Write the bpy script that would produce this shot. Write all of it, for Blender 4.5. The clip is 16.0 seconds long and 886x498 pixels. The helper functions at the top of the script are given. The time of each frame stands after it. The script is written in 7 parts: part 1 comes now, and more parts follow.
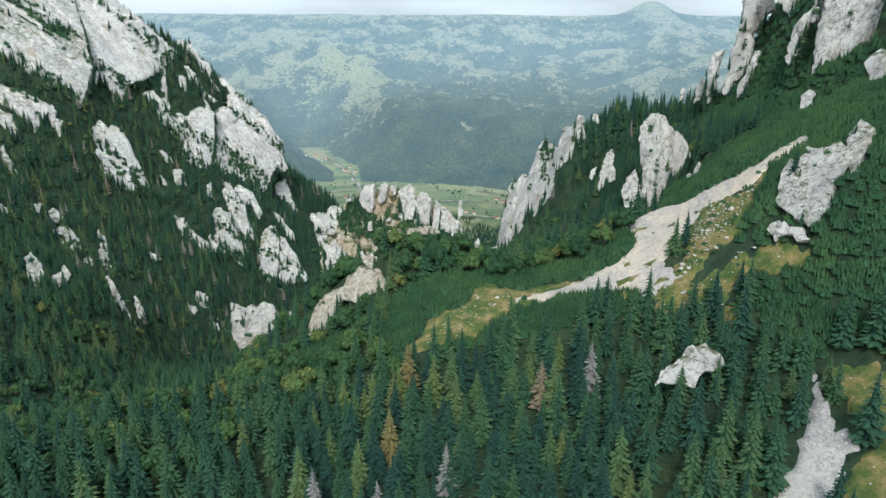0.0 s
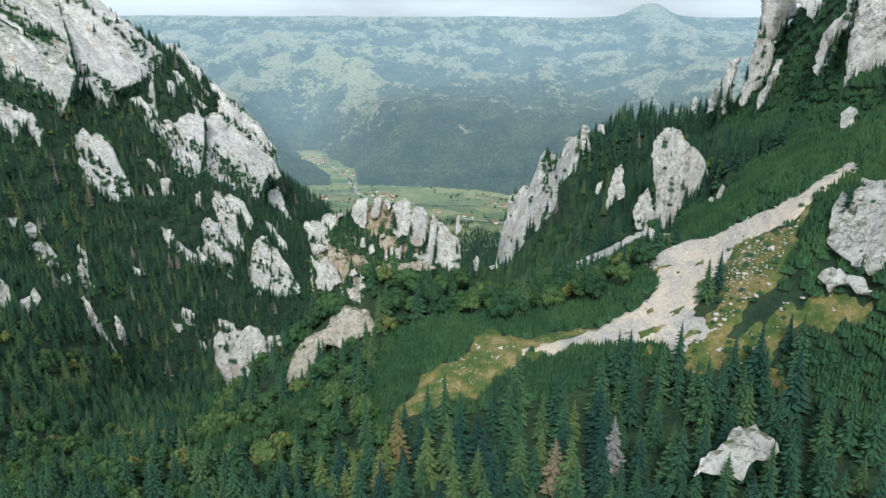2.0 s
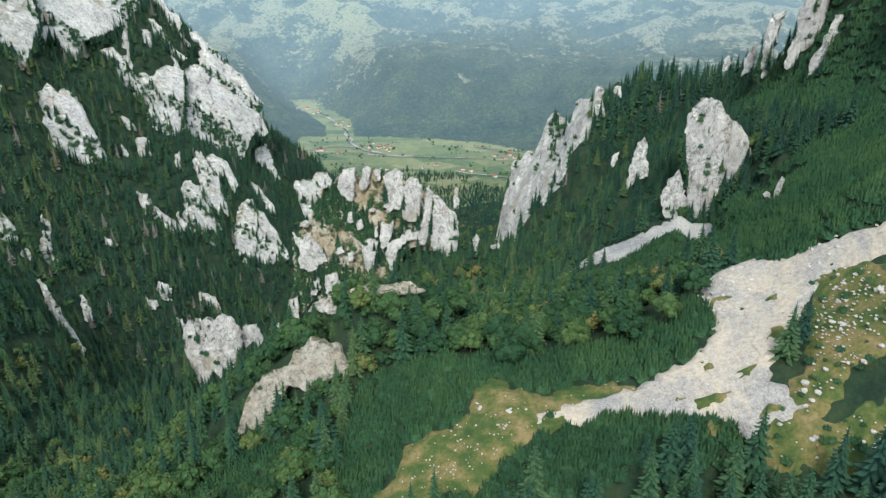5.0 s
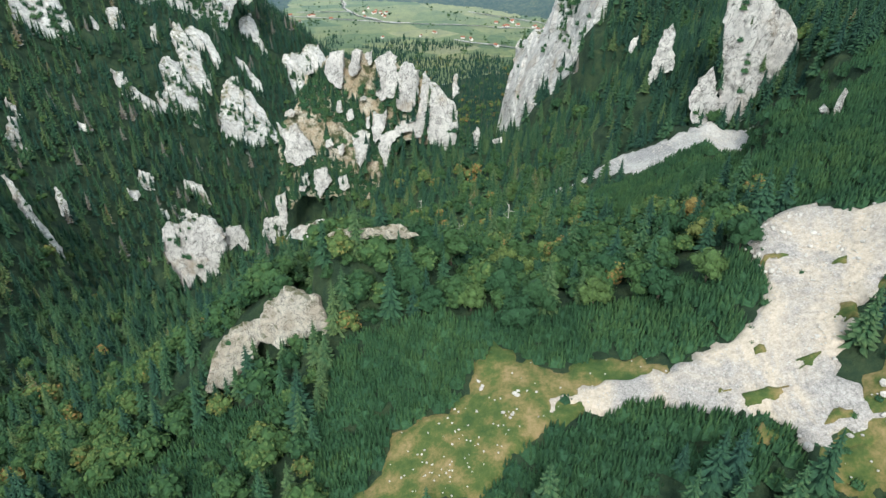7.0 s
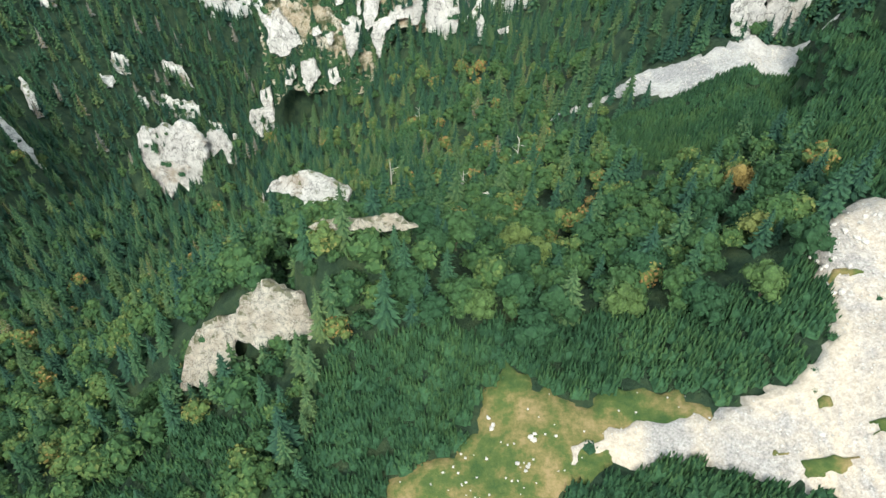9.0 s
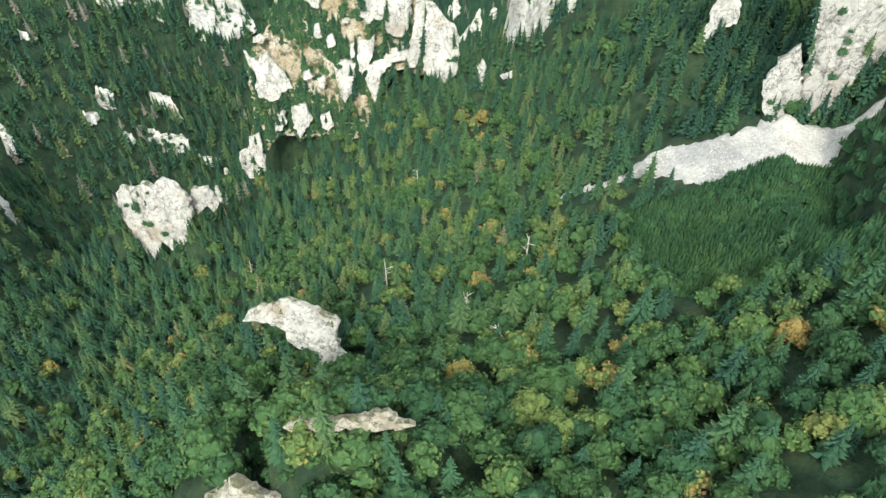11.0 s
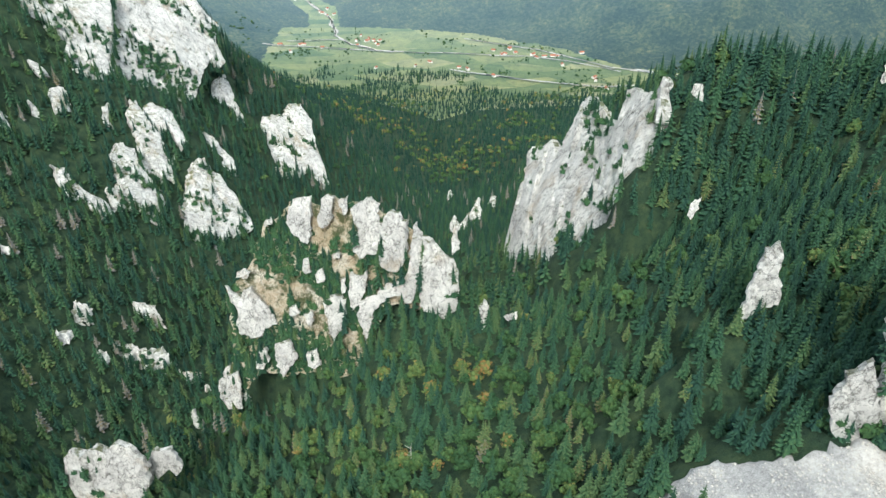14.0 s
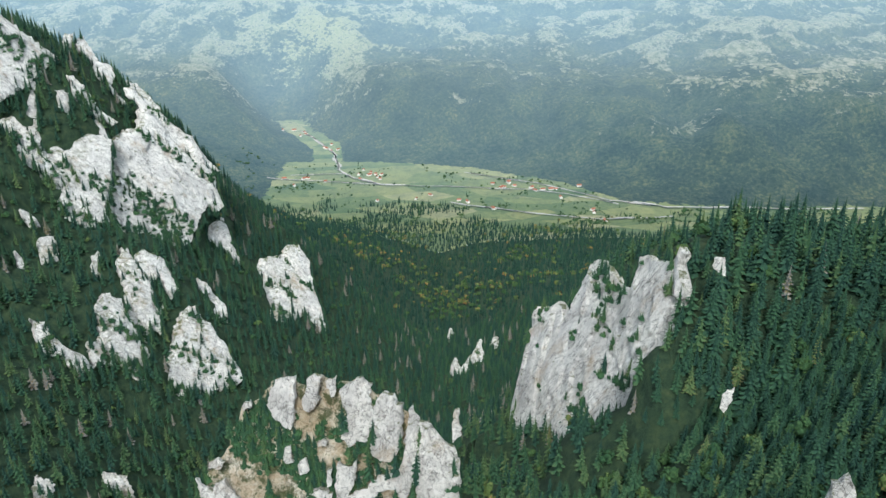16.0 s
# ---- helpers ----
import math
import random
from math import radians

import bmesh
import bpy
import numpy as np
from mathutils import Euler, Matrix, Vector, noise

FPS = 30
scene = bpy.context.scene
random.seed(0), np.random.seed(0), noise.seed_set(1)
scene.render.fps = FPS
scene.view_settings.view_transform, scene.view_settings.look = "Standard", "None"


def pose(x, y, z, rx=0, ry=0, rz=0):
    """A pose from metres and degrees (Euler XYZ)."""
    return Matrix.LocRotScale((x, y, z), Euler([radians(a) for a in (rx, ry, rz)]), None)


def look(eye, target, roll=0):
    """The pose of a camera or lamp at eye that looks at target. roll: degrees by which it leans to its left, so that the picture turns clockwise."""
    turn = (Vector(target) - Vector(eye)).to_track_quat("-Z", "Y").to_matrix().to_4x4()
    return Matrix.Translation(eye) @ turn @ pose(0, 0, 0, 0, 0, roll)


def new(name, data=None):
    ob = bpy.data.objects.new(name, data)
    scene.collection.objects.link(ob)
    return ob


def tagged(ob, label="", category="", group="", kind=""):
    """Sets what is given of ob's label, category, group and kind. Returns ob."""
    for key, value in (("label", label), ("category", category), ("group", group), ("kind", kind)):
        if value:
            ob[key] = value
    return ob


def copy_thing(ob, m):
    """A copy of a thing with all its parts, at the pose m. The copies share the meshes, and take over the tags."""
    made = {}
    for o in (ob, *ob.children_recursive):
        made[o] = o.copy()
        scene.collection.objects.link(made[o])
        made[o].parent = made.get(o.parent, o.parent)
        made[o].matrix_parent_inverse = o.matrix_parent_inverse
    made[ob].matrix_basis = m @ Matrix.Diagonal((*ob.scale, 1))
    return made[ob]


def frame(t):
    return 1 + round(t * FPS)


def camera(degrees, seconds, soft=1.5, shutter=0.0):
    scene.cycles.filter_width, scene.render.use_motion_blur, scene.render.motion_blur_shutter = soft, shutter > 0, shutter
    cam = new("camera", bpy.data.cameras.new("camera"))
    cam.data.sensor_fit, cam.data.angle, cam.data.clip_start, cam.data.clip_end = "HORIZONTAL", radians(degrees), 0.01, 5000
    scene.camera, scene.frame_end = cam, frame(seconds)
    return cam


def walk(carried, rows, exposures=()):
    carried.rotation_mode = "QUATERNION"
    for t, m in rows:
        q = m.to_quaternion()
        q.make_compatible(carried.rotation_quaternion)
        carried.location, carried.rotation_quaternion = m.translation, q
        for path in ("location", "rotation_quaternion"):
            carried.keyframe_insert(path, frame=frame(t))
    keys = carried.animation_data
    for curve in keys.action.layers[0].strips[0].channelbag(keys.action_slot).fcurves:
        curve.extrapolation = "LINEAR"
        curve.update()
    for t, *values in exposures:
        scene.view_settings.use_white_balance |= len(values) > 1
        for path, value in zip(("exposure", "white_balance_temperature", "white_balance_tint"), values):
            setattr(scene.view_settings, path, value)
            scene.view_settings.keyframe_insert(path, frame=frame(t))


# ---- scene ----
cam = camera(65.24, 16.0)
PATH = [
    (0, (0.00, 0.00, 0.00), (0.01, 94.56, -32.53), -0.27),
    (0.5, (0.15, 7.53, 0.70), (0.25, 102.11, -31.77), -0.28),
    (1, (0.44, 15.44, 1.17), (0.60, 110.04, -31.26), -0.29),
    (1.5, (0.71, 23.67, 1.56), (0.91, 118.27, -30.83), -0.30),
    (2, (0.86, 32.03, 1.93), (1.15, 126.65, -30.42), -0.30),
    (2.5, (1.12, 40.30, 2.26), (1.46, 134.94, -30.05), -0.31),
    (3, (1.29, 48.70, 2.66), (1.72, 143.33, -29.67), -0.34),
    (3.5, (1.60, 57.51, 2.84), (2.06, 152.00, -29.90), -0.33),
    (4, (2.01, 66.97, 2.78), (2.48, 161.00, -31.25), -0.28),
    (4.5, (2.46, 76.66, 2.63), (2.92, 169.88, -33.55), -0.20),
    (5, (2.83, 86.14, 2.56), (3.29, 178.14, -36.63), -0.11),
    (5.5, (3.05, 94.98, 2.73), (3.55, 185.26, -40.28), -0.05),
    (6, (3.25, 103.20, 2.89), (3.82, 191.52, -44.00), 0.05),
    (6.5, (3.27, 111.75, 3.43), (3.89, 197.61, -47.82), 0.07),
    (7, (3.43, 120.62, 3.59), (4.13, 203.78, -51.95), 0.27),
    (7.5, (3.44, 129.48, 4.42), (4.23, 209.52, -55.51), 0.39),
    (8, (2.96, 137.86, 6.55), (3.93, 214.46, -57.72), 0.63),
    (8.5, (2.73, 146.89, 8.19), (3.76, 220.06, -59.98), 0.67),
    (9, (2.54, 156.54, 10.01), (3.53, 226.70, -61.24), 0.49),
    (9.5, (2.44, 166.45, 11.88), (3.35, 234.48, -61.40), 0.23),
    (10, (2.45, 176.31, 13.65), (3.31, 243.53, -60.37), -0.01),
    (10.5, (2.64, 185.76, 15.17), (3.47, 253.90, -58.02), -0.11),
    (11, (2.80, 195.23, 16.66), (3.70, 264.95, -55.02), -0.08),
    (11.5, (3.21, 204.04, 17.86), (4.08, 275.85, -51.73), -0.07),
    (12, (3.57, 213.65, 19.54), (4.46, 287.62, -47.74), -0.11),
    (12.5, (3.85, 223.14, 21.26), (4.75, 299.60, -43.17), -0.18),
    (13, (3.82, 232.19, 22.76), (4.84, 311.30, -38.40), -0.14),
    (13.5, (4.12, 241.38, 24.49), (5.18, 322.97, -33.31), -0.14),
    (14, (4.55, 250.81, 26.10), (5.62, 334.79, -28.17), -0.18),
    (14.5, (4.91, 260.20, 27.87), (5.99, 346.51, -22.63), -0.24),
    (15, (5.06, 269.30, 29.81), (6.21, 357.75, -16.83), -0.24),
    (15.5, (5.47, 278.58, 31.54), (6.61, 369.00, -11.15), -0.31),
    (16, (5.90, 287.94, 32.78), (7.02, 380.23, -5.70), -0.35),
]
walk(cam, [(t, look(eye, target, roll)) for t, eye, target, roll in PATH], exposures=[(0, 0.26, 6100, 6), (3, 0.22, 6100, 6), (6.5, 0.5, 6200, 6), (8, 0.7, 6300, 5), (11, 1.12, 6650, 3), (13, 0.9, 6350, 4), (14, 0.8, 6250, 5), (16, 0.48, 6100, 7)])

# ---- light: thin high cloud, a soft sun behind the camera ----
SUN_TURN, SUN_HEIGHT = radians(184), radians(46)      # compass turn from +y, clockwise
world = bpy.data.worlds.new("sky")
scene.world = world
world.use_nodes = True
wn = world.node_tree
wn.nodes.clear()
sky = wn.nodes.new("ShaderNodeTexSky")
sky.sky_type, sky.sun_disc = "NISHITA", False
sky.sun_elevation, sky.sun_rotation = SUN_HEIGHT, SUN_TURN
sky.air_density, sky.dust_density, sky.ozone_density = 1.0, 4.0, 1.0
pale = wn.nodes.new("ShaderNodeMixRGB")
cloud = wn.nodes.new("ShaderNodeTexNoise")
cloud.inputs["Scale"].default_value, cloud.inputs["Detail"].default_value = 3.0, 6.0
where = wn.nodes.new("ShaderNodeTexCoord")
tall_map = wn.nodes.new("ShaderNodeMapping")
tall_map.inputs["Scale"].default_value = (1, 1, 6)
thin = wn.nodes.new("ShaderNodeMapRange")
thin.inputs[1].default_value, thin.inputs[2].default_value, thin.inputs[3].default_value, thin.inputs[4].default_value = 0.35, 0.65, 0.45, 0.68
wn.links.new(where.outputs["Generated"], tall_map.inputs["Vector"])
wn.links.new(tall_map.outputs[0], cloud.inputs["Vector"])
wn.links.new(cloud.outputs["Fac"], thin.inputs[0])
wn.links.new(thin.outputs[0], pale.inputs[0])
pale.inputs[2].default_value = (7.4, 8.2, 8.8, 1)
back = wn.nodes.new("ShaderNodeBackground")
back.inputs[1].default_value = 0.148
wout = wn.nodes.new("ShaderNodeOutputWorld")
wn.links.new(sky.outputs[0], pale.inputs[1])
wn.links.new(pale.outputs[0], back.inputs[0])
wn.links.new(back.outputs[0], wout.inputs[0])
sun = new("sun", bpy.data.lights.new("sun", "SUN"))
sun.data.energy, sun.data.angle, sun.data.color = 2.3, radians(12), (1.0, 0.975, 0.94)
sun.matrix_world = look((500 * math.sin(SUN_TURN) * math.cos(SUN_HEIGHT), 500 * math.cos(SUN_TURN) * math.cos(SUN_HEIGHT),
                         500 * math.sin(SUN_HEIGHT)), (0, 0, 0))

# ---- materials ----
def material(name, rough=0.9):
    m = bpy.data.materials.new(name)
    m.use_nodes = True
    t = m.node_tree
    b = t.nodes["Principled BSDF"]
    b.inputs["Roughness"].default_value = rough
    b.inputs["Specular IOR Level"].default_value = 0.2
    return m, t, b


def node(t, kind, **values):
    n = t.nodes.new(kind)
    for key, value in values.items():
        n.inputs[key].default_value = value
    return n


def place_of(t, sx=1.0, sy=1.0, sz=1.0):
    """World place, stretched, for textures that run on over all pieces."""
    g = t.nodes.new("ShaderNodeNewGeometry")
    mp = t.nodes.new("ShaderNodeMapping")
    mp.inputs["Scale"].default_value = (sx, sy, sz)
    t.links.new(g.outputs["Position"], mp.inputs["Vector"])
    return mp.outputs["Vector"]


def noise_of(t, where, scale, detail=6.0, rough=0.6, warp=0.0):
    n = node(t, "ShaderNodeTexNoise", Scale=scale, Detail=detail, Roughness=rough, Distortion=warp)
    t.links.new(where, n.inputs["Vector"])
    return n.outputs["Fac"]


def ramp(t, fac, *stops):
    r = t.nodes.new("ShaderNodeValToRGB")
    e = r.color_ramp.elements
    while len(e) < len(stops):
        e.new(0.5)
    for el, (pos, col) in zip(e, stops):
        el.position, el.color = pos, (*col, 1)
    t.links.new(fac, r.inputs[0])
    return r.outputs[0]


def mix(t, fac, a, b, how="MIX"):
    m = t.nodes.new("ShaderNodeMixRGB")
    m.blend_type = how
    for value, slot in ((fac, 0), (a, 1), (b, 2)):
        if isinstance(value, (int, float)):
            m.inputs[slot].default_value = value
        elif isinstance(value, tuple):
            m.inputs[slot].default_value = (*value, 1)
        else:
            t.links.new(value, m.inputs[slot])
    return m.outputs[0]


def bump(t, b, height, strength, distance):
    n = node(t, "ShaderNodeBump", Strength=strength, Distance=distance)
    t.links.new(height, n.inputs["Height"])
    t.links.new(n.outputs[0], b.inputs["Normal"])


def strata_of(t, squeeze):
    """World place sheared along the steep beds of the limestone, so that patterns run on up the layers."""
    g = t.nodes.new("ShaderNodeNewGeometry")
    sep = t.nodes.new("ShaderNodeSeparateXYZ")
    t.links.new(g.outputs["Position"], sep.inputs[0])
    lean = t.nodes.new("ShaderNodeMath")
    lean.operation = "MULTIPLY_ADD"
    t.links.new(sep.outputs["Z"], lean.inputs[0])
    lean.inputs[1].default_value = 0.5
    t.links.new(sep.outputs["Y"], lean.inputs[2])
    low = t.nodes.new("ShaderNodeMath")
    low.operation = "MULTIPLY"
    t.links.new(sep.outputs["Z"], low.inputs[0])
    low.inputs[1].default_value = squeeze
    c = t.nodes.new("ShaderNodeCombineXYZ")
    t.links.new(sep.outputs["X"], c.inputs[0])
    t.links.new(lean.outputs[0], c.inputs[1])
    t.links.new(low.outputs[0], c.inputs[2])
    return c.outputs[0]


def limestone(name, light, dark, moss, ochre, green=0.0, stain=0.055, fine=1.0):
    m, t, b = material(name, 0.93)
    flat, beds, blocks = place_of(t), strata_of(t, 0.10), strata_of(t, 0.35)
    grey = tuple(0.5 * (p + q) for p, q in zip(light, dark))
    base = ramp(t, noise_of(t, blocks, 0.05, 7, 0.66), (0.34, dark), (0.46, grey), (0.56, light), (0.74, tuple(min(1, c * 1.08) for c in light)))
    streak = noise_of(t, beds, 0.30 * fine, 9, 0.74, 0.4)
    base = mix(t, 0.8, base, ramp(t, streak, (0.35, (0.42, 0.415, 0.40)), (0.45, (0.93, 0.93, 0.92)), (0.6, (1.08, 1.08, 1.07))), "MULTIPLY")
    # cracks along the beds and across them, at two sizes
    for where, scale, thin, much in ((beds, 0.13, 0.013, 0.75), (blocks, 0.09, 0.009, 0.75), (beds, 0.40, 0.014, 0.45), (blocks, 0.30, 0.012, 0.4)):
        line = ramp(t, noise_of(t, where, scale * fine, 6, 0.56, 0.2), (0.5 - thin, (1, 1, 1)), (0.5, (0.16, 0.155, 0.14)), (0.5 + thin, (1, 1, 1)))
        base = mix(t, much, base, line, "MULTIPLY")
    pits = ramp(t, noise_of(t, flat, 0.33 * fine, 7, 0.72), (0.34, (0.32, 0.33, 0.28)), (0.41, (1, 1, 1)))
    base = mix(t, 0.35, base, pits, "MULTIPLY")
    base = mix(t, ramp(t, noise_of(t, blocks, stain, 8, 0.7), (0.55 if stain < 0.1 else 0.45, (0, 0, 0)), (0.68 if stain < 0.1 else 0.56, (ochre,) * 3)), base, (0.36, 0.25, 0.13))
    if green:
        base = mix(t, ramp(t, noise_of(t, blocks, 0.13, 8, 0.75), (0.49, (0, 0, 0)), (0.57, (green,) * 3)), base, (0.055, 0.075, 0.024))
    g = t.nodes.new("ShaderNodeNewGeometry")
    sep = t.nodes.new("ShaderNodeSeparateXYZ")
    t.links.new(g.outputs["Normal"], sep.inputs[0])
    ledge = mix(t, 1.0, ramp(t, sep.outputs["Z"], (0.58, (0, 0, 0)), (0.8, (1, 1, 1))),
                ramp(t, noise_of(t, flat, 0.25, 6, 0.7), (0.42, (0, 0, 0)), (0.55, (moss,) * 3)), "MULTIPLY")
    base = mix(t, ledge, base, (0.10, 0.115, 0.035))
    t.links.new(base, b.inputs["Base Color"])
    bump(t, b, mix(t, 0.5, mix(t, 0.4, noise_of(t, blocks, 0.4 * fine, 10, 0.75), noise_of(t, flat, 1.1, 8, 0.8)), streak), 1.0, 5.0)
    return m


ROCK = limestone("limestone", (0.81, 0.785, 0.735), (0.60, 0.58, 0.55), 0.9, 0.6)
ROCK_WARM = limestone("ochre_limestone", (0.90, 0.84, 0.72), (0.70, 0.62, 0.50), 0.8, 0.3, 0.1, 0.22, 2.2)


CRAG = limestone("overgrown_limestone", (0.80, 0.74, 0.62), (0.50, 0.42, 0.29), 1.0, 0.6, 0.9, 0.2)


def foliage(name, *stops, grain=1.6, depth=0.5):
    """Leaves or needles, their hue by the tree's own tint, which also carries shade painted inside crowns."""
    m, t, b = material(name, 0.85)
    a = t.nodes.new("ShaderNodeAttribute")
    a.attribute_name = "tint"
    col = ramp(t, a.outputs["Fac"], *stops)
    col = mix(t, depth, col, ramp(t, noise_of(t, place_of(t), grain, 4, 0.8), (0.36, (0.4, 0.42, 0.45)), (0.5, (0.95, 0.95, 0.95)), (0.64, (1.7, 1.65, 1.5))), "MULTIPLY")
    t.links.new(col, b.inputs["Base Color"])
    return m


def one_by_one(m):
    """The same foliage, its tint by the tree as an object."""
    c = m.copy()
    t = c.node_tree
    info = t.nodes.new("ShaderNodeObjectInfo")
    a = [n for n in t.nodes if n.bl_idname == "ShaderNodeAttribute"][0]
    curve = t.nodes.new("ShaderNodeMath")
    curve.operation = "POWER"
    curve.inputs[1].default_value = 2.2
    t.links.new(info.outputs["Random"], curve.inputs[0])
    for link in list(a.outputs["Fac"].links):
        t.links.new(curve.outputs[0], link.to_socket)
    return c


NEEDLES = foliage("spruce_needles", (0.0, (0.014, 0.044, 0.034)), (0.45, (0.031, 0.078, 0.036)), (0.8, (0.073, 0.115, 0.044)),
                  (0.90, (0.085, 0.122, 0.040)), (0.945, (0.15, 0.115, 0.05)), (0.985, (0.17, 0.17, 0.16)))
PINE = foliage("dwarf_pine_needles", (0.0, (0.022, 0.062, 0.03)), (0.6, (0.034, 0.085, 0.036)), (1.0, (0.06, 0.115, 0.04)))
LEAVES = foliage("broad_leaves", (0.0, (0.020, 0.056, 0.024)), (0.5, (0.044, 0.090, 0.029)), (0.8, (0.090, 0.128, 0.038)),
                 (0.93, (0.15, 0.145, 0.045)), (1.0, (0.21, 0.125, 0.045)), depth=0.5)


NEEDLES_ONE, LEAVES_ONE = one_by_one(NEEDLES), one_by_one(LEAVES)


def wood_material(name, a, c):
    m, t, b = material(name, 0.9)
    t.links.new(ramp(t, noise_of(t, place_of(t, 3, 3, 0.6), 3.0), (0.3, a), (0.7, c)), b.inputs["Base Color"])
    return m


BARK = wood_material("bark", (0.07, 0.055, 0.042), (0.16, 0.13, 0.10))
DEADWOOD = wood_material("bleached_wood", (0.32, 0.29, 0.25), (0.55, 0.52, 0.46))


def forest_floor():
    m, t, b = material("forest_floor", 0.95)
    p = place_of(t)
    col = ramp(t, noise_of(t, p, 0.16, 10, 0.78), (0.34, (0.009, 0.020, 0.013)), (0.48, (0.022, 0.044, 0.023)), (0.62, (0.040, 0.062, 0.028)), (0.78, (0.085, 0.075, 0.04)))
    t.links.new(col, b.inputs["Base Color"])
    bump(t, b, noise_of(t, p, 0.8, 8, 0.7), 0.8, 1.0)
    return m


FLOOR = forest_floor()


def meadow_grass():
    m, t, b = material("alpine_grass", 0.95)
    p = place_of(t)
    col = ramp(t, noise_of(t, p, 0.16, 10, 0.72), (0.38, (0.034, 0.068, 0.020)), (0.47, (0.074, 0.102, 0.029)), (0.53, (0.145, 0.128, 0.046)), (0.63, (0.25, 0.185, 0.088)))
    col = mix(t, ramp(t, noise_of(t, p, 1.4, 4, 0.7), (0.45, (0, 0, 0)), (0.7, (0.55, 0.55, 0.55))), col, (0.07, 0.095, 0.022))
    t.links.new(col, b.inputs["Base Color"])
    bump(t, b, noise_of(t, p, 3.0, 6, 0.7), 0.6, 0.3)
    return m


GRASS = meadow_grass()


def scree_material(name, light, grey, share):
    m, t, b = material(name, 0.95)
    p = place_of(t)
    patch = ramp(t, noise_of(t, place_of(t, 1, 0.5, 1), 0.07, 7, 0.7, 0.5), (share - 0.07, (0, 0, 0)), (share + 0.07, (1, 1, 1)))
    col = mix(t, patch, light, grey)
    col = mix(t, 0.8, col, ramp(t, noise_of(t, p, 0.9, 9, 0.75), (0.36, (0.62, 0.62, 0.62)), (0.5, (0.94, 0.94, 0.94)), (0.64, (1.15, 1.15, 1.15))), "MULTIPLY")
    rubble = noise_of(t, p, 2.6, 6, 0.8)
    col = mix(t, 0.8, col, mix(t, patch, ramp(t, rubble, (0.38, (0.86, 0.85, 0.83)), (0.6, (1.06, 1.06, 1.06))), ramp(t, rubble, (0.36, (0.42, 0.42, 0.43)), (0.5, (0.95, 0.95, 0.95)), (0.62, (1.3, 1.3, 1.3)))), "MULTIPLY")
    t.links.new(col, b.inputs["Base Color"])
    bump(t, b, mix(t, 0.5, noise_of(t, p, 1.6, 8, 0.75), rubble), 0.7, 0.4)
    return m


SCREE = scree_material("pale_scree", (0.52, 0.445, 0.35), (0.37, 0.345, 0.315), 0.51)
SCREE_GREY = scree_material("grey_scree", (0.44, 0.425, 0.395), (0.32, 0.31, 0.295), 0.5)
STONE = scree_material("limestone_boulder", (0.50, 0.47, 0.42), (0.38, 0.365, 0.34), 0.6)

# ---- the lie of the land ----
SECTIONS = {}


def section(y, *profile):
    """One cross-section of the valley: height over x, west to east."""
    SECTIONS[y] = np.array(profile, float)


section(-100, (-900, 120), (-400, -60), (-200, -112), (-60, -120), (0, -118), (60, -108), (100, -95), (160, -62), (300, 20), (900, 250))
section(100, (-900, 140), (-400, -40), (-200, -116), (-100, -115), (-50, -113), (0, -110), (50, -103), (90, -88), (130, -66), (200, -15), (300, 40), (900, 250))
section(150, (-900, 160), (-450, -30), (-250, -110), (-150, -114), (-95, -109), (-60, -108), (0, -105), (27, -103), (52, -96), (66, -89), (86, -82), (120, -58), (200, 0), (320, 60), (900, 260))
section(188, (-900, 168), (-450, -22), (-300, -110), (-200, -134), (-120, -123), (-84, -115), (-58, -112), (-31, -107), (0, -99), (20, -94), (37, -92), (54, -85), (72, -78), (90, -67), (96, -60), (104, -43), (118, -31), (180, 8), (300, 75), (900, 268))
section(200, (-900, 170), (-450, -20), (-300, -110), (-200, -140), (-120, -126), (-84, -116), (-58, -113), (-31, -107), (-16, -101), (0, -97), (20, -91), (37, -89), (54, -83), (72, -75), (100, -52), (118, -37), (180, 10), (300, 80), (900, 270))
section(250, (-900, 170), (-450, 0), (-320, -90), (-230, -140), (-150, -165), (-110, -152), (-73, -134), (-45, -114), (-33, -103), (-10, -90), (0, -88), (30, -94), (44, -87), (54, -82), (66, -76), (80, -71), (89, -66), (105, -50), (131, -31), (180, 0), (300, 90), (900, 270))
section(300, (-900, 170), (-450, -10), (-300, -100), (-220, -150), (-160, -182), (-120, -175), (-72, -154), (-35, -127), (-10, -118), (1, -114), (24, -109), (45, -101), (78, -97), (98, -79), (111, -66), (150, -46), (170, -34), (184, 0), (200, 44), (300, 110), (900, 270))
section(370, (-900, 150), (-450, -40), (-300, -120), (-235, -160), (-190, -205), (-150, -212), (-110, -210), (-70, -193), (-10, -158), (17, -156), (69, -128), (87, -115), (109, -101), (125, -78), (150, -56), (166, -45), (178, -22), (198, 34), (300, 100), (900, 250))
section(440, (-900, 130), (-500, -30), (-330, -110), (-245, -165), (-225, -195), (-200, -242), (-170, -248), (-148, -240), (-78, -220), (-35, -208), (-2, -181), (32, -166), (56, -160), (86, -128), (107, -100), (125, -90), (165, -66), (180, -48), (200, 8), (300, 62), (900, 200))
section(500, (-900, 130), (-500, -60), (-350, -140), (-280, -195), (-230, -255), (-180, -295), (-130, -288), (-90, -245), (-60, -228), (-14, -188), (25, -181), (56, -167), (86, -146), (114, -129), (140, -107), (160, -88), (180, -68), (240, -48), (300, -40), (900, 60))
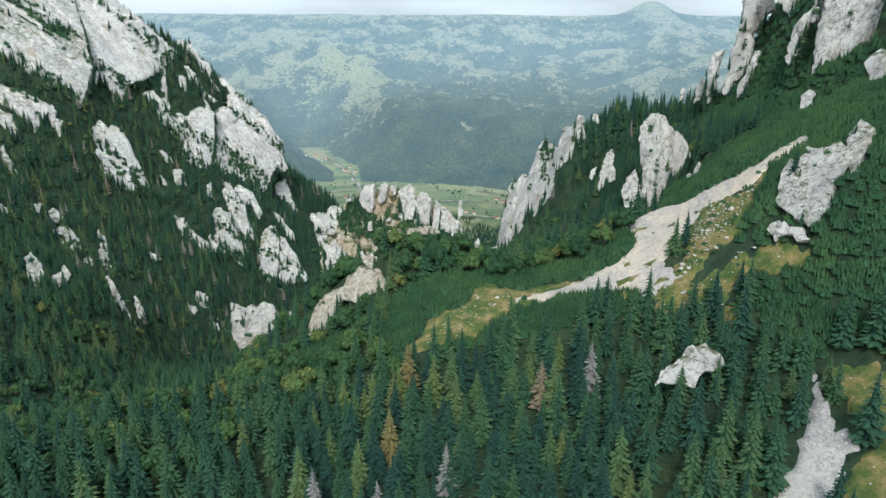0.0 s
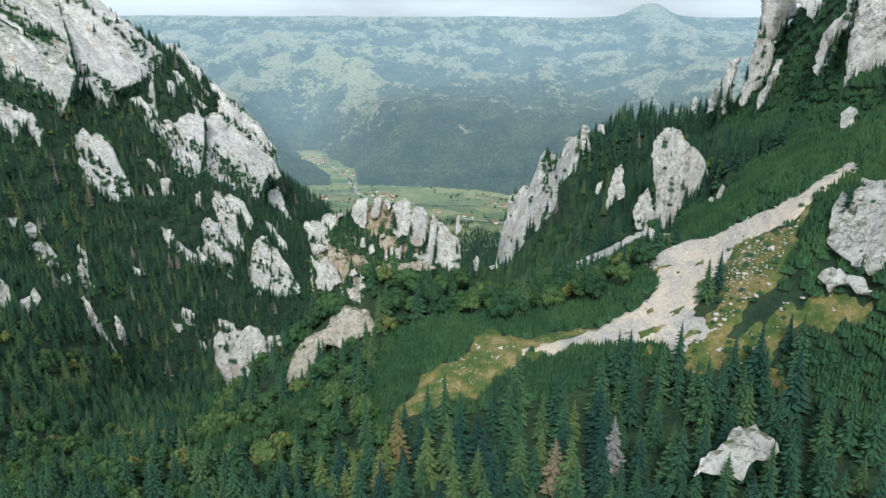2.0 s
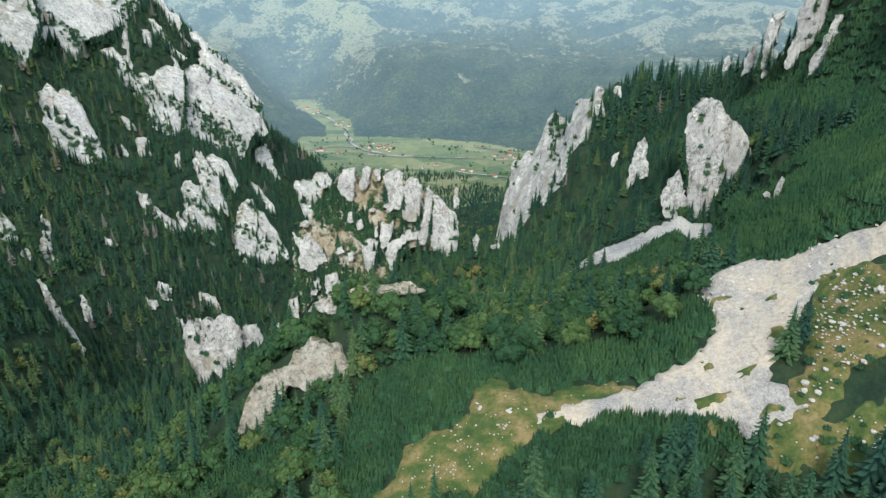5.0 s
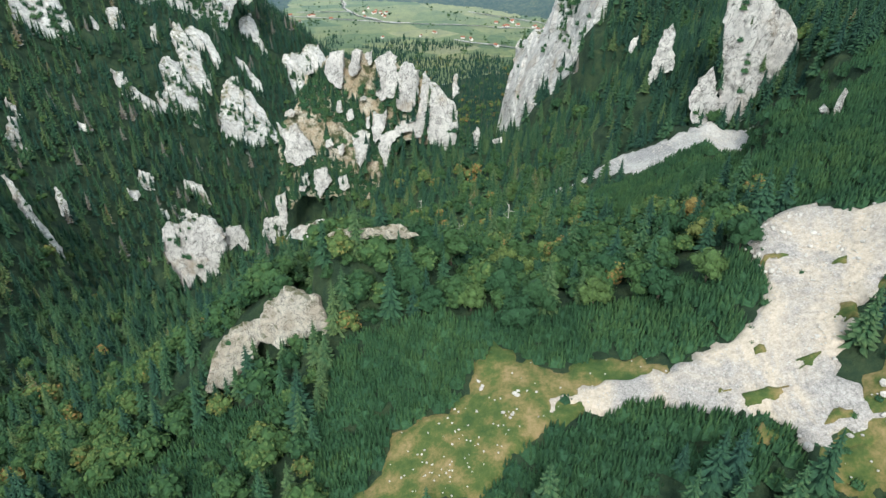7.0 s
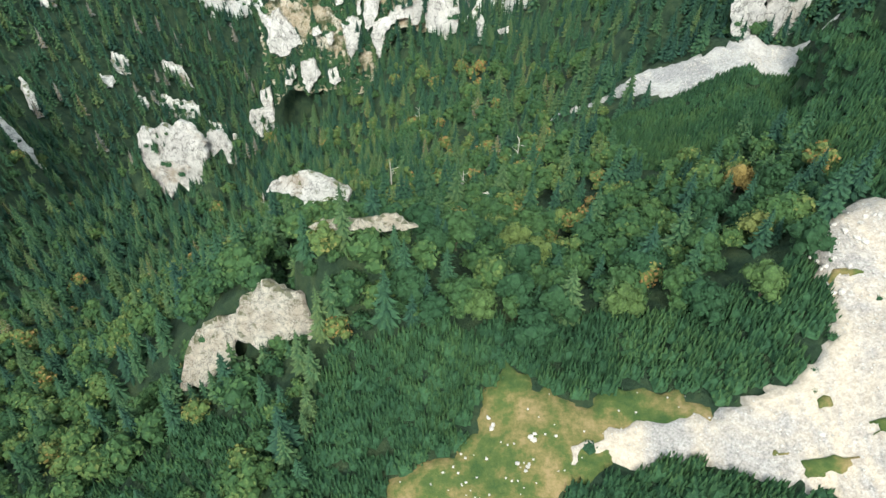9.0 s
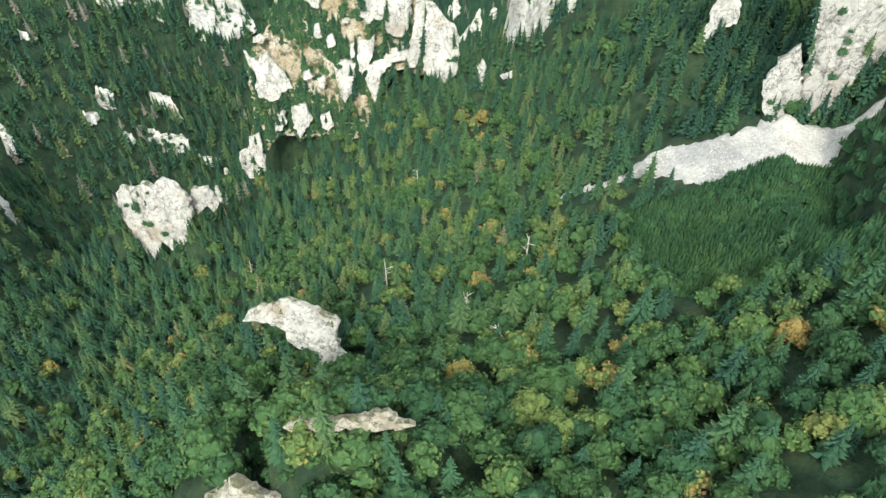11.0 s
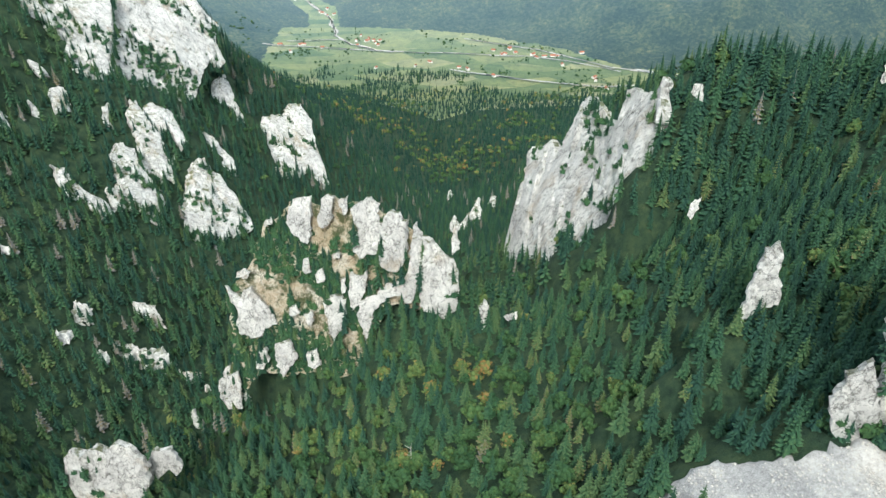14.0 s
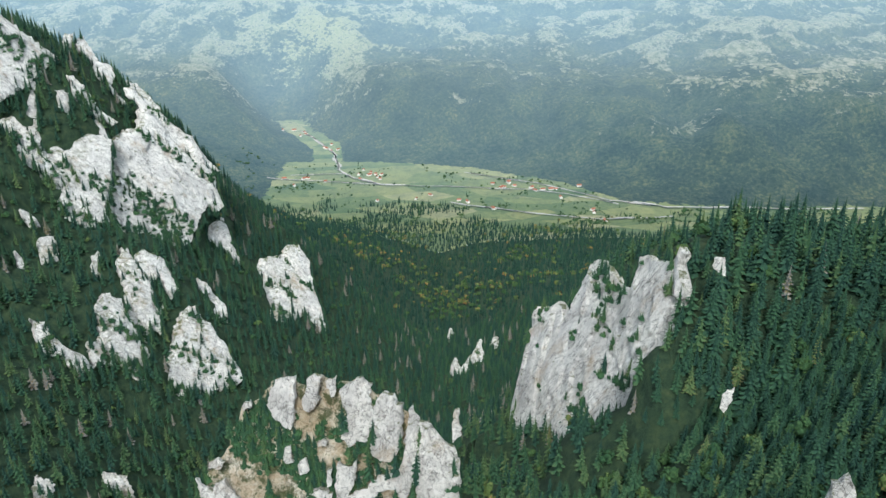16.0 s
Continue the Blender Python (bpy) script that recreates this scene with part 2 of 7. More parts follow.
section(560, (-900, 140), (-500, -60), (-380, -130), (-290, -215), (-230, -275), (-180, -312), (-140, -312), (-100, -240), (-80, -190), (-50, -172), (0, -180), (30, -200), (60, -205), (80, -192), (100, -145), (112, -104), (135, -84), (155, -75), (176, -80), (240, -82), (350, -100), (900, -60))
section(600, (-900, 150), (-520, -50), (-400, -125), (-288, -228), (-228, -278), (-190, -315), (-155, -325), (-115, -290), (-85, -250), (-45, -230), (10, -240), (40, -235), (65, -205), (85, -165), (105, -120), (130, -92), (150, -82), (180, -92), (240, -100), (350, -125), (900, -100))
section(650, (-900, 160), (-550, -40), (-420, -120), (-285, -240), (-227, -280), (-199, -320), (-170, -338), (-130, -335), (-90, -300), (-40, -280), (20, -295), (50, -265), (67, -195), (95, -140), (130, -116), (200, -118), (350, -150), (900, -150))
section(750, (-900, 220), (-600, 100), (-440, -40), (-400, -95), (-368, -150), (-338, -206), (-289, -242), (-250, -292), (-200, -342), (-150, -372), (-100, -382), (-50, -372), (0, -352), (40, -322), (64, -296), (100, -225), (150, -205), (250, -220), (400, -260), (900, -260))
section(900, (-900, 200), (-650, 120), (-460, 5), (-437, -20), (-418, -90), (-364, -135), (-339, -175), (-263, -218), (-227, -266), (-180, -335), (-130, -392), (-80, -424), (-20, -435), (40, -425), (90, -380), (150, -340), (250, -330), (400, -360), (900, -380))
section(1000, (-900, 100), (-650, 60), (-480, 20), (-400, -22), (-377, -42), (-355, -72), (-335, -115), (-277, -240), (-240, -295), (-165, -372), (-100, -432), (-40, -462), (30, -458), (90, -425), (180, -390), (300, -390), (450, -420), (900, -430))
section(1100, (-900, 0), (-650, -20), (-450, -40), (-370, -75), (-336, -112), (-310, -175), (-240, -290), (-140, -400), (-70, -465), (-5, -485), (50, -475), (120, -435), (200, -420), (400, -440), (900, -455))
section(1200, (-900, -100), (-650, -100), (-450, -120), (-340, -155), (-322, -176), (-300, -240), (-204, -315), (-120, -422), (-40, -502), (30, -515), (80, -497), (180, -455), (300, -445), (500, -465), (900, -480))
section(1400, (-900, -250), (-650, -250), (-450, -265), (-350, -305), (-250, -395), (-125, -490), (-60, -552), (15, -584), (60, -574), (150, -515), (300, -500), (500, -520), (900, -540))
section(1850, (-900, -520), (-700, -520), (-400, -530), (-200, -590), (-90, -630), (20, -708), (120, -650), (280, -630), (500, -630), (900, -650))
section(2200, (-900, -685), (-300, -695), (0, -718), (300, -708), (900, -700))
section(2500, (-900, -722), (900, -722))

STEP, X0, X1, Y0, Y1 = 5.0, -900.0, 900.0, -100.0, 2400.0


def fbm(x, y, scale, octaves=4, seed=0):
    """Smooth value noise in about -1 to 1."""
    total, amp, weight = np.zeros_like(np.asarray(x, float)), 1.0, 0.0
    for k in range(octaves):
        u, v = np.asarray(x) / scale + 17.3 * k + seed * 3.7, np.asarray(y) / scale + 9.1 * k - seed * 5.3
        i, j = np.floor(u).astype(np.int64), np.floor(v).astype(np.int64)
        fu, fv = u - i, v - j
        fu, fv = fu * fu * (3 - 2 * fu), fv * fv * (3 - 2 * fv)

        def corner(a, b):
            n = (a * 374761393 + b * 668265263 + (seed * 31 + k) * 982451653) & 0x7FFFFFFF
            n = ((n ^ (n >> 13)) * 1274126177) & 0x7FFFFFFF
            return ((n ^ (n >> 16)) & 0xFFFF) / 32767.5 - 1
        total += amp * ((corner(i, j) * (1 - fu) + corner(i + 1, j) * fu) * (1 - fv) + (corner(i, j + 1) * (1 - fu) + corner(i + 1, j + 1) * fu) * fv)
        weight, amp, scale = weight + amp, amp * 0.5, scale * 0.5
    return total / weight


def step_up(v):
    v = np.clip(v, 0, 1)
    return v * v * (3 - 2 * v)


def lay_land():
    xs, ys = np.arange(X0, X1 + 1, STEP), np.arange(Y0, Y1 + 1, STEP)
    keys = sorted(SECTIONS)
    cuts = np.array([np.interp(xs, SECTIONS[k][:, 0], SECTIONS[k][:, 1]) for k in keys])
    g = np.array([np.interp(ys, keys, cuts[:, i]) for i in range(len(xs))]).T
    kernel = np.array([1, 2, 3, 2, 1], float) / 9
    for _ in range(1):
        p = np.pad(g, 2, mode="edge")
        p = sum(kernel[k] * p[k:k + g.shape[0]] for k in range(5))
        g = sum(kernel[k] * p[:, k:k + g.shape[1]] for k in range(5))
    xx, yy = np.meshgrid(xs, ys)
    far = np.clip((yy - 300) / 500, 0.25, 1)
    g = g + far * (5 * fbm(xx, yy, 90, 4, 3)) + 1.2 * fbm(xx, yy, 14, 2, 5)
    open_ground = step_up((xx + 25) / 20) * step_up((125 - xx) / 20) * step_up((yy - 180) / 12) * step_up((255 - yy) / 12)
    shelf = step_up((xx - 50) / 15) * step_up((145 - xx) / 15) * step_up((yy - 328) / 12) * step_up((388 - yy) / 12)
    strip = step_up((xx - 38) / 12) * step_up((136 - xx) / 12) * step_up((yy - 336) / 10) * step_up((382 - yy) / 10)
    g = g * (1 - strip) + strip * (-104.6 + 0.5995 * xx - 0.1641 * yy)
    shelf = np.maximum(shelf, strip)
    open_ground = np.maximum(open_ground, shelf)
    g -= 4.5 * (1 - open_ground) * step_up((700 - yy) / 200)
    crest = ((3, 254, -90), (-2, 253, -85), (-12, 252, -84), (-20, 251, -83.5), (-28, 249.5, -91))
    for (ax, ay, az), (bx, by, bz) in zip(crest[:-1], crest[1:]):
        k = np.clip(((xx - ax) * (bx - ax) + (yy - ay) * (by - ay)) / ((bx - ax) ** 2 + (by - ay) ** 2), 0, 1)
        off = np.hypot(xx - ax - k * (bx - ax), yy - ay - k * (by - ay))
        g = np.maximum(g, az + k * (bz - az) - np.where(yy < ay + k * (by - ay), 2.2, 0.95) * np.clip(off - 2.5, 0, None))
    return g


LAND = lay_land()


FOOT = np.array([(-5000, 3150), (-379, 3010), (-149, 2975), (141, 2905), (477, 2674), (658, 2440), (974, 2385), (1345, 2390), (5000, 2420)], float)
CREST = np.array([(-5000, 3700), (-400, 3640), (-176, 3734), (250, 3800), (525, 3850), (800, 3600), (1056, 3310), (1610, 2990), (5000, 2950)], float)
GLEN = np.array([(-260, 2700), (-420, 2990), (-455, 3220), (-630, 3480), (-745, 3760)], float)


def glen_distance(x, y):
    best = np.full(np.shape(x), 1e9)
    for a, b in zip(GLEN[:-1], GLEN[1:]):
        d = b - a
        k = np.clip(((x - a[0]) * d[0] + (y - a[1]) * d[1]) / (d @ d), 0, 1)
        best = np.minimum(best, np.hypot(x - a[0] - k * d[0], y - a[1] - k * d[1]))
    return best


def distance_land(x, y):
    """The farmed valley, a side glen, wooded hills and a rolling plateau up to the skyline."""
    foot, crest = np.interp(x, *FOOT.T), np.interp(x, *CREST.T)
    up = step_up((y - foot) / (crest - foot))
    glen = step_up((glen_distance(x, y) - 45) / 330)
    rough = 60 * fbm(x, y, 420, 4, 8) + 22 * fbm(x, y, 120, 3, 9)
    ridges = 70 * (1 - 2 * np.abs(fbm(x, 0.35 * y, 230, 3, 19)))
    hill = 300 * up + ridges * np.sin(np.pi * np.clip(up, 0, 1)) + rough * step_up((y - foot) / 350)
    west = step_up((-x - 560) / 300) * step_up((y - 2600) / 400)
    hill = np.maximum(hill, west * (90 + 0.16 * np.clip(y - 2900, 0, None)) + rough * west)
    hill = hill * (0.12 + 0.88 * glen)
    base = -722 + hill
    return np.where(y > crest, ridges_beyond(x, y, base, crest), base) + 3 * fbm(x, y, 150, 2, 2)


def ridges_beyond(x, y, base, crest):
    """Rolling hay land behind the crest, climbing to the skyline."""
    past = np.clip((y - crest) / (4720 - crest), 0, 1)
    sky = -24 - 0.008 * x + 11 * fbm(x, y * 0 + 3, 500, 5, 12) + 84 * np.exp(-np.abs((x - 1350) / 140) ** 2.4)
    rise = base * (1 - past) + sky * past
    roll = 62 * fbm(x, 1.6 * y, 430, 3, 16) + 34 * (1 - 2.2 * np.abs(fbm(x, 1.4 * y, 210, 3, 18))) + 12 * fbm(x, y, 80, 3, 17)
    range_west = 85 * np.exp(-((x + 1000) / 330) ** 2 - ((y - 4260) / 190) ** 2) + 60 * np.exp(-((x + 600) / 330) ** 2 - ((y - 3980) / 170) ** 2)
    return rise + (roll - 28) * np.sin(np.pi * past) ** 0.7 + range_west * step_up(past * 6)


def land(x, y):
    """The ground's height."""
    x, y = np.asarray(x, float), np.asarray(y, float)
    u, v = np.clip((x - X0) / STEP, 0, LAND.shape[1] - 1.001), np.clip((y - Y0) / STEP, 0, LAND.shape[0] - 1.001)
    i, j = u.astype(int), v.astype(int)
    fu, fv = u - i, v - j
    near = (LAND[j, i] * (1 - fu) + LAND[j, i + 1] * fu) * (1 - fv) + (LAND[j + 1, i] * (1 - fu) + LAND[j + 1, i + 1] * fu) * fv
    away = distance_land(x, y)
    f = np.clip((y - 2200) / 200, 0, 1)
    g = np.clip((np.abs(x) - 800) / 100, 0, 1) * np.clip((y - 2000) / 200, 0, 1)
    f = np.maximum(f, g)
    return near * (1 - f) + away * f


def mesh_of(name, verts, faces, mat, parent=None, label="", smooth=False):
    me = bpy.data.meshes.new(name)
    verts, faces = np.asarray(verts, np.float32), np.asarray(faces, np.int32)
    k = faces.shape[1]
    me.vertices.add(len(verts))
    me.vertices.foreach_set("co", verts.ravel())
    me.loops.add(faces.size)
    me.loops.foreach_set("vertex_index", faces.ravel())
    me.polygons.add(len(faces))
    me.polygons.foreach_set("loop_start", np.arange(0, faces.size, k, dtype=np.int32))
    me.polygons.foreach_set("use_smooth", np.full(len(faces), smooth))
    me.update(calc_edges=True)
    me.validate()
    for one in (mat if isinstance(mat, (list, tuple)) else (mat,)):
        me.materials.append(one)
    ob = new(name, me)
    if parent:
        ob.parent = parent
    return tagged(ob, label) if label else ob


def grid_faces(rows, cols):
    a = (np.arange(rows - 1)[:, None] * cols + np.arange(cols - 1)[None]).ravel()
    return np.stack([a, a + 1, a + cols + 1, a + cols], 1)


SPLIT = 2050


def lay_ground():
    xs = np.concatenate([np.arange(-5000, -1800, 160), np.arange(-1800, -960, 30), np.arange(-960, -480, 15), np.arange(-480, 260, 5), np.arange(260, 960, 14),
                         np.arange(960, 2200, 30), np.arange(2200, 5001, 160)])
    ys = np.concatenate([np.arange(-100, 700, 5), np.arange(700, 1500, 10), np.arange(1500, SPLIT + 1, 25)])
    xx, yy = np.meshgrid(xs, ys)
    ob = mesh_of("ground", np.stack([xx, yy, land(xx, yy)], -1).reshape(-1, 3), grid_faces(*xx.shape), FLOOR, smooth=True)
    tagged(ob, "mountain ground, dark forest floor falling to a farmed valley", "ground", kind="structure")
    # the valley and the hills beyond it, up to the skyline
    xs = np.concatenate([np.arange(-5000, -2600, 120), np.arange(-2600, 2600, 15), np.arange(2600, 5001, 120)])
    ys = np.arange(SPLIT, 4721, 15)
    xx, yy = np.meshgrid(xs, ys)
    zz = land(xx, yy)
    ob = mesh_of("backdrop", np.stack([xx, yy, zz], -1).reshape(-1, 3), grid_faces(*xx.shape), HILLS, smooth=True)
    # how open the land is: 0 closed wood, 1 farmland
    foot, crest = np.interp(xx, *FOOT.T), np.interp(xx, *CREST.T)
    up = (yy - foot) / (crest - foot)
    farm = np.maximum(1 - step_up(up * 14), 0.9 * step_up((60 - glen_distance(xx, yy)) / 40 + 0.5) * step_up((3850 - yy) / 200))
    farm = np.maximum(farm, 0.30 * step_up((up - 0.45) / 0.5) + 0.12 * step_up((-xx - 250) / 250) * step_up((up - 0.5) / 0.4))
    farm *= 1 - step_up((-xx - 560) / 60) * (glen_distance(xx, yy) > 90) * (up < 0.3)
    # hay meadows lie on the rounded tops, woods in the folds
    pad = np.pad(zz, 9, mode="edge")
    mean = sum(pad[9 + j:9 + j + zz.shape[0], 9 + i:9 + i + zz.shape[1]] for j in (-9, -5, 0, 5, 9) for i in (-9, -5, 0, 5, 9)) / 25
    round_top = np.clip((zz - mean) / 18, -1, 1)
    farm = np.where(up > 1, 0.36 + 0.2 * round_top, farm + 0.12 * round_top * step_up((up - 0.1) / 0.2))
    for mx, my, a, b, much in ((115, 3325, 60, 30, 0.5), (950, 2920, 200, 90, 0.42), (390, 3600, 170, 80, 0.42), (1500, 2990, 220, 90, 0.42), (-640, 3950, 330, 170, 0.42)):
        farm = np.maximum(farm, much * np.exp(-((xx - mx) / a) ** 2 - ((yy - my) / b) ** 2))
    a = ob.data.attributes.new("open_land", "FLOAT", "POINT")
    a.data.foreach_set("value", farm.ravel().astype(np.float32))
    # depth of the painted air haze, with a step up beyond the crest
    haze_depth = np.clip((yy - 2300) / 2400, 0, 1) + 0.16 * step_up((up - 0.9) / 0.5)
    a = ob.data.attributes.new("haze_depth", "FLOAT", "POINT")
    a.data.foreach_set("value", haze_depth.ravel().astype(np.float32))
    # yellow-green meadow slope, its sunlit tone put into the colour
    sun_patch = 0.45 * np.exp(-((xx + 560) / 420) ** 2 - ((yy - 3950) / 260) ** 2)
    a = ob.data.attributes.new("sun_patch", "FLOAT", "POINT")
    a.data.foreach_set("value", sun_patch.ravel().astype(np.float32))
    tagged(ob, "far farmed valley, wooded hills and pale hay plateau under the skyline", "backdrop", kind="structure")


def node_map(t, value, lo, hi, a=0.0, b=1.0):
    n = t.nodes.new("ShaderNodeMapRange")
    n.inputs[1].default_value, n.inputs[2].default_value, n.inputs[3].default_value, n.inputs[4].default_value = lo, hi, a, b
    t.links.new(value, n.inputs[0])
    return n.outputs[0]


def attribute_of(t, name):
    a = t.nodes.new("ShaderNodeAttribute")
    a.attribute_name = name
    return a.outputs["Fac"]


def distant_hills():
    """Green valley plots, mottled woods and pale hay land, under blue air haze put in as a glow."""
    m, t, b = material("distant_hills", 0.95)
    p = place_of(t)
    wide = place_of(t, 1.5, 1.0, 2.4)
    g = t.nodes.new("ShaderNodeNewGeometry")
    sep = t.nodes.new("ShaderNodeSeparateXYZ")
    t.links.new(g.outputs["Position"], sep.inputs[0])
    along = sep.outputs["Y"]
    # woods: crowns, then brown and dark stretches
    wood = ramp(t, noise_of(t, p, 0.075, 5, 0.8), (0.36, (0.010, 0.022, 0.016)), (0.5, (0.034, 0.050, 0.030)), (0.66, (0.10, 0.098, 0.052)))
    wood = mix(t, 0.9, wood, ramp(t, noise_of(t, p, 0.007, 6, 0.7), (0.36, (0.42, 0.55, 0.66)), (0.5, (0.92, 0.95, 0.95)), (0.66, (1.7, 1.5, 1.2))), "MULTIPLY")
    # valley plots, bright green to straw
    v = node(t, "ShaderNodeTexVoronoi", Scale=0.012)
    t.links.new(place_of(t, 0.5, 1, 0), v.inputs["Vector"])
    plots = ramp(t, v.outputs["Color"], (0.1, (0.10, 0.14, 0.055)), (0.4, (0.16, 0.19, 0.075)), (0.7, (0.24, 0.245, 0.10)), (0.95, (0.34, 0.31, 0.18)))
    plots = mix(t, 0.6, plots, ramp(t, noise_of(t, p, 0.02, 6, 0.75), (0.35, (0.55, 0.62, 0.6)), (0.6, (1.2, 1.15, 1.0))), "MULTIPLY")
    hay = ramp(t, noise_of(t, wide, 0.03, 5, 0.7), (0.36, (0.09, 0.105, 0.06)), (0.5, (0.17, 0.17, 0.11)), (0.66, (0.38, 0.33, 0.24)))
    hay = mix(t, attribute_of(t, "sun_patch"), hay, (0.27, 0.265, 0.10))
    meadow = mix(t, node_map(t, sep.outputs["Z"], -700, -640), plots, hay)
    cover = t.nodes.new("ShaderNodeMath")
    cover.operation = "MULTIPLY_ADD"
    t.links.new(mix(t, 0.5, noise_of(t, wide, 0.011, 8, 0.66, 0.3), noise_of(t, wide, 0.035, 6, 0.7)), cover.inputs[0])
    cover.inputs[1].default_value = 2.6
    t.links.new(attribute_of(t, "open_land"), cover.inputs[2])
    col = mix(t, ramp(t, node_map(t, cover.outputs[0], 0, 2), (0.845, (0, 0, 0)), (0.885, (1, 1, 1))), wood, meadow)
    # hedges and lone trees break the open land
    col = mix(t, mix(t, 1.0, ramp(t, noise_of(t, wide, 0.03, 4, 0.7), (0.56, (0, 0, 0)), (0.60, (0.8, 0.8, 0.8))), node_map(t, along, 3300, 3700, 0.25, 1.0), "MULTIPLY"), col, (0.03, 0.045, 0.03))
    t.links.new(col, b.inputs["Base Color"])
    # air haze painted as blue emission, stronger farther off
    t.links.new(ramp(t, attribute_of(t, "haze_depth"), (0.0, (0.14, 0.32, 0.42)), (0.5, (0.29, 0.42, 0.50)), (1.0, (0.29, 0.43, 0.54))), b.inputs["Emission Color"])
    t.links.new(ramp(t, attribute_of(t, "haze_depth"), (0.0, (0.07,) * 3), (0.15, (0.17,) * 3), (0.3, (0.27,) * 3), (0.6, (0.42,) * 3), (0.85, (0.58,) * 3), (1.0, (0.68,) * 3)), b.inputs["Emission Strength"])
    bump(t, b, noise_of(t, p, 0.06, 6, 0.8), 1.0, 14)
    return m


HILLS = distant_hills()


# ---- rocks ----
from mathutils.geometry import delaunay_2d_cdt

OUTCROPS, PATCHES, LEDGES = [], [], []
FOOT_DROP = 6.0


def inside(px, py, poly):
    """Whether points lie in a closed outline."""
    hit = np.zeros(np.shape(px), bool)
    for (ax, ay), (bx, by) in zip(poly, np.roll(poly, -1, axis=0)):
        if ay != by:
            hit ^= ((ay > py) != (by > py)) & (px < (bx - ax) * (py - ay) / (by - ay) + ax)
    return hit


def edge_distance(p, poly):
    best = np.full(len(p), 1e9)
    for a, b in zip(poly, np.roll(poly, -1, axis=0)):
        d = b - a
        k = np.clip(((p - a) @ d) / max(d @ d, 1e-9), 0, 1)
        best = np.minimum(best, np.hypot(*(p - a - k[:, None] * d).T))
    return best


def filled(poly, cell, jag, rng):
    """A triangulated, uneven-edged sheet within an outline: points, faces, and how many points form the rim."""
    rim = []
    for a, b in zip(poly, np.roll(poly, -1, axis=0)):
        n = max(1, int(np.hypot(*(b - a)) / cell))
        rim += [a + (b - a) * k / n for k in range(n)]
    rim = np.array(rim)
    rim = rim + jag * cell * rng.uniform(-0.5, 0.5, rim.shape)
    lo, hi = rim.min(0), rim.max(0)
    gx, gy = np.meshgrid(np.arange(lo[0], hi[0], cell), np.arange(lo[1], hi[1], cell))
    p = np.stack([gx.ravel(), gy.ravel()], 1) + rng.uniform(-0.35, 0.35, (gx.size, 2)) * cell
    p = p[inside(p[:, 0], p[:, 1], rim)]
    p = p[edge_distance(p, rim) > 0.45 * cell] if len(p) else p
    pts = np.concatenate([rim, p]) if len(p) else rim
    n = len(rim)
    v, _, f, *_ = delaunay_2d_cdt([Vector(q) for q in pts], [], [list(range(n))], 1, 1e-4)
    return np.array([tuple(q) for q in v]), [tuple(q) for q in f if len(q) == 3], n


def sill_at(a, poly):
    """The height of an outline's lower edge."""
    sill = np.full(np.shape(a), poly[:, 1].max())
    for p, q in zip(poly, np.roll(poly, -1, axis=0)):
        if abs(q[0] - p[0]) > 1e-6:
            k = (a - p[0]) / (q[0] - p[0])
            sill = np.where((k >= 0) & (k <= 1), np.minimum(sill, p[1] + k * (q[1] - p[1])), sill)
    return sill


def carve(place, n, u, v, poly, banked):
    """Set the slope back behind a rock face."""
    xs, ys = np.arange(X0, X1 + 1, STEP), np.arange(Y0, Y1 + 1, STEP)
    far = np.ptp(poly, axis=0).max() * 0.75 + 25
    i0, i1 = np.searchsorted(xs, (place[0] - far, place[0] + far))
    j0, j1 = np.searchsorted(ys, (place[1] - far, place[1] + far))
    xx, yy = np.meshgrid(xs[i0:i1], ys[j0:j1])
    part = LAND[j0:j1, i0:i1]
    r = np.stack([xx, yy, part], -1) - place
    a, b, w = r @ u, r @ v, r @ n
    hit = inside(a, b, poly) & (w > -3) & (w < 75)
    lowest = np.minimum(place[2] + sill_at(a, poly)[hit] * v[2] - 2.5, part[hit])
    part[hit] = np.maximum(part[hit] - np.minimum((w[hit] + 3) / max(n[2], 0.35), max(26, 0.5 * far)), lowest)
    # a bank of soil meets the foot of the face
    if not banked:
        return
    was, free, below = part.copy(), ~inside(a, b, poly), (1.5, 4, 8, 13, 20, 30, 45)
    for p, p2 in zip(poly, np.roll(poly, -1, axis=0)):
        for k in np.arange(0, 1, min(1, 4 / max(np.hypot(*(p2 - p)), 1e-6))):
            e = p + (p2 - p) * k
            if inside(e[0], e[1] + 1.5, poly) and not any(inside(e[0], e[1] - q, poly) for q in below):
                foot = place + e[0] * u + e[1] * v
                d = np.hypot(xx - foot[0], yy - foot[1])
                bank = foot[2] - FOOT_DROP * min(1, far / 30) - 1.3 * np.clip(d - 3, 0, None)
                part[:] = np.where(free & (w > -6) & (d < 45), np.maximum(part, np.minimum(bank, was + 34)), part)


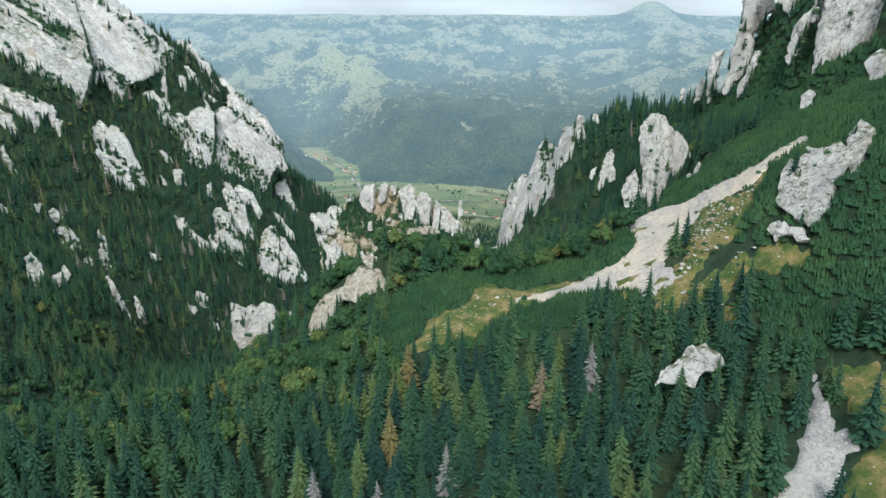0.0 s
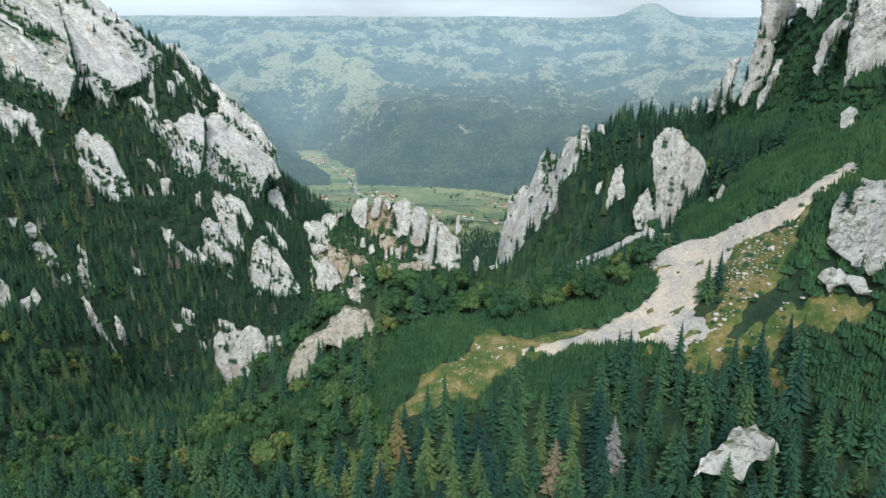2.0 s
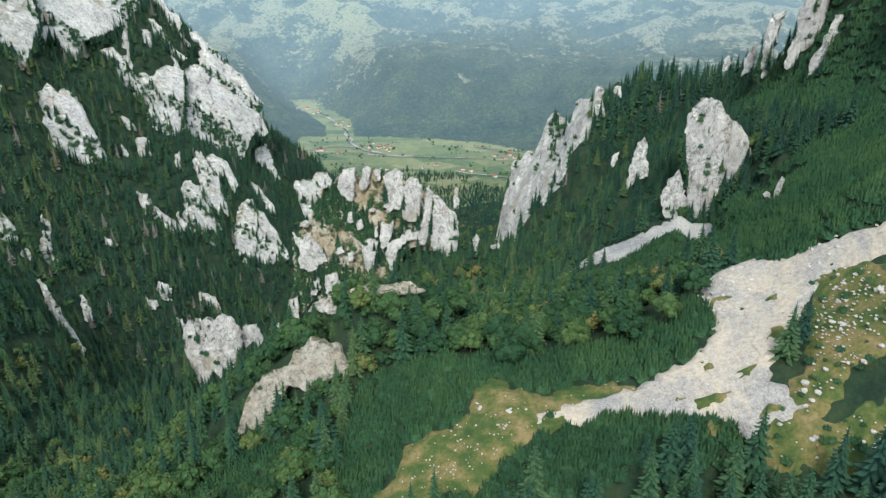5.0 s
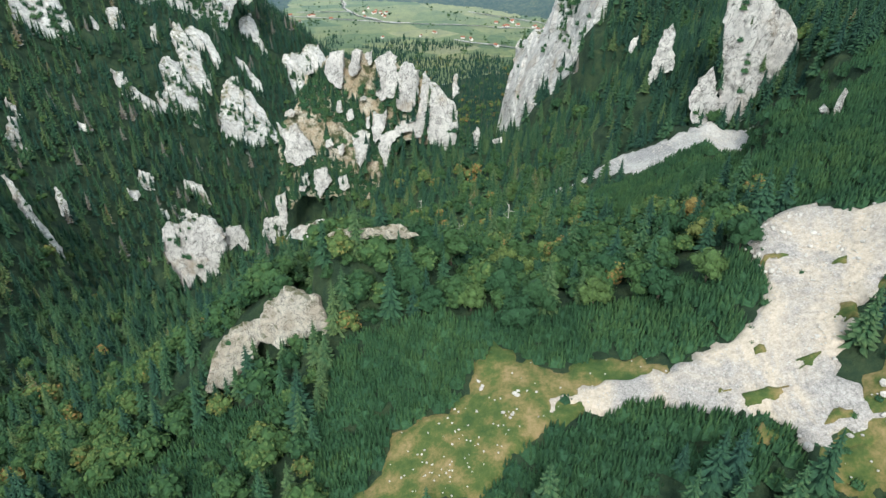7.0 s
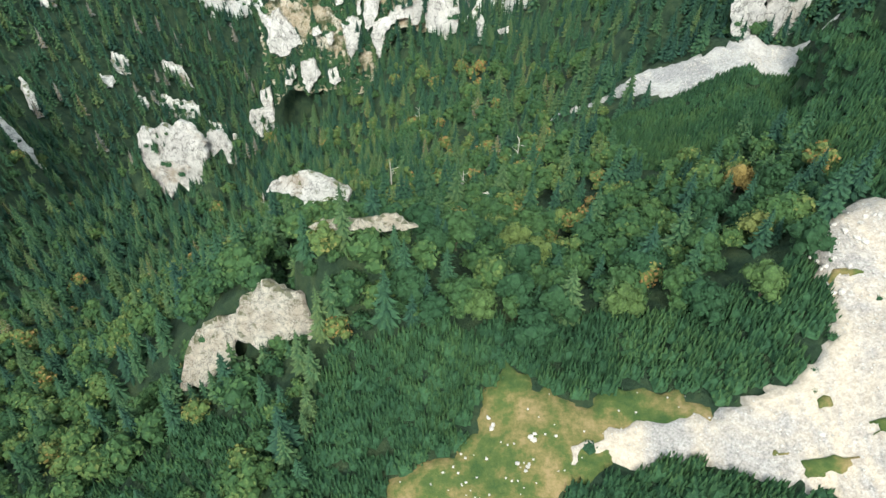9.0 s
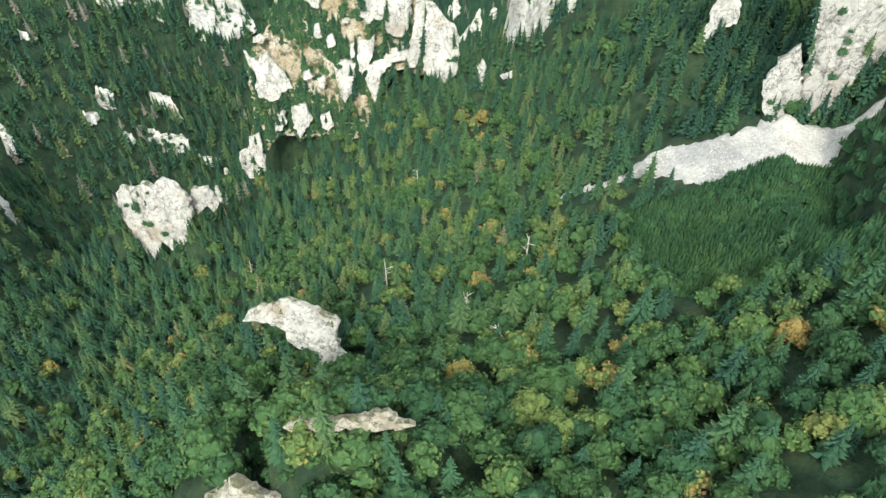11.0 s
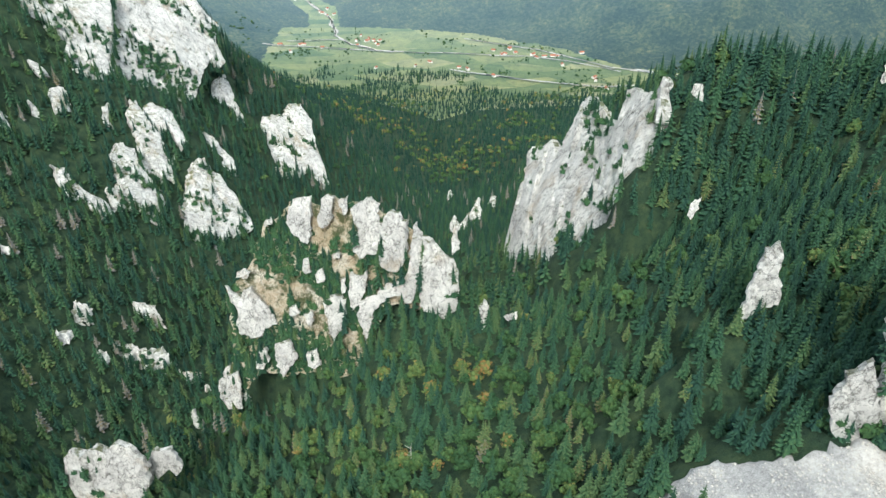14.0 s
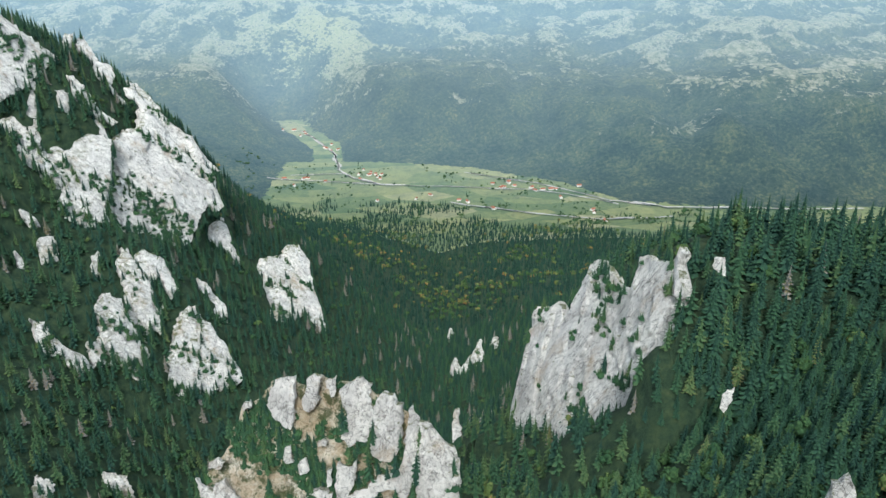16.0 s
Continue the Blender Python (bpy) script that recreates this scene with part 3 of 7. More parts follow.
def rock(name, place, az, el, depth, cell, mat, label, category, *outline, parent=None, bank=True):
    """An outcrop: its outline on a leaning plane, swelling forwards and back, with ribs, clefts and a broken edge."""
    poly = np.array(outline, float)
    seed = len(OUTCROPS) + 1
    rng = np.random.default_rng(seed)
    a, e = radians(az), radians(el)
    n = np.array([math.sin(a) * math.cos(e), -math.cos(a) * math.cos(e), math.sin(e)])
    u = np.array([math.cos(a), math.sin(a), 0])
    v = np.cross(n, u)
    p, faces, rim = filled(poly, cell, 1.0, rng)
    faces = np.array(faces)
    area = p[faces[:, 1]] - p[faces[:, 0]], p[faces[:, 2]] - p[faces[:, 0]]
    flip = area[0][:, 0] * area[1][:, 1] - area[0][:, 1] * area[1][:, 0] < 0
    faces[flip] = faces[flip][:, ::-1]
    d = edge_distance(p, poly)
    size = np.ptp(poly, axis=0)
    small, large = size.min(), size.max()
    reach = max(0.025 * small + 0.3 * cell, 0.6 * cell)
    swell = np.sqrt(np.clip(1 - (1 - np.clip(d / reach, 0, 1)) ** 2, 0, 1))
    bulk = min(0.42 * depth, 0.085 * large)
    lean = p[:, 0] + 0.22 * p[:, 1]
    block = max(0.13 * large, 2.2 * cell)
    count = int(min(160, max(5, size[0] * size[1] / block ** 2 * 2.2)))
    seeds = rng.uniform(0, 1, (count, 2)) * size + poly.min(0)
    high, tilt = rng.uniform(-0.5, 0.5, count), rng.uniform(-0.5, 0.5, (count, 2))
    off = np.stack([lean[:, None] - (seeds[:, 0] + 0.22 * seeds[:, 1])[None], 0.42 * (p[:, 1][:, None] - seeds[None, :, 1])], -1)
    own = (off ** 2).sum(-1).argmin(1)
    off = off[np.arange(len(p)), own]
    blocks = high[own] + (off * tilt[own]).sum(1) / block
    broad = fbm(p[:, 0], 0.7 * p[:, 1], 0.5 * large + 3, 2, seed)
    groove = fbm(lean, 0.10 * p[:, 1], max(0.09 * large, 2.5 * cell), 3, seed + 7)
    cleft = np.clip(1 - 9 * np.abs(fbm(lean, 0.16 * p[:, 1], max(0.35 * large, 6), 2, seed + 5)), 0, 1)
    foot = 0.1 + 0.9 * np.clip((p[:, 1] - sill_at(p[:, 0], poly)) / (0.35 * size[1]), 0, 1)
    w = foot * swell * bulk * (0.45 + 0.5 * broad + 0.30 * blocks - 0.4 * cleft) + np.clip(d / cell, 0, 1) * min(cell * 0.4, 0.04 * large) * groove
    w += np.clip(d / cell, 0, 1) * min(0.25 * cell, 0.04 * large) * fbm(p[:, 0], 0.5 * p[:, 1], 2.6 * cell, 2, seed + 11)
    carve(np.array(place), n, u, v, poly, bank and parent is None)
    front = np.array(place) + p[:, :1] * u + p[:, 1:] * v + w[:, None] * n
    rear = np.array(place) + p[:, :1] * u + p[:, 1:] * v - (0.3 * cell + 0.75 * np.clip(d / (0.3 * small + cell), 0, 1) ** 0.5 * depth)[:, None] * n
    back = faces[:, ::-1] + 2 * len(p)
    edges = {}
    for f in faces:
        for i in range(3):
            edges[(f[i], f[(i + 1) % 3])] = 1
    n_front = len(p)
    rim_edges = [(b + n_front, c + n_front) for b, c in edges if (c, b) not in edges]
    sides = np.array([(c, b, c + n_front) for b, c in rim_edges] + [(c + n_front, b, b + n_front) for b, c in rim_edges])
    ob = mesh_of(name, np.concatenate([front, front, rear]), np.concatenate([faces, back, sides]), mat)
    OUTCROPS.append((np.array(place), n, u, v, poly, depth))
    LEDGES.append((front[d > 0.6 * cell], w[d > 0.6 * cell], cell, mat))
    if parent:
        ob.parent = parent
        return tagged(ob, label)
    return tagged(ob, label, category, group="limestone outcrops")


def drape(name, mat, cell, lift, label, category, *outline):
    """A patch of open ground laid over the slope."""
    poly = np.array(outline, float)
    p, faces, rim = filled(poly, cell, 1.6, np.random.default_rng(len(PATCHES) + 90))
    z = land(p[:, 0], p[:, 1]) + lift + 0.25 * fbm(p[:, 0], p[:, 1], 5, 3, 61)
    z[:rim] -= lift + 0.5
    faces = np.array(faces)
    a, b = p[faces[:, 1]] - p[faces[:, 0]], p[faces[:, 2]] - p[faces[:, 0]]
    flip = a[:, 0] * b[:, 1] - a[:, 1] * b[:, 0] < 0
    faces[flip] = faces[flip][:, ::-1]
    PATCHES.append(poly)
    ob = mesh_of(name, np.column_stack([p, z]), faces, mat, smooth=True)
    return tagged(ob, label, category, kind="structure")


def bare(x, y):
    """Where no tree can stand: on rock faces and on open ground."""
    z = land(x, y)
    out = np.zeros(np.shape(x), bool)
    for poly in PATCHES:
        out |= inside(x, y, poly)
    for place, n, u, v, poly, depth in OUTCROPS:
        r = np.stack([x - place[0], y - place[1], z - place[2]], -1)
        near = (r ** 2).sum(-1) < (np.ptp(poly, axis=0).max() * 0.8 + 12) ** 2
        if near.any():
            q = r[near]
            out[near] |= inside(q @ u, q @ v, (0.93 if depth < 14 else 0.86) * poly) & (np.abs(q @ n) < min(depth, 9) + 4)
    return out


crag = tagged(new("limestone_crag"), "broad white and ochre limestone crag, jagged along its crest", "crag", group="limestone outcrops")
tower = tagged(new("limestone_tower"), "tall rounded white limestone tower standing over a scree slope", "rock tower", group="limestone outcrops")
bluff = tagged(new("limestone_bluff"), "broad grey limestone bluff with warm stains above a grassy slope", "bluff", group="limestone outcrops")
rock("limestone_wall", (-449.3, 802.5, -33.8), 70, 45, 34.0, 3.0, ROCK, "vast pale grey limestone wall with dark cracks, high on the mountain side", "rock",
     (-1.7, 117.9), (90.0, 124.8), (104.1, 69.1), (75.8, 13.6), (43.7, -38.3), (-11.0, -87.0), (-25.3, -72.3), (-33.5, -50.8), (-47.2, -37.2), (-48.8, -17.1), (-60.7, -20.0), (-85.2, -2.6))
rock("limestone_wall", (-416.9, 916.0, -43.4), 64, 33, 34.0, 3.0, ROCK, "vast pale grey limestone wall with dark cracks, high on the mountain side", "rock",
     (-44.7, 115.4), (-13.6, 117.2), (37.7, 78.6), (47.1, 57.7), (65.9, 36.2), (82.6, 9.6), (97.9, -13.2), (74.8, -24.9), (33.8, -43.0), (-11.8, -50.9), (-36.0, -76.0), (-38.5, -59.9), (-46.4, -39.4), (-61.1, -57.2), (-80.5, -66.3), (-63.7, -22.4), (-43.6, 38.3))
rock("limestone_ledge", (-419.4, 705.7, -91.1), 63, 41, 14.0, 3.0, ROCK, "long pale limestone ledge streaked with dark trees", "rock",
     (-25.7, 39.9), (-8.4, 31.1), (7.6, 18.5), (28.8, -2.6), (27.2, -20.6), (14.2, -36.4), (19.0, -8.3), (4.6, -16.8), (-5.8, -29.0), (-7.1, -11.3), (-19.6, 11.6), (-34.7, 23.9))
rock("limestone_rib", (-422.4, 676.5, -101.4), 60, 43, 8.0, 3.0, ROCK, "narrow pale limestone rib between spruces", "rock",
     (-1.8, 20.4), (8.0, 8.2), (2.9, -19.1), (-3.6, -13.0), (-5.5, 3.4))
rock("limestone_rib", (-402.6, 634.8, -130.7), 72, 45, 7.0, 3.0, ROCK, "narrow pale limestone rib between spruces", "rock",
     (8.1, 18.4), (5.0, 7.0), (-3.8, -19.0), (-7.9, -12.9), (-1.4, 6.5))
rock("limestone_finger", (-362.5, 766.1, -156.7), 65, 32, 16.0, 2.6, ROCK, "tall leaning finger of white limestone above spruces", "rock",
     (4.6, 50.9), (-14.5, 37.7), (-22.8, 18.2), (-33.5, 6.5), (-33.3, -10.8), (-24.9, -26.9), (-9.0, -38.0), (3.2, -37.5), (14.5, -51.4), (18.1, -56.1), (20.4, -23.4), (25.6, 16.0), (25.3, 34.5), (17.9, 41.6), (8.5, 38.8))
rock("limestone_cliff", (-295.4, 997.3, -190.1), 63, 31, 34.0, 2.3, ROCK, "great white limestone cliff with vertical streaks", "rock",
     (36.3, 85.4), (59.6, 79.1), (67.0, 60.7), (82.1, 40.2), (84.5, 17.1), (87.9, -8.9), (78.1, -27.9), (76.7, -45.7), (63.7, -50.3), (56.9, -37.3), (33.8, -49.7), (12.1, -66.8), (-4.2, -69.2), (-15.2, -61.7), (-30.2, -60.3), (-39.4, -56.8), (-47.6, -47.2), (-54.2, -40.9), (-64.3, -34.7), (-71.3, -29.7), (-77.2, -23.3), (-85.1, -3.9), (-82.6, 4.5), (-71.2, 16.3), (-54.1, 36.1), (-50.5, 44.4), (-32.3, 62.8), (-14.0, 61.8), (4.4, 67.3), (20.2, 65.2), (30.1, 73.6))
rock("limestone_rib", (-346.8, 908.2, -149.4), 66, 30, 9.0, 2.4, ROCK, "slanting pale limestone rib beside a cliff", "rock",
     (-8.5, 23.3), (2.8, 27.3), (6.5, 11.0), (7.5, -9.5), (7.8, -22.5), (0.3, -20.2), (-6.4, -9.5), (-10.0, 0.1))
rock("limestone_rib", (-333.0, 915.3, -163.8), 62, 36, 9.0, 2.4, ROCK, "slanting pale limestone rib beside a cliff", "rock",
     (-1.6, 26.1), (1.9, 13.0), (3.2, -7.1), (10.7, -12.5), (0.0, -18.5), (-6.5, -8.4), (-7.7, 7.2))
rock("limestone_rib", (-246.3, 1054.7, -278.5), 58, 35, 9.0, 2.4, ROCK, "slanting pale limestone rib beside a cliff", "rock",
     (-20.1, 13.2), (0.2, 20.8), (14.2, 31.7), (18.5, 18.5), (13.8, 2.9), (10.6, -11.7), (7.3, -31.7), (-0.7, -28.6), (-2.1, -14.0), (-1.8, -0.9), (-16.9, -3.2), (-23.1, 2.9))
rock("limestone_rib", (-346.5, 991.5, -93.7), 59, 24, 8.0, 3.0, ROCK, "narrow pale limestone rib between spruces", "rock",
     (-2.6, 22.6), (3.7, 5.5), (8.1, -15.8), (-1.4, -14.8), (-7.7, 2.4))
rock("limestone_buttress", (-255.2, 858.3, -244.6), 63, 43, 16.0, 3.0, ROCK, "broken white limestone buttress with green gullies", "rock",
     (4.9, 47.1), (8.6, 35.7), (22.9, 39.8), (27.3, 24.5), (35.0, 24.7), (30.1, 2.8), (26.5, -9.3), (14.6, -14.0), (17.6, 1.6), (19.0, 11.2), (7.3, 6.3), (-6.3, -20.7), (5.1, -16.2), (-12.2, -31.1), (-23.9, -28.4), (-29.2, -42.1), (-42.9, -38.0), (-43.9, -27.7), (-30.5, -8.7), (-19.2, 11.8), (-10.7, 30.8))
rock("limestone_buttress", (-260.7, 803.2, -256.5), 66, 40, 16.0, 3.0, ROCK, "broken white limestone buttress with green gullies", "rock",
     (3.2, 33.6), (12.5, 36.7), (17.2, 27.0), (15.4, 15.3), (6.5, 4.1), (8.0, -9.3), (11.5, -20.7), (10.3, -29.7), (-14.4, -40.9), (-14.2, -22.2), (-26.9, -18.0), (-19.0, 5.2), (-10.1, 18.8))
rock("limestone_pyramid", (-211.7, 839.4, -304.0), 60, 38, 18.0, 3.0, ROCK, "pointed white limestone pyramid with smooth face", "rock",
     (16.0, 47.8), (24.5, 44.6), (24.2, 33.0), (29.4, 20.6), (28.0, 11.2), (30.5, -0.1), (29.9, -20.1), (28.4, -36.4), (16.9, -40.3), (-4.0, -32.1), (-23.6, -37.4), (-23.9, -24.2), (-39.7, -21.6), (-43.5, -13.2), (-53.7, -10.5), (-34.3, 7.1), (-9.5, 29.5), (4.2, 42.2))
rock("limestone_spire", (-219.3, 915.2, -284.8), 59, 37, 10.0, 3.0, ROCK, "slanting white limestone spire above a pyramid", "rock",
     (-0.5, 28.7), (5.3, 23.0), (7.3, 5.0), (11.4, -10.7), (6.1, -25.8), (-6.7, -23.3), (-9.7, -11.7), (-2.7, 2.4), (-10.5, 12.5))
rock("limestone_rib", (-299.4, 759.5, -231.0), 62, 45, 7.0, 3.0, ROCK, "narrow pale limestone rib between spruces", "rock",
     (2.8, 10.8), (2.1, 15.3), (-5.1, -7.5), (-1.6, -17.0), (1.8, -1.5))
rock("limestone_boulder", (-326.1, 837.7, -193.4), 61, 45, 7.0, 3.0, ROCK, "small pale limestone knob in spruce forest", "rock",
     (0.3, 13.5), (15.2, 9.7), (-4.1, -12.6), (-11.3, -10.6))
rock("limestone_rib", (-246.2, 1058.5, -278.3), 57, 36, 10.0, 3.0, ROCK, "pale limestone rib with grassy foot", "rock",
     (-13.7, 15.3), (16.8, 32.3), (15.0, 21.2), (4.6, -2.6), (9.0, -27.8), (-4.3, -26.8), (-7.3, -6.2), (-20.1, -5.4))
rock("limestone_spur", (-180.6, 1084.0, -350.8), 52, 41, 22.0, 3.0, ROCK, "white limestone spur running down to a point", "rock",
     (-15.8, 48.3), (-35.0, 34.3), (-42.8, 4.0), (-62.6, -4.5), (-44.7, -24.5), (-17.7, -40.4), (4.9, -37.0), (-0.9, -65.0), (15.7, -70.6), (27.1, -42.0), (33.1, -13.4), (48.3, 20.7), (47.6, 47.5), (31.4, 53.1), (13.4, 42.1), (-2.1, 47.6))
rock("limestone_rib", (-344.4, 853.8, -169.9), 70, 33, 7.0, 3.0, ROCK, "pale limestone slab on the wooded slope", "rock",
     (-1.4, 9.5), (3.9, 4.9), (5.5, -9.9), (-3.2, -6.8), (-4.7, 2.2))
rock("limestone_rib", (-323.4, 837.8, -195.1), 69, 45, 7.0, 3.0, ROCK, "pale limestone slab on the wooded slope", "rock",
     (0.8, 10.0), (13.4, 7.8), (0.7, -9.6), (-8.1, -8.7), (-6.8, 0.4))
rock("limestone_rib", (-285.5, 758.1, -244.2), 70, 44, 10.0, 3.0, ROCK, "pale limestone slab on the wooded slope", "rock",
     (2.2, 28.6), (2.9, 16.0), (2.8, 0.5), (8.7, -12.5), (10.7, -26.5), (-3.2, -24.0), (-5.0, -7.2), (-12.5, 6.6), (-6.7, 18.4))
rock("limestone_rib", (-292.5, 849.7, -213.3), 66, 45, 7.0, 3.0, ROCK, "pale limestone slab on the wooded slope", "rock",
     (2.1, 9.7), (13.7, 11.2), (-0.7, -2.4), (-6.3, -13.2), (-8.8, -5.3))
rock("limestone_rib", (-336.8, 776.0, -195.2), 73, 39, 8.0, 3.0, ROCK, "pale limestone slab on the wooded slope", "rock",
     (6.2, 23.1), (6.4, 14.5), (2.8, -3.8), (3.1, -15.5), (-2.8, -18.3), (-6.8, -7.6), (-9.0, 7.6))
rock("limestone_rib", (-357.0, 906.0, -138.1), 62, 31, 8.0, 3.0, ROCK, "narrow pale limestone rib between spruces", "rock",
     (-16.0, 19.9), (-4.4, 22.2), (7.2, 14.9), (12.5, -6.2), (12.2, -24.9), (0.6, -26.0), (-1.9, -7.8), (-10.2, 7.9))
rock("limestone_rib", (-370.2, 943.0, -93.0), 58, 35, 8.0, 3.0, ROCK, "narrow pale limestone rib between spruces", "rock",
     (8.4, 25.1), (15.9, 26.2), (-6.7, -24.2), (-17.6, -27.0))
rock("limestone_rib", (-346.3, 996.1, -93.8), 60, 26, 8.0, 3.0, ROCK, "narrow pale limestone rib between spruces", "rock",
     (-7.5, 26.9), (1.0, 21.3), (9.2, -6.0), (5.4, -26.4), (-2.8, -19.6), (-5.2, 3.7))
rock("limestone_rib", (-331.9, 1109.3, -114.9), 57, 45, 8.0, 3.0, ROCK, "narrow pale limestone rib between spruces", "rock",
     (-7.9, 27.6), (2.2, 21.9), (8.4, -0.7), (8.6, -23.7), (-2.3, -23.3), (-9.0, -1.9))
rock("limestone_rib", (-382.6, 1059.6, -44.3), 61, 45, 8.0, 3.0, ROCK, "narrow pale limestone rib between spruces", "rock",
     (2.8, 9.5), (13.3, 10.1), (-3.2, -8.5), (-13.0, -11.1))
rock("limestone_rib", (-354.7, 970.5, -93.2), 61, 29, 8.0, 3.0, ROCK, "narrow pale limestone rib between spruces", "rock",
     (-1.2, 13.9), (10.9, 8.6), (1.7, -11.2), (-11.4, -11.3))
rock("limestone_rib", (-333.0, 922.8, -156.3), 60, 38, 9.0, 2.6, ROCK, "pale limestone face among steep spruces", "rock",
     (-27.7, 36.7), (-10.3, 43.0), (12.5, 35.2), (36.9, 42.8), (56.8, 30.5), (34.3, -5.3), (7.0, -36.7), (3.7, -55.9), (-16.3, -51.3), (-29.0, -35.3), (-32.0, -16.2), (-11.5, -1.6), (-24.3, 14.0))
rock("limestone_rib", (-371.3, 914.9, -112.4), 51, 38, 9.0, 2.6, ROCK, "pale limestone face among steep spruces", "rock",
     (-12.4, 17.5), (1.4, 20.4), (8.4, 6.5), (8.0, -19.8), (0.8, -21.4), (-6.4, -3.1))
rock("limestone_rib", (-367.6, 793.2, -145.1), 65, 33, 9.0, 2.6, ROCK, "pale limestone face among steep spruces", "rock",
     (-1.8, 13.7), (6.1, 4.8), (4.7, -9.9), (-3.2, -9.8), (-5.8, 1.1))
rock("limestone_rib", (-328.9, 904.3, -174.2), 60, 44, 9.0, 2.6, ROCK, "pale limestone face among steep spruces", "rock",
     (2.2, 17.9), (7.3, 5.3), (-0.6, -14.9), (-8.9, -8.3))
rock("limestone_strip", (-356.9, 1065.8, -78.5), 62, 36, 9.0, 2.2, ROCK, "long ragged strip of pale limestone between dark spruces", "rock",
     (-9.2, 39.8), (4.6, 45.3), (4.7, 31.0), (5.2, 13.0), (16.4, 7.8), (14.4, -6.5), (1.4, -15.1), (1.6, -25.9), (6.4, -37.7), (4.1, -44.5), (-4.7, -35.5), (-6.1, -21.0), (-6.3, -10.2), (-11.7, -2.2), (-3.4, 10.7), (-6.8, 21.8), (-10.3, 29.3))
rock("limestone_strip", (-294.5, 1061.2, -139.2), 63, 31, 9.0, 2.2, ROCK, "long ragged strip of pale limestone between dark spruces", "rock",
     (-22.5, 54.5), (-12.3, 52.8), (-9.9, 38.6), (-0.4, 22.8), (7.8, 10.5), (19.3, -10.0), (25.8, -26.0), (31.8, -49.7), (38.3, -64.2), (31.4, -60.7), (20.4, -46.6), (8.3, -32.5), (-7.1, -17.9), (-22.4, -10.6), (-19.4, 6.0), (-27.0, 18.0), (-17.2, 29.6), (-20.1, 40.5), (-24.9, 44.8))
rock("limestone_rib", (-347.4, 913.0, -148.3), 62, 36, 9.0, 2.2, ROCK, "narrow pale limestone rib between spruces", "rock",
     (-7.2, 25.4), (0.8, 20.2), (0.1, 5.1), (7.4, 3.0), (8.2, 8.9), (9.1, -3.7), (6.1, -15.2), (2.7, -23.4), (-1.4, -15.9), (-5.4, -8.5), (-10.9, -3.8), (-9.4, 7.9))
rock("limestone_strip", (-339.4, 996.2, -108.4), 62, 36, 9.0, 2.2, ROCK, "long ragged strip of pale limestone between dark spruces", "rock",
     (-8.2, 34.8), (-1.4, 30.3), (-0.3, 16.8), (6.6, 12.1), (6.7, 2.0), (11.8, -5.8), (20.0, -14.5), (12.0, -16.1), (2.1, -10.4), (-1.6, -26.3), (-4.3, -35.7), (-7.4, -24.9), (-6.6, -8.5), (-7.8, 5.0), (-10.7, 15.6), (-10.9, 25.5))
rock("limestone_rib", (-365.4, 935.4, -104.7), 62, 36, 9.0, 2.2, ROCK, "narrow pale limestone rib between spruces", "rock",
     (9.3, 23.9), (16.2, 28.8), (7.5, 8.8), (-3.7, -7.2), (-0.6, -14.1), (-9.3, -21.1), (-16.6, -22.2), (-3.6, -4.1), (0.9, 7.1))
rock("limestone_rib", (-250.2, 1059.2, -274.3), 62, 36, 9.0, 2.2, ROCK, "narrow pale limestone rib between spruces", "rock",
     (-3.1, 21.3), (18.6, 25.3), (15.1, 14.5), (9.3, 0.7), (10.9, -16.1), (9.8, -23.7), (-4.7, -17.7), (-10.8, -7.3), (-23.5, -6.0), (-21.5, 8.8))
rock("limestone_outcrop", (-345.3, 852.7, -170.0), 62, 36, 9.0, 2.2, ROCK, "small pale limestone outcrop among spruces", "rock",
     (-0.9, 8.8), (2.5, 5.9), (3.2, -5.9), (-0.9, -8.4), (-3.8, -0.4))
rock("limestone_outcrop", (-325.8, 837.0, -194.3), 62, 36, 9.0, 2.2, ROCK, "small pale limestone outcrop among spruces", "rock",
     (0.5, 11.1), (7.5, 5.5), (4.0, -4.5), (-4.3, -9.6), (-7.7, -2.5))
rock("limestone_slab", (-223.2, 831.8, -292.9), 60, 38, 9.0, 2.2, ROCK, "slanting white limestone slab on the mountain side", "rock",
     (-36.0, -18.1), (-12.9, 4.1), (6.9, 23.8), (25.6, 31.9), (35.5, 29.5), (30.0, 15.1), (8.1, -13.7), (-23.5, -44.6), (-33.8, -28.2))
rock("limestone_slab", (-259.7, 799.1, -256.5), 66, 40, 9.0, 2.2, ROCK, "slanting white limestone slab on the mountain side", "rock",
     (-1.4, 30.8), (13.0, 38.2), (23.5, 26.7), (16.3, 12.2), (16.1, -6.0), (2.5, -28.1), (-8.5, -46.2), (-12.4, -33.6), (-14.9, -20.3), (-16.8, -5.6), (-12.2, 9.2), (-5.2, 22.8))
rock("limestone_slab", (-260.1, 849.3, -241.4), 63, 43, 9.0, 2.2, ROCK, "slanting white limestone slab on the mountain side", "rock",
     (1.9, 36.4), (19.3, 42.9), (16.2, 24.6), (15.9, 5.0), (1.0, -19.9), (2.0, -26.9), (-6.3, -41.5), (-13.3, -32.5), (-15.2, -18.8), (-12.9, -6.2), (-4.1, 13.5), (-4.7, 23.4))
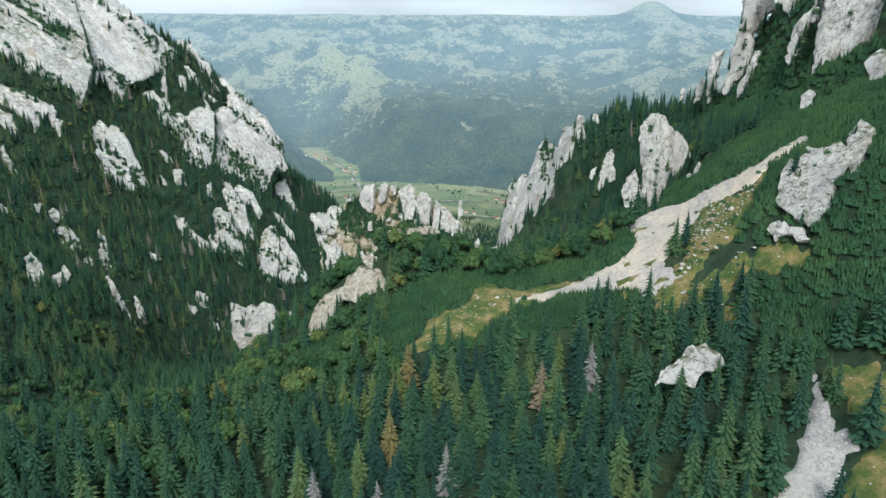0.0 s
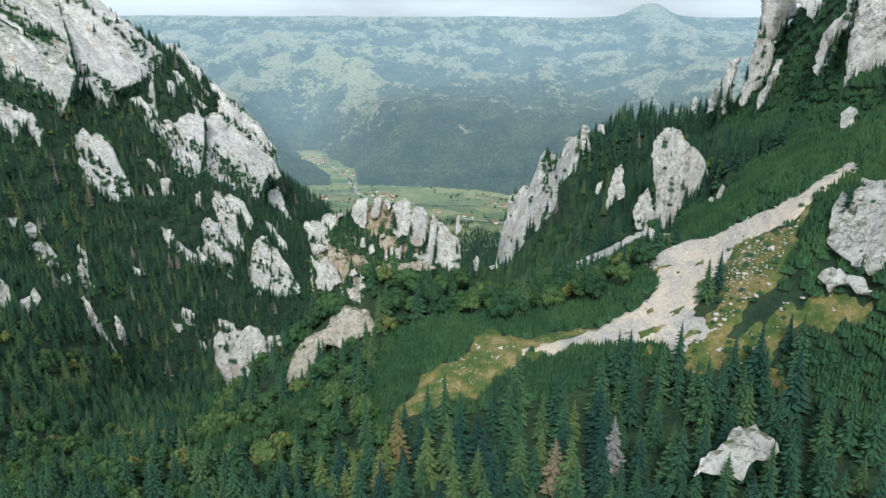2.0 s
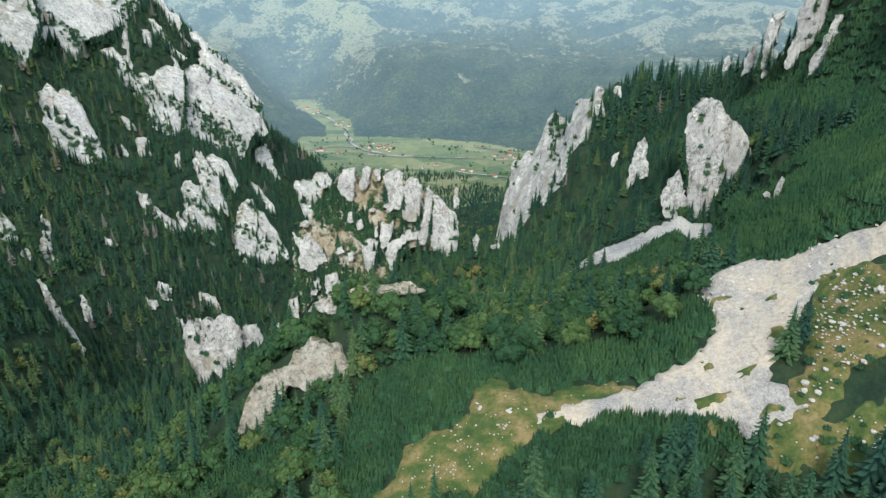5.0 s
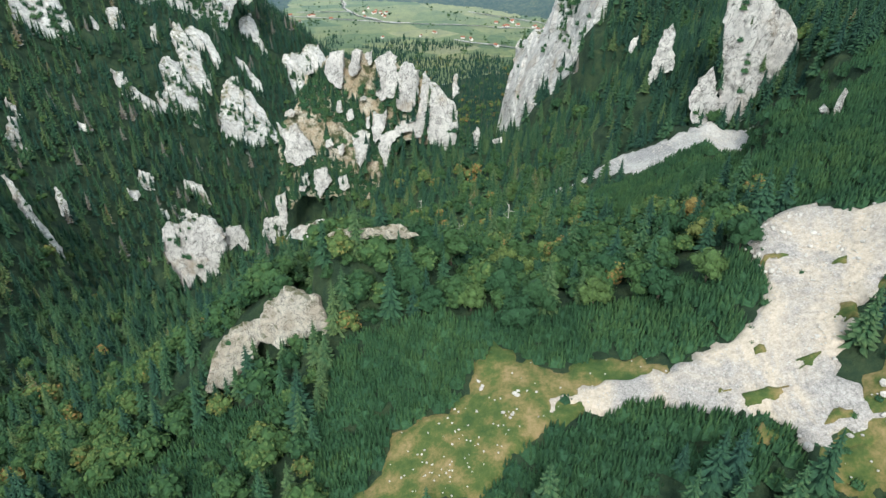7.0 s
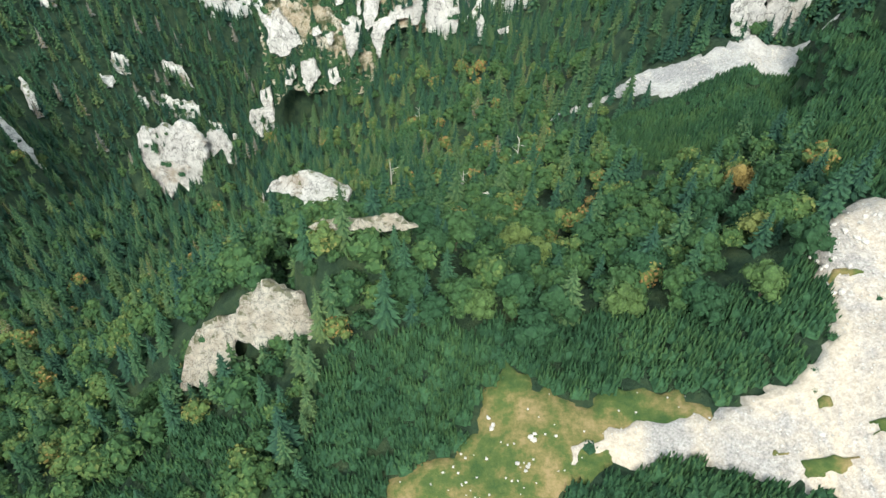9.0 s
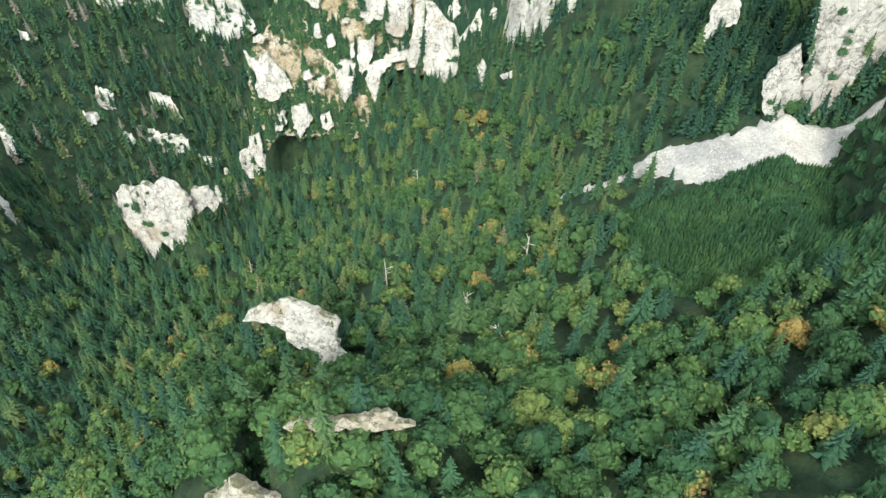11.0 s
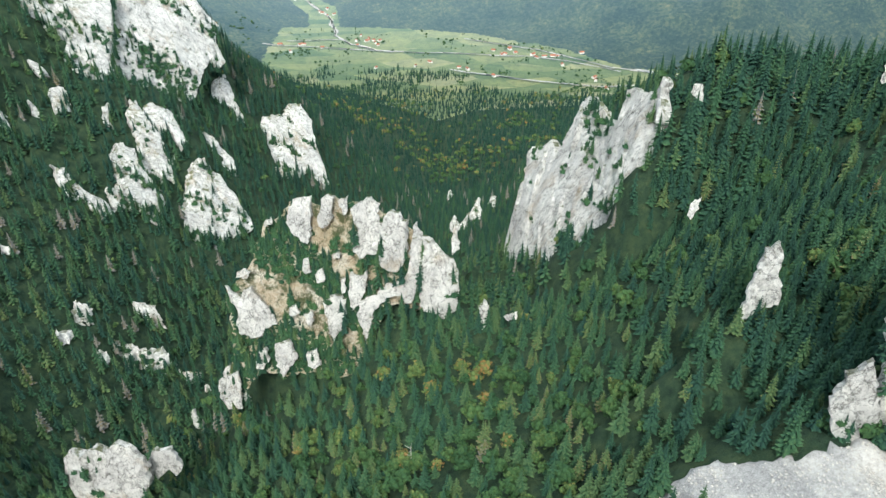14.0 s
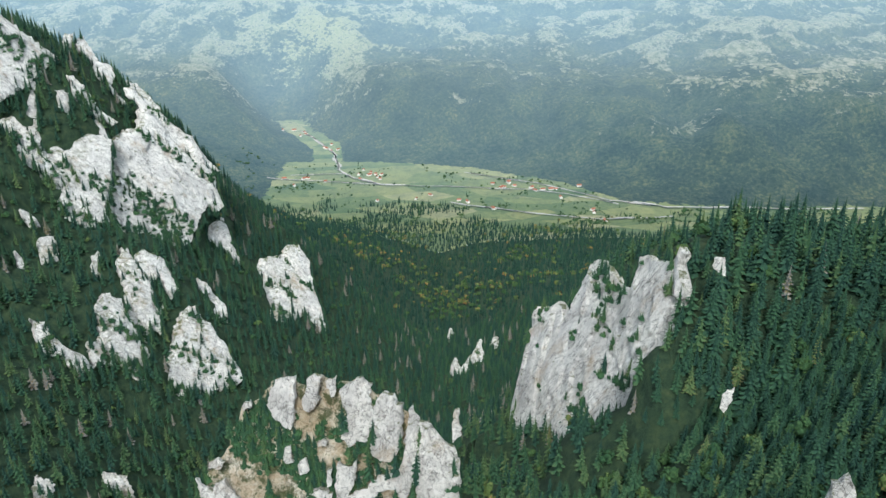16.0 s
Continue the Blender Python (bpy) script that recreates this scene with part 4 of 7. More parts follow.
rock("limestone_slab", (-288.0, 758.5, -241.9), 62, 36, 9.0, 2.2, ROCK, "slanting white limestone slab on the mountain side", "rock",
     (-4.3, 25.0), (1.1, 22.2), (1.0, 6.6), (3.4, -5.2), (7.6, -18.1), (7.0, -23.1), (-0.8, -15.9), (-3.8, -1.2), (-11.2, 9.6))
rock("limestone_outcrop", (-267.2, 773.1, -258.7), 62, 36, 9.0, 2.2, ROCK, "small pale limestone outcrop among spruces", "rock",
     (-0.2, 13.0), (7.5, 8.8), (3.1, -7.9), (-2.7, -11.1), (-7.7, -2.8))
rock("limestone_slab", (-200.0, 1050.4, -354.0), 52, 41, 9.0, 2.2, ROCK, "slanting white limestone slab on the mountain side", "rock",
     (-37.3, 1.0), (-15.0, 3.2), (11.7, 24.6), (39.0, 38.9), (42.0, 12.3), (11.9, -37.1), (-15.0, -30.5), (-37.3, -12.3))
rock("limestone_outcrop", (-250.8, 882.8, -238.3), 62, 36, 9.0, 2.2, ROCK, "small pale limestone outcrop among spruces", "rock",
     (-3.4, 21.1), (9.5, 15.7), (8.8, 0.1), (3.8, -16.6), (-6.4, -21.3), (-5.7, -6.0), (-6.6, 6.9))
rock("limestone_outcrop", (-333.9, 811.7, -192.7), 62, 36, 9.0, 2.2, ROCK, "small pale limestone outcrop among spruces", "rock",
     (0.6, 9.7), (3.9, 2.9), (-0.2, -8.0), (-4.4, -4.5))
rock("limestone_outcrop", (-329.2, 775.2, -203.5), 62, 36, 9.0, 2.2, ROCK, "small pale limestone outcrop among spruces", "rock",
     (1.1, 6.9), (4.1, 2.9), (0.1, -5.6), (-5.3, -4.1))
rock("limestone_outcrop", (-236.7, 629.2, -267.7), 40, 35, 8.0, 1.8, ROCK, "broken pale limestone outcrop on a wooded slope", "rock",
     (-3.4, 10.1), (5.5, 3.1), (2.0, -9.6), (-4.1, -3.6))
rock("limestone_outcrop", (-214.3, 666.9, -300.8), 40, 35, 8.0, 1.8, ROCK, "broken pale limestone outcrop on a wooded slope", "rock",
     (-5.3, 14.5), (7.8, 5.0), (8.5, -14.7), (-3.3, -7.4), (-7.7, 2.6))
rock("limestone_outcrop", (-204.0, 623.5, -303.8), 40, 35, 8.0, 1.8, ROCK, "broken pale limestone outcrop on a wooded slope", "rock",
     (-14.6, 22.3), (-6.2, 15.6), (1.3, 6.9), (17.2, -5.1), (13.8, -21.2), (4.3, -16.9), (-2.5, -7.7), (-13.4, 5.9))
rock("limestone_outcrop", (-237.7, 600.5, -266.6), 40, 35, 8.0, 1.8, ROCK, "broken pale limestone outcrop on a wooded slope", "rock",
     (-2.1, 7.0), (3.9, 0.3), (2.7, -4.3), (-4.5, -3.0))
rock("limestone_outcrop", (-113.8, 551.1, -266.2), 40, 35, 8.0, 1.8, ROCK, "broken pale limestone outcrop on a wooded slope", "rock",
     (-7.1, 10.7), (2.3, 9.3), (12.6, 7.5), (10.8, -8.6), (0.3, -11.0), (-8.6, -8.4), (-10.3, 0.4))
rock("limestone_outcrop", (-218.1, 603.3, -285.2), 40, 35, 8.0, 1.8, ROCK, "broken pale limestone outcrop on a wooded slope", "rock",
     (-2.4, 5.2), (3.4, 2.7), (2.5, -4.9), (-3.6, -3.0))
rock("limestone_outcrop", (-289.3, 652.1, -230.3), 40, 35, 8.0, 1.8, ROCK, "broken pale limestone outcrop on a wooded slope", "rock",
     (-1.9, 5.1), (3.7, 1.0), (1.6, -4.6), (-3.4, -1.5))
rock("limestone_outcrop", (-172.9, 624.0, -323.9), 40, 35, 8.0, 1.8, ROCK, "broken pale limestone outcrop on a wooded slope", "rock",
     (-5.6, 8.9), (3.1, 2.6), (5.0, -8.0), (-2.4, -3.6))
rock("limestone_outcrop", (-346.8, 593.5, -172.4), 70, 45, 8.0, 2.5, ROCK, "small pale limestone outcrop among spruces", "rock",
     (-4.4, 6.1), (6.9, 8.9), (7.7, -2.9), (0.2, -7.0), (-10.3, -5.1))
rock("limestone_outcrop", (-326.6, 572.9, -185.6), 70, 45, 8.0, 2.5, ROCK, "small pale limestone outcrop among spruces", "rock",
     (-5.3, 11.3), (8.5, 10.1), (10.1, 0.8), (4.4, -13.6), (-10.0, -12.9), (-7.8, 4.4))
rock("limestone_outcrop", (-257.8, 408.3, -154.5), 72, 45, 8.0, 2.5, ROCK, "small pale limestone outcrop among spruces", "rock",
     (3.0, 11.6), (8.2, 12.7), (8.0, 2.0), (3.6, -5.8), (-9.6, -13.8), (-9.7, -9.0), (-3.4, 2.3))
rock("limestone_outcrop", (-246.2, 415.2, -162.7), 71, 45, 8.0, 2.5, ROCK, "small pale limestone outcrop among spruces", "rock",
     (-2.1, 3.9), (9.7, 7.4), (9.7, 0.9), (1.3, -2.6), (-9.1, -7.3), (-9.4, -2.3))
rock("limestone_outcrop", (-316.1, 615.2, -203.3), 67, 45, 8.0, 2.5, ROCK, "small pale limestone outcrop among spruces", "rock",
     (1.8, 14.0), (3.2, 5.1), (-1.2, -12.9), (-3.8, -6.2))
rock("limestone_outcrop", (-356.6, 587.4, -161.2), 71, 45, 8.0, 2.5, ROCK, "small pale limestone outcrop among spruces", "rock",
     (-0.5, 4.5), (6.0, 2.3), (-0.9, -4.7), (-4.6, -2.1))
rock("limestone_outcrop", (-355.1, 542.7, -150.9), 73, 45, 8.0, 2.5, ROCK, "small pale limestone outcrop among spruces", "rock",
     (0.1, 10.0), (3.4, -5.6), (-3.6, -4.3))
rock("limestone_outcrop", (-304.2, 559.7, -202.3), 69, 45, 8.0, 2.5, ROCK, "small pale limestone outcrop among spruces", "rock",
     (-0.4, 5.3), (7.4, 5.3), (-1.2, -5.4), (-5.9, -5.2))
rock("limestone_outcrop", (-257.2, 539.4, -242.0), 65, 39, 8.0, 2.5, ROCK, "small pale limestone outcrop among spruces", "rock",
     (5.3, 15.1), (4.3, 3.7), (2.3, -7.3), (-7.3, -10.4), (-4.7, -1.1))
rock("limestone_outcrop", (-239.0, 625.1, -267.4), 61, 45, 8.0, 2.5, ROCK, "small pale limestone outcrop among spruces", "rock",
     (-1.0, 5.7), (6.4, 6.0), (-1.0, -8.4), (-4.3, -3.4))
rock("limestone_slab", (-233.0, 473.3, -227.9), 74, 25, 9.0, 2.5, ROCK, "long slanting limestone slab between dark spruces", "rock",
     (4.4, 45.9), (5.3, 35.8), (4.3, 16.4), (5.7, -1.0), (3.1, -20.7), (-1.1, -39.8), (-7.4, -38.2), (-6.7, -29.0), (-6.7, -9.7), (-2.6, 8.4), (1.8, 31.8))
rock("limestone_outcrop", (-301.6, 583.9, -210.5), 73, 45, 8.0, 2.5, ROCK, "small pale limestone outcrop among spruces", "rock",
     (10.5, 18.1), (13.1, 14.0), (-0.4, -3.8), (-0.3, -12.3), (-11.0, -17.3), (-8.4, -4.9), (-3.5, 6.2))
rock("limestone_outcrop", (-198.5, 624.6, -309.4), 69, 45, 8.0, 2.5, ROCK, "small pale limestone outcrop low in the gorge", "rock",
     (-15.1, 14.9), (-3.3, 15.5), (-6.6, 4.3), (4.7, 8.4), (14.9, 2.3), (11.5, -6.4), (13.0, -13.6), (5.0, -15.1), (-4.7, -13.0), (-6.8, -1.3), (-12.6, 4.1))
rock("limestone_outcrop", (-218.2, 604.3, -285.6), 72, 42, 8.0, 2.5, ROCK, "small pale limestone outcrop low in the gorge", "rock",
     (1.7, 6.1), (3.7, 0.4), (-1.8, -5.5), (-3.5, -1.1))
rock("limestone_outcrop", (-136.8, 603.2, -308.9), -18, 35, 8.0, 2.5, ROCK, "small pale limestone outcrop low in the gorge", "rock",
     (-6.9, 9.1), (-0.0, 12.4), (7.5, -3.7), (7.0, -12.4), (-0.6, -7.4), (-6.9, 2.0))
rock("limestone_outcrop", (-238.4, 604.4, -267.2), 74, 45, 8.0, 2.5, ROCK, "small pale limestone outcrop low in the gorge", "rock",
     (-0.6, 5.5), (4.8, -0.8), (0.1, -4.8), (-4.3, 0.1))
rock("limestone_outcrop", (-212.5, 665.5, -302.3), 68, 35, 8.0, 2.5, ROCK, "small pale limestone outcrop low in the gorge", "rock",
     (2.2, 12.0), (4.0, -7.1), (-2.6, -7.5), (-3.6, 2.6))
rock("limestone_outcrop", (-238.0, 629.4, -267.6), 73, 45, 8.0, 2.5, ROCK, "small pale limestone outcrop low in the gorge", "rock",
     (3.0, 9.2), (3.9, 1.6), (-3.9, -8.7), (-3.0, -2.1))
rock("limestone_outcrop", (-170.3, 626.1, -326.6), 65, 45, 8.0, 2.5, ROCK, "small pale limestone outcrop low in the gorge", "rock",
     (0.3, 5.4), (5.7, 0.7), (-1.1, -4.7), (-4.9, -1.4))
rock("limestone_outcrop", (-158.5, 614.2, -325.5), 64, 45, 8.0, 2.5, ROCK, "small pale limestone outcrop low in the gorge", "rock",
     (0.2, 4.5), (2.2, -2.9), (-2.4, -1.6))
rock("limestone_outcrop", (-152.8, 571.1, -315.7), -14, 45, 8.0, 2.5, ROCK, "small pale limestone outcrop low in the gorge", "rock",
     (-7.2, 6.8), (-3.7, 9.2), (0.5, 0.8), (8.2, -10.6), (2.2, -6.2))
rock("limestone_fang", (-131.7, 441.1, -211.7), -5, 14, 12.0, 2.0, ROCK, "jagged white rock with shrubs growing in its clefts", "rock",
     (-17.7, 12.5), (-14.2, 16.3), (-9.1, 15.1), (-1.9, 17.8), (0.5, 16.5), (3.7, 19.6), (10.3, 20.0), (13.5, 15.8), (16.7, 11.5), (17.0, 5.5), (14.9, -3.9), (11.7, -18.4), (8.3, -13.8), (3.2, -19.0), (-0.0, -14.3), (-6.2, -24.6), (-8.3, -28.1), (-10.5, -18.3), (-14.5, -10.5), (-17.6, 0.3))
rock("limestone_fang", (-110.6, 448.7, -209.3), 10, 14, 8.0, 2.0, ROCK, "small white fang of rock beside a larger one", "rock",
     (-5.6, 4.6), (-2.5, 7.2), (2.9, 8.5), (5.6, 2.9), (6.5, -1.9), (3.8, -6.2), (0.6, -2.5), (-4.4, -8.1), (-7.0, -4.5))
rock("ochre_ridge_rock", (-37.1, 242.6, -103.7), -30, 38, 7.0, 0.9, ROCK_WARM, "weathered ochre and white limestone ridge with moss", "rock",
     (-11.5, -17.1), (-12.2, -12.1), (-12.4, -7.2), (-10.8, -2.4), (-7.3, 2.3), (-3.0, 4.5), (-3.2, 7.2), (-0.4, 10.9), (1.7, 14.3), (5.1, 14.0), (9.0, 14.5), (12.3, 12.3), (15.7, 9.4), (15.3, 6.6), (11.0, 5.2), (7.2, 2.5), (5.0, -0.3), (0.5, 0.2), (-2.0, -0.0), (-1.5, -3.3), (2.0, -5.5), (0.7, -8.7), (-3.1, -8.0), (-4.6, -10.7), (-5.2, -13.7), (-8.4, -14.6))
rock("ochre_lip_rock", (-11.1, 250.7, -79.3), 0, 35, 4.0, 0.7, ROCK_WARM, "low crest of broken ochre limestone blocks", "rock",
     (-10.4, -0.5), (-7.5, 1.1), (-4.3, 1.4), (-0.6, 1.5), (2.2, 1.7), (5.9, 2.1), (10.0, -0.2), (8.1, -1.1), (5.8, -0.7), (3.0, -1.1), (-0.7, -0.6), (-3.9, -1.6), (-7.7, -1.8))
rock("arched_rock", (-27.9, 291.8, -111.3), -10, 32, 7.0, 0.9, ROCK, "arched white limestone rock hung with moss", "rock",
     (-14.4, 2.0), (-13.7, 4.6), (-9.5, 6.8), (-5.4, 8.7), (-1.3, 8.9), (2.9, 7.6), (7.0, 6.1), (7.8, 4.8), (7.2, 1.9), (8.8, -2.1), (10.3, -4.1), (11.1, -7.6), (9.1, -9.6), (4.3, -11.1), (2.8, -9.4), (0.3, -6.9), (-0.2, -3.3), (-3.0, -2.3), (-4.5, 0.4), (-8.0, 2.1), (-11.6, 2.3))
rock("limestone_boulder", (-78.0, 326.0, -175.1), -10, 45, 4.0, 1.5, ROCK_WARM, "small pale limestone knob among broad-leaved trees", "rock",
     (-3.4, -3.0), (-2.1, 4.0), (2.0, 2.6), (2.9, -0.2), (0.6, -3.4))
rock("limestone_boulder", (-81.6, 364.2, -198.2), -15, 45, 4.0, 1.5, ROCK, "small pale limestone knob among broad-leaved trees", "rock",
     (-3.4, -0.5), (0.4, 2.0), (3.1, 0.7), (-0.1, -2.2))
rock("body", (-45.3, 528.2, -175.1), -3, 22, 6.0, 2.2, CRAG, "ochre limestone crag overgrown with grass and shrubs", "rock",
     (-53.7, -3.1), (-46.7, 4.4), (-39.6, 16.2), (-34.2, 30.6), (-24.2, 35.8), (-21.6, 43.1), (-13.7, 43.8), (-6.1, 40.8), (-1.2, 44.5), (7.2, 42.4), (17.3, 43.7), (26.2, 36.6), (35.2, 31.8), (43.1, 25.7), (53.1, 17.9), (59.2, 12.9), (61.0, 5.1), (59.6, -8.8), (52.1, -12.6), (41.0, -10.1), (28.7, -8.3), (20.4, -19.6), (15.2, -33.5), (10.5, -44.6), (-1.6, -47.1), (-13.5, -43.6), (-25.8, -47.7), (-39.2, -44.2), (-49.3, -58.9), (-54.9, -51.0), (-51.9, -28.9), (-52.6, -13.6), parent=crag)
rock("pillar", (-60.6, 537.1, -141.0), -10, 18, 10.0, 1.5, ROCK, "white limestone pillar of the central crag", "rock",
     (-6.8, -2.3), (-5.2, 3.5), (-3.3, 9.7), (2.3, 11.0), (6.0, 10.7), (5.5, -2.8), (5.0, -12.5), (0.4, -10.3), (-4.0, -6.9), parent=crag)
rock("pillar", (-47.7, 537.7, -137.5), -3, 18, 10.0, 1.5, ROCK, "slender white limestone pillar of the central crag", "rock",
     (-3.8, -2.6), (-1.2, 5.8), (0.9, 8.9), (3.9, 7.8), (3.3, -1.1), (2.5, -5.3), (-1.9, -8.2), (-3.7, -5.4), parent=crag)
rock("face", (-29.0, 534.0, -144.3), 4, 18, 10.0, 1.5, ROCK, "white pinnacled limestone face of the crag", "rock",
     (-6.0, 8.4), (-4.7, 11.1), (-1.1, 11.8), (3.2, 14.7), (7.2, 11.5), (6.1, 6.5), (8.0, 0.8), (7.0, -6.3), (4.9, -13.4), (0.1, -12.6), (-2.9, -15.4), (-6.9, -11.4), (-6.0, -7.1), (-3.4, -1.5), (-5.3, 2.8), parent=crag)
rock("face", (-15.4, 531.1, -149.6), -10, 18, 10.0, 1.5, ROCK, "white pinnacled limestone face of the crag", "rock",
     (-7.3, 3.8), (-5.1, 9.6), (-3.5, 13.1), (-0.7, 15.0), (2.8, 11.6), (5.8, 9.0), (5.3, 6.2), (6.5, 2.0), (6.2, -6.6), (4.4, -12.6), (1.6, -15.8), (-2.8, -16.1), (-7.3, -13.0), (-5.9, -6.2), parent=crag)
rock("face", (-15.4, 523.1, -169.6), -3, 18, 10.0, 1.5, ROCK, "tall fluted white limestone column of the crag", "rock",
     (7.4, 17.9), (8.5, 26.5), (10.2, 30.1), (12.2, 27.1), (14.1, 25.2), (13.0, 15.2), (12.1, 3.5), (9.2, -8.5), (5.5, -10.1), (3.5, -5.6), (-3.8, -7.2), (-10.3, -15.0), (-13.0, -27.4), (-14.5, -30.5), (-17.2, -21.3), (-18.6, -16.7), (-16.9, -9.0), (-10.1, -6.5), (-3.7, -0.4), (5.0, 1.9), (7.3, 10.7), parent=crag)
rock("face", (5.7, 523.1, -166.8), 4, 18, 10.0, 1.5, ROCK, "broad smooth white limestone face of the crag", "rock",
     (-6.4, 21.1), (-3.6, 21.6), (-0.1, 16.6), (4.0, 12.1), (8.2, 8.4), (9.5, 1.6), (9.9, -5.8), (8.5, -16.3), (2.6, -21.1), (-1.1, -18.8), (-6.9, -16.4), (-9.7, -13.8), (-8.3, 1.0), (-6.8, 9.7), parent=crag)
rock("face", (-33.5, 522.9, -172.4), -10, 18, 5.0, 1.3, ROCK, "ochre-stained limestone step of the crag", "rock",
     (-3.4, 8.0), (1.6, 6.7), (4.8, 9.9), (3.7, -1.1), (0.2, -8.4), (-2.1, -11.7), (-4.8, -3.4), parent=crag)
rock("face", (-45.2, 518.3, -185.7), -3, 18, 10.0, 1.5, ROCK, "ochre-stained limestone step of the crag", "rock",
     (-5.9, 6.8), (0.1, 12.1), (5.8, 9.2), (4.9, -0.6), (2.9, -6.8), (-0.9, -13.1), (-3.0, -6.9), (-3.9, -0.7), parent=crag)
rock("face", (-87.4, 521.2, -184.1), 4, 18, 10.0, 1.5, ROCK, "white limestone step at the foot of the crag", "rock",
     (-10.4, 13.9), (-7.4, 10.8), (-3.4, 8.5), (2.3, 13.3), (5.0, 7.1), (7.5, 3.9), (11.2, -2.4), (12.7, -7.1), (7.4, -9.9), (3.1, -14.4), (-1.7, -13.2), (-5.8, -10.8), (-7.5, -6.0), (-5.0, 0.0), (-8.0, 6.3), parent=crag)
rock("face", (-70.0, 511.4, -205.9), -10, 18, 5.0, 1.3, ROCK, "white limestone step at the foot of the crag", "rock",
     (-6.2, 6.7), (1.6, 10.3), (4.5, 3.1), (6.0, 0.0), (1.2, -5.3), (-2.1, -10.5), (-5.0, -4.4), parent=crag)
rock("face", (-82.2, 511.8, -207.1), -3, 18, 5.0, 1.3, ROCK, "white limestone step at the foot of the crag", "rock",
     (-2.1, 3.5), (2.1, 6.7), (3.1, 0.4), (0.3, -5.4), (-3.3, -5.2), parent=crag)
rock("face", (-56.9, 510.4, -206.8), 4, 18, 5.0, 1.3, ROCK, "white limestone step at the foot of the crag", "rock",
     (-2.5, 4.7), (1.9, 5.4), (3.6, -2.7), (-0.4, -5.0), (-2.6, -2.3), parent=crag)
rock("face", (-89.3, 528.3, -166.5), -10, 18, 5.0, 1.3, ROCK, "small white limestone patch of the crag", "rock",
     (-4.3, -2.1), (-1.0, 2.7), (3.5, 1.6), (1.8, -2.1), parent=crag)
rock("face", (-57.9, 518.5, -186.7), -3, 18, 5.0, 1.3, ROCK, "small white limestone patch of the crag", "rock",
     (-2.2, 1.7), (0.9, 3.9), (2.1, -1.3), (-0.7, -4.4), parent=crag)
rock("face", (-75.5, 537.0, -143.1), 4, 18, 5.0, 1.3, ROCK, "small white limestone patch of the crag", "rock",
     (-1.9, 0.4), (1.7, 2.5), (1.8, -1.2), (-1.6, -1.6), parent=crag)
rock("face", (-43.3, 529.4, -157.4), -10, 18, 5.0, 1.3, ROCK, "small white limestone patch of the crag", "rock",
     (-2.3, 0.8), (1.5, 1.7), (2.1, -1.1), (-1.4, -1.4), parent=crag)
rock("face", (-96.9, 506.1, -223.2), -3, 18, 5.0, 1.3, ROCK, "small white limestone patch of the crag", "rock",
     (-4.0, 8.1), (2.3, 11.5), (2.8, -1.5), (3.0, -9.8), (-0.9, -8.3), (-3.2, -0.0), parent=crag)
rock("face", (-65.3, 520.4, -183.1), 4, 18, 5.0, 1.3, ROCK, "small white limestone patch of the crag", "rock",
     (-2.6, 0.8), (1.4, 3.6), (2.4, -1.0), (-1.3, -3.3), parent=crag)
rock("face", (13.9, 529.7, -149.1), -10, 18, 5.0, 1.3, ROCK, "small white limestone patch of the crag", "rock",
     (-1.3, -7.7), (-1.3, 3.8), (0.4, 7.9), (2.2, -3.9), parent=crag)
rock("face", (-58.1, 528.4, -162.1), -3, 18, 5.0, 1.3, ROCK, "small white limestone patch of the crag", "rock",
     (-1.7, 2.9), (1.2, 4.4), (1.7, -2.9), (-1.3, -4.4), parent=crag)
rock("face", (-40.6, 523.8, -171.1), 4, 18, 5.0, 1.3, ROCK, "small white limestone patch of the crag", "rock",
     (-0.6, 3.0), (1.3, 4.4), (0.7, -3.0), (-1.4, -4.4), parent=crag)
rock("face", (-51.6, 526.0, -167.1), -10, 18, 5.0, 1.3, ROCK, "small white limestone patch of the crag", "rock",
     (-3.1, 1.0), (1.4, 4.3), (2.8, -1.4), (-1.1, -3.9), parent=crag)
rock("face", (-38.8, 538.3, -134.7), -3, 18, 5.0, 1.3, ROCK, "small white limestone patch of the crag", "rock",
     (-2.6, 2.9), (1.6, 4.3), (1.9, -2.6), (-0.9, -4.6), parent=crag)
rock("limestone_stub", (26.9, 500.1, -171.7), 0, 10, 5.0, 0.8, ROCK, "small upright white stone in a forest clearing", "rock",
     (-2.8, 4.2), (-0.2, 7.6), (2.4, 2.7), (2.1, -6.1), (-1.5, -8.5))
rock("limestone_stub", (38.9, 499.0, -171.8), 0, 20, 3.0, 0.7, ROCK, "small upright white stone in a forest clearing", "rock",
     (-3.2, 0.5), (2.5, 2.3), (2.5, -1.2), (-1.9, -1.7))
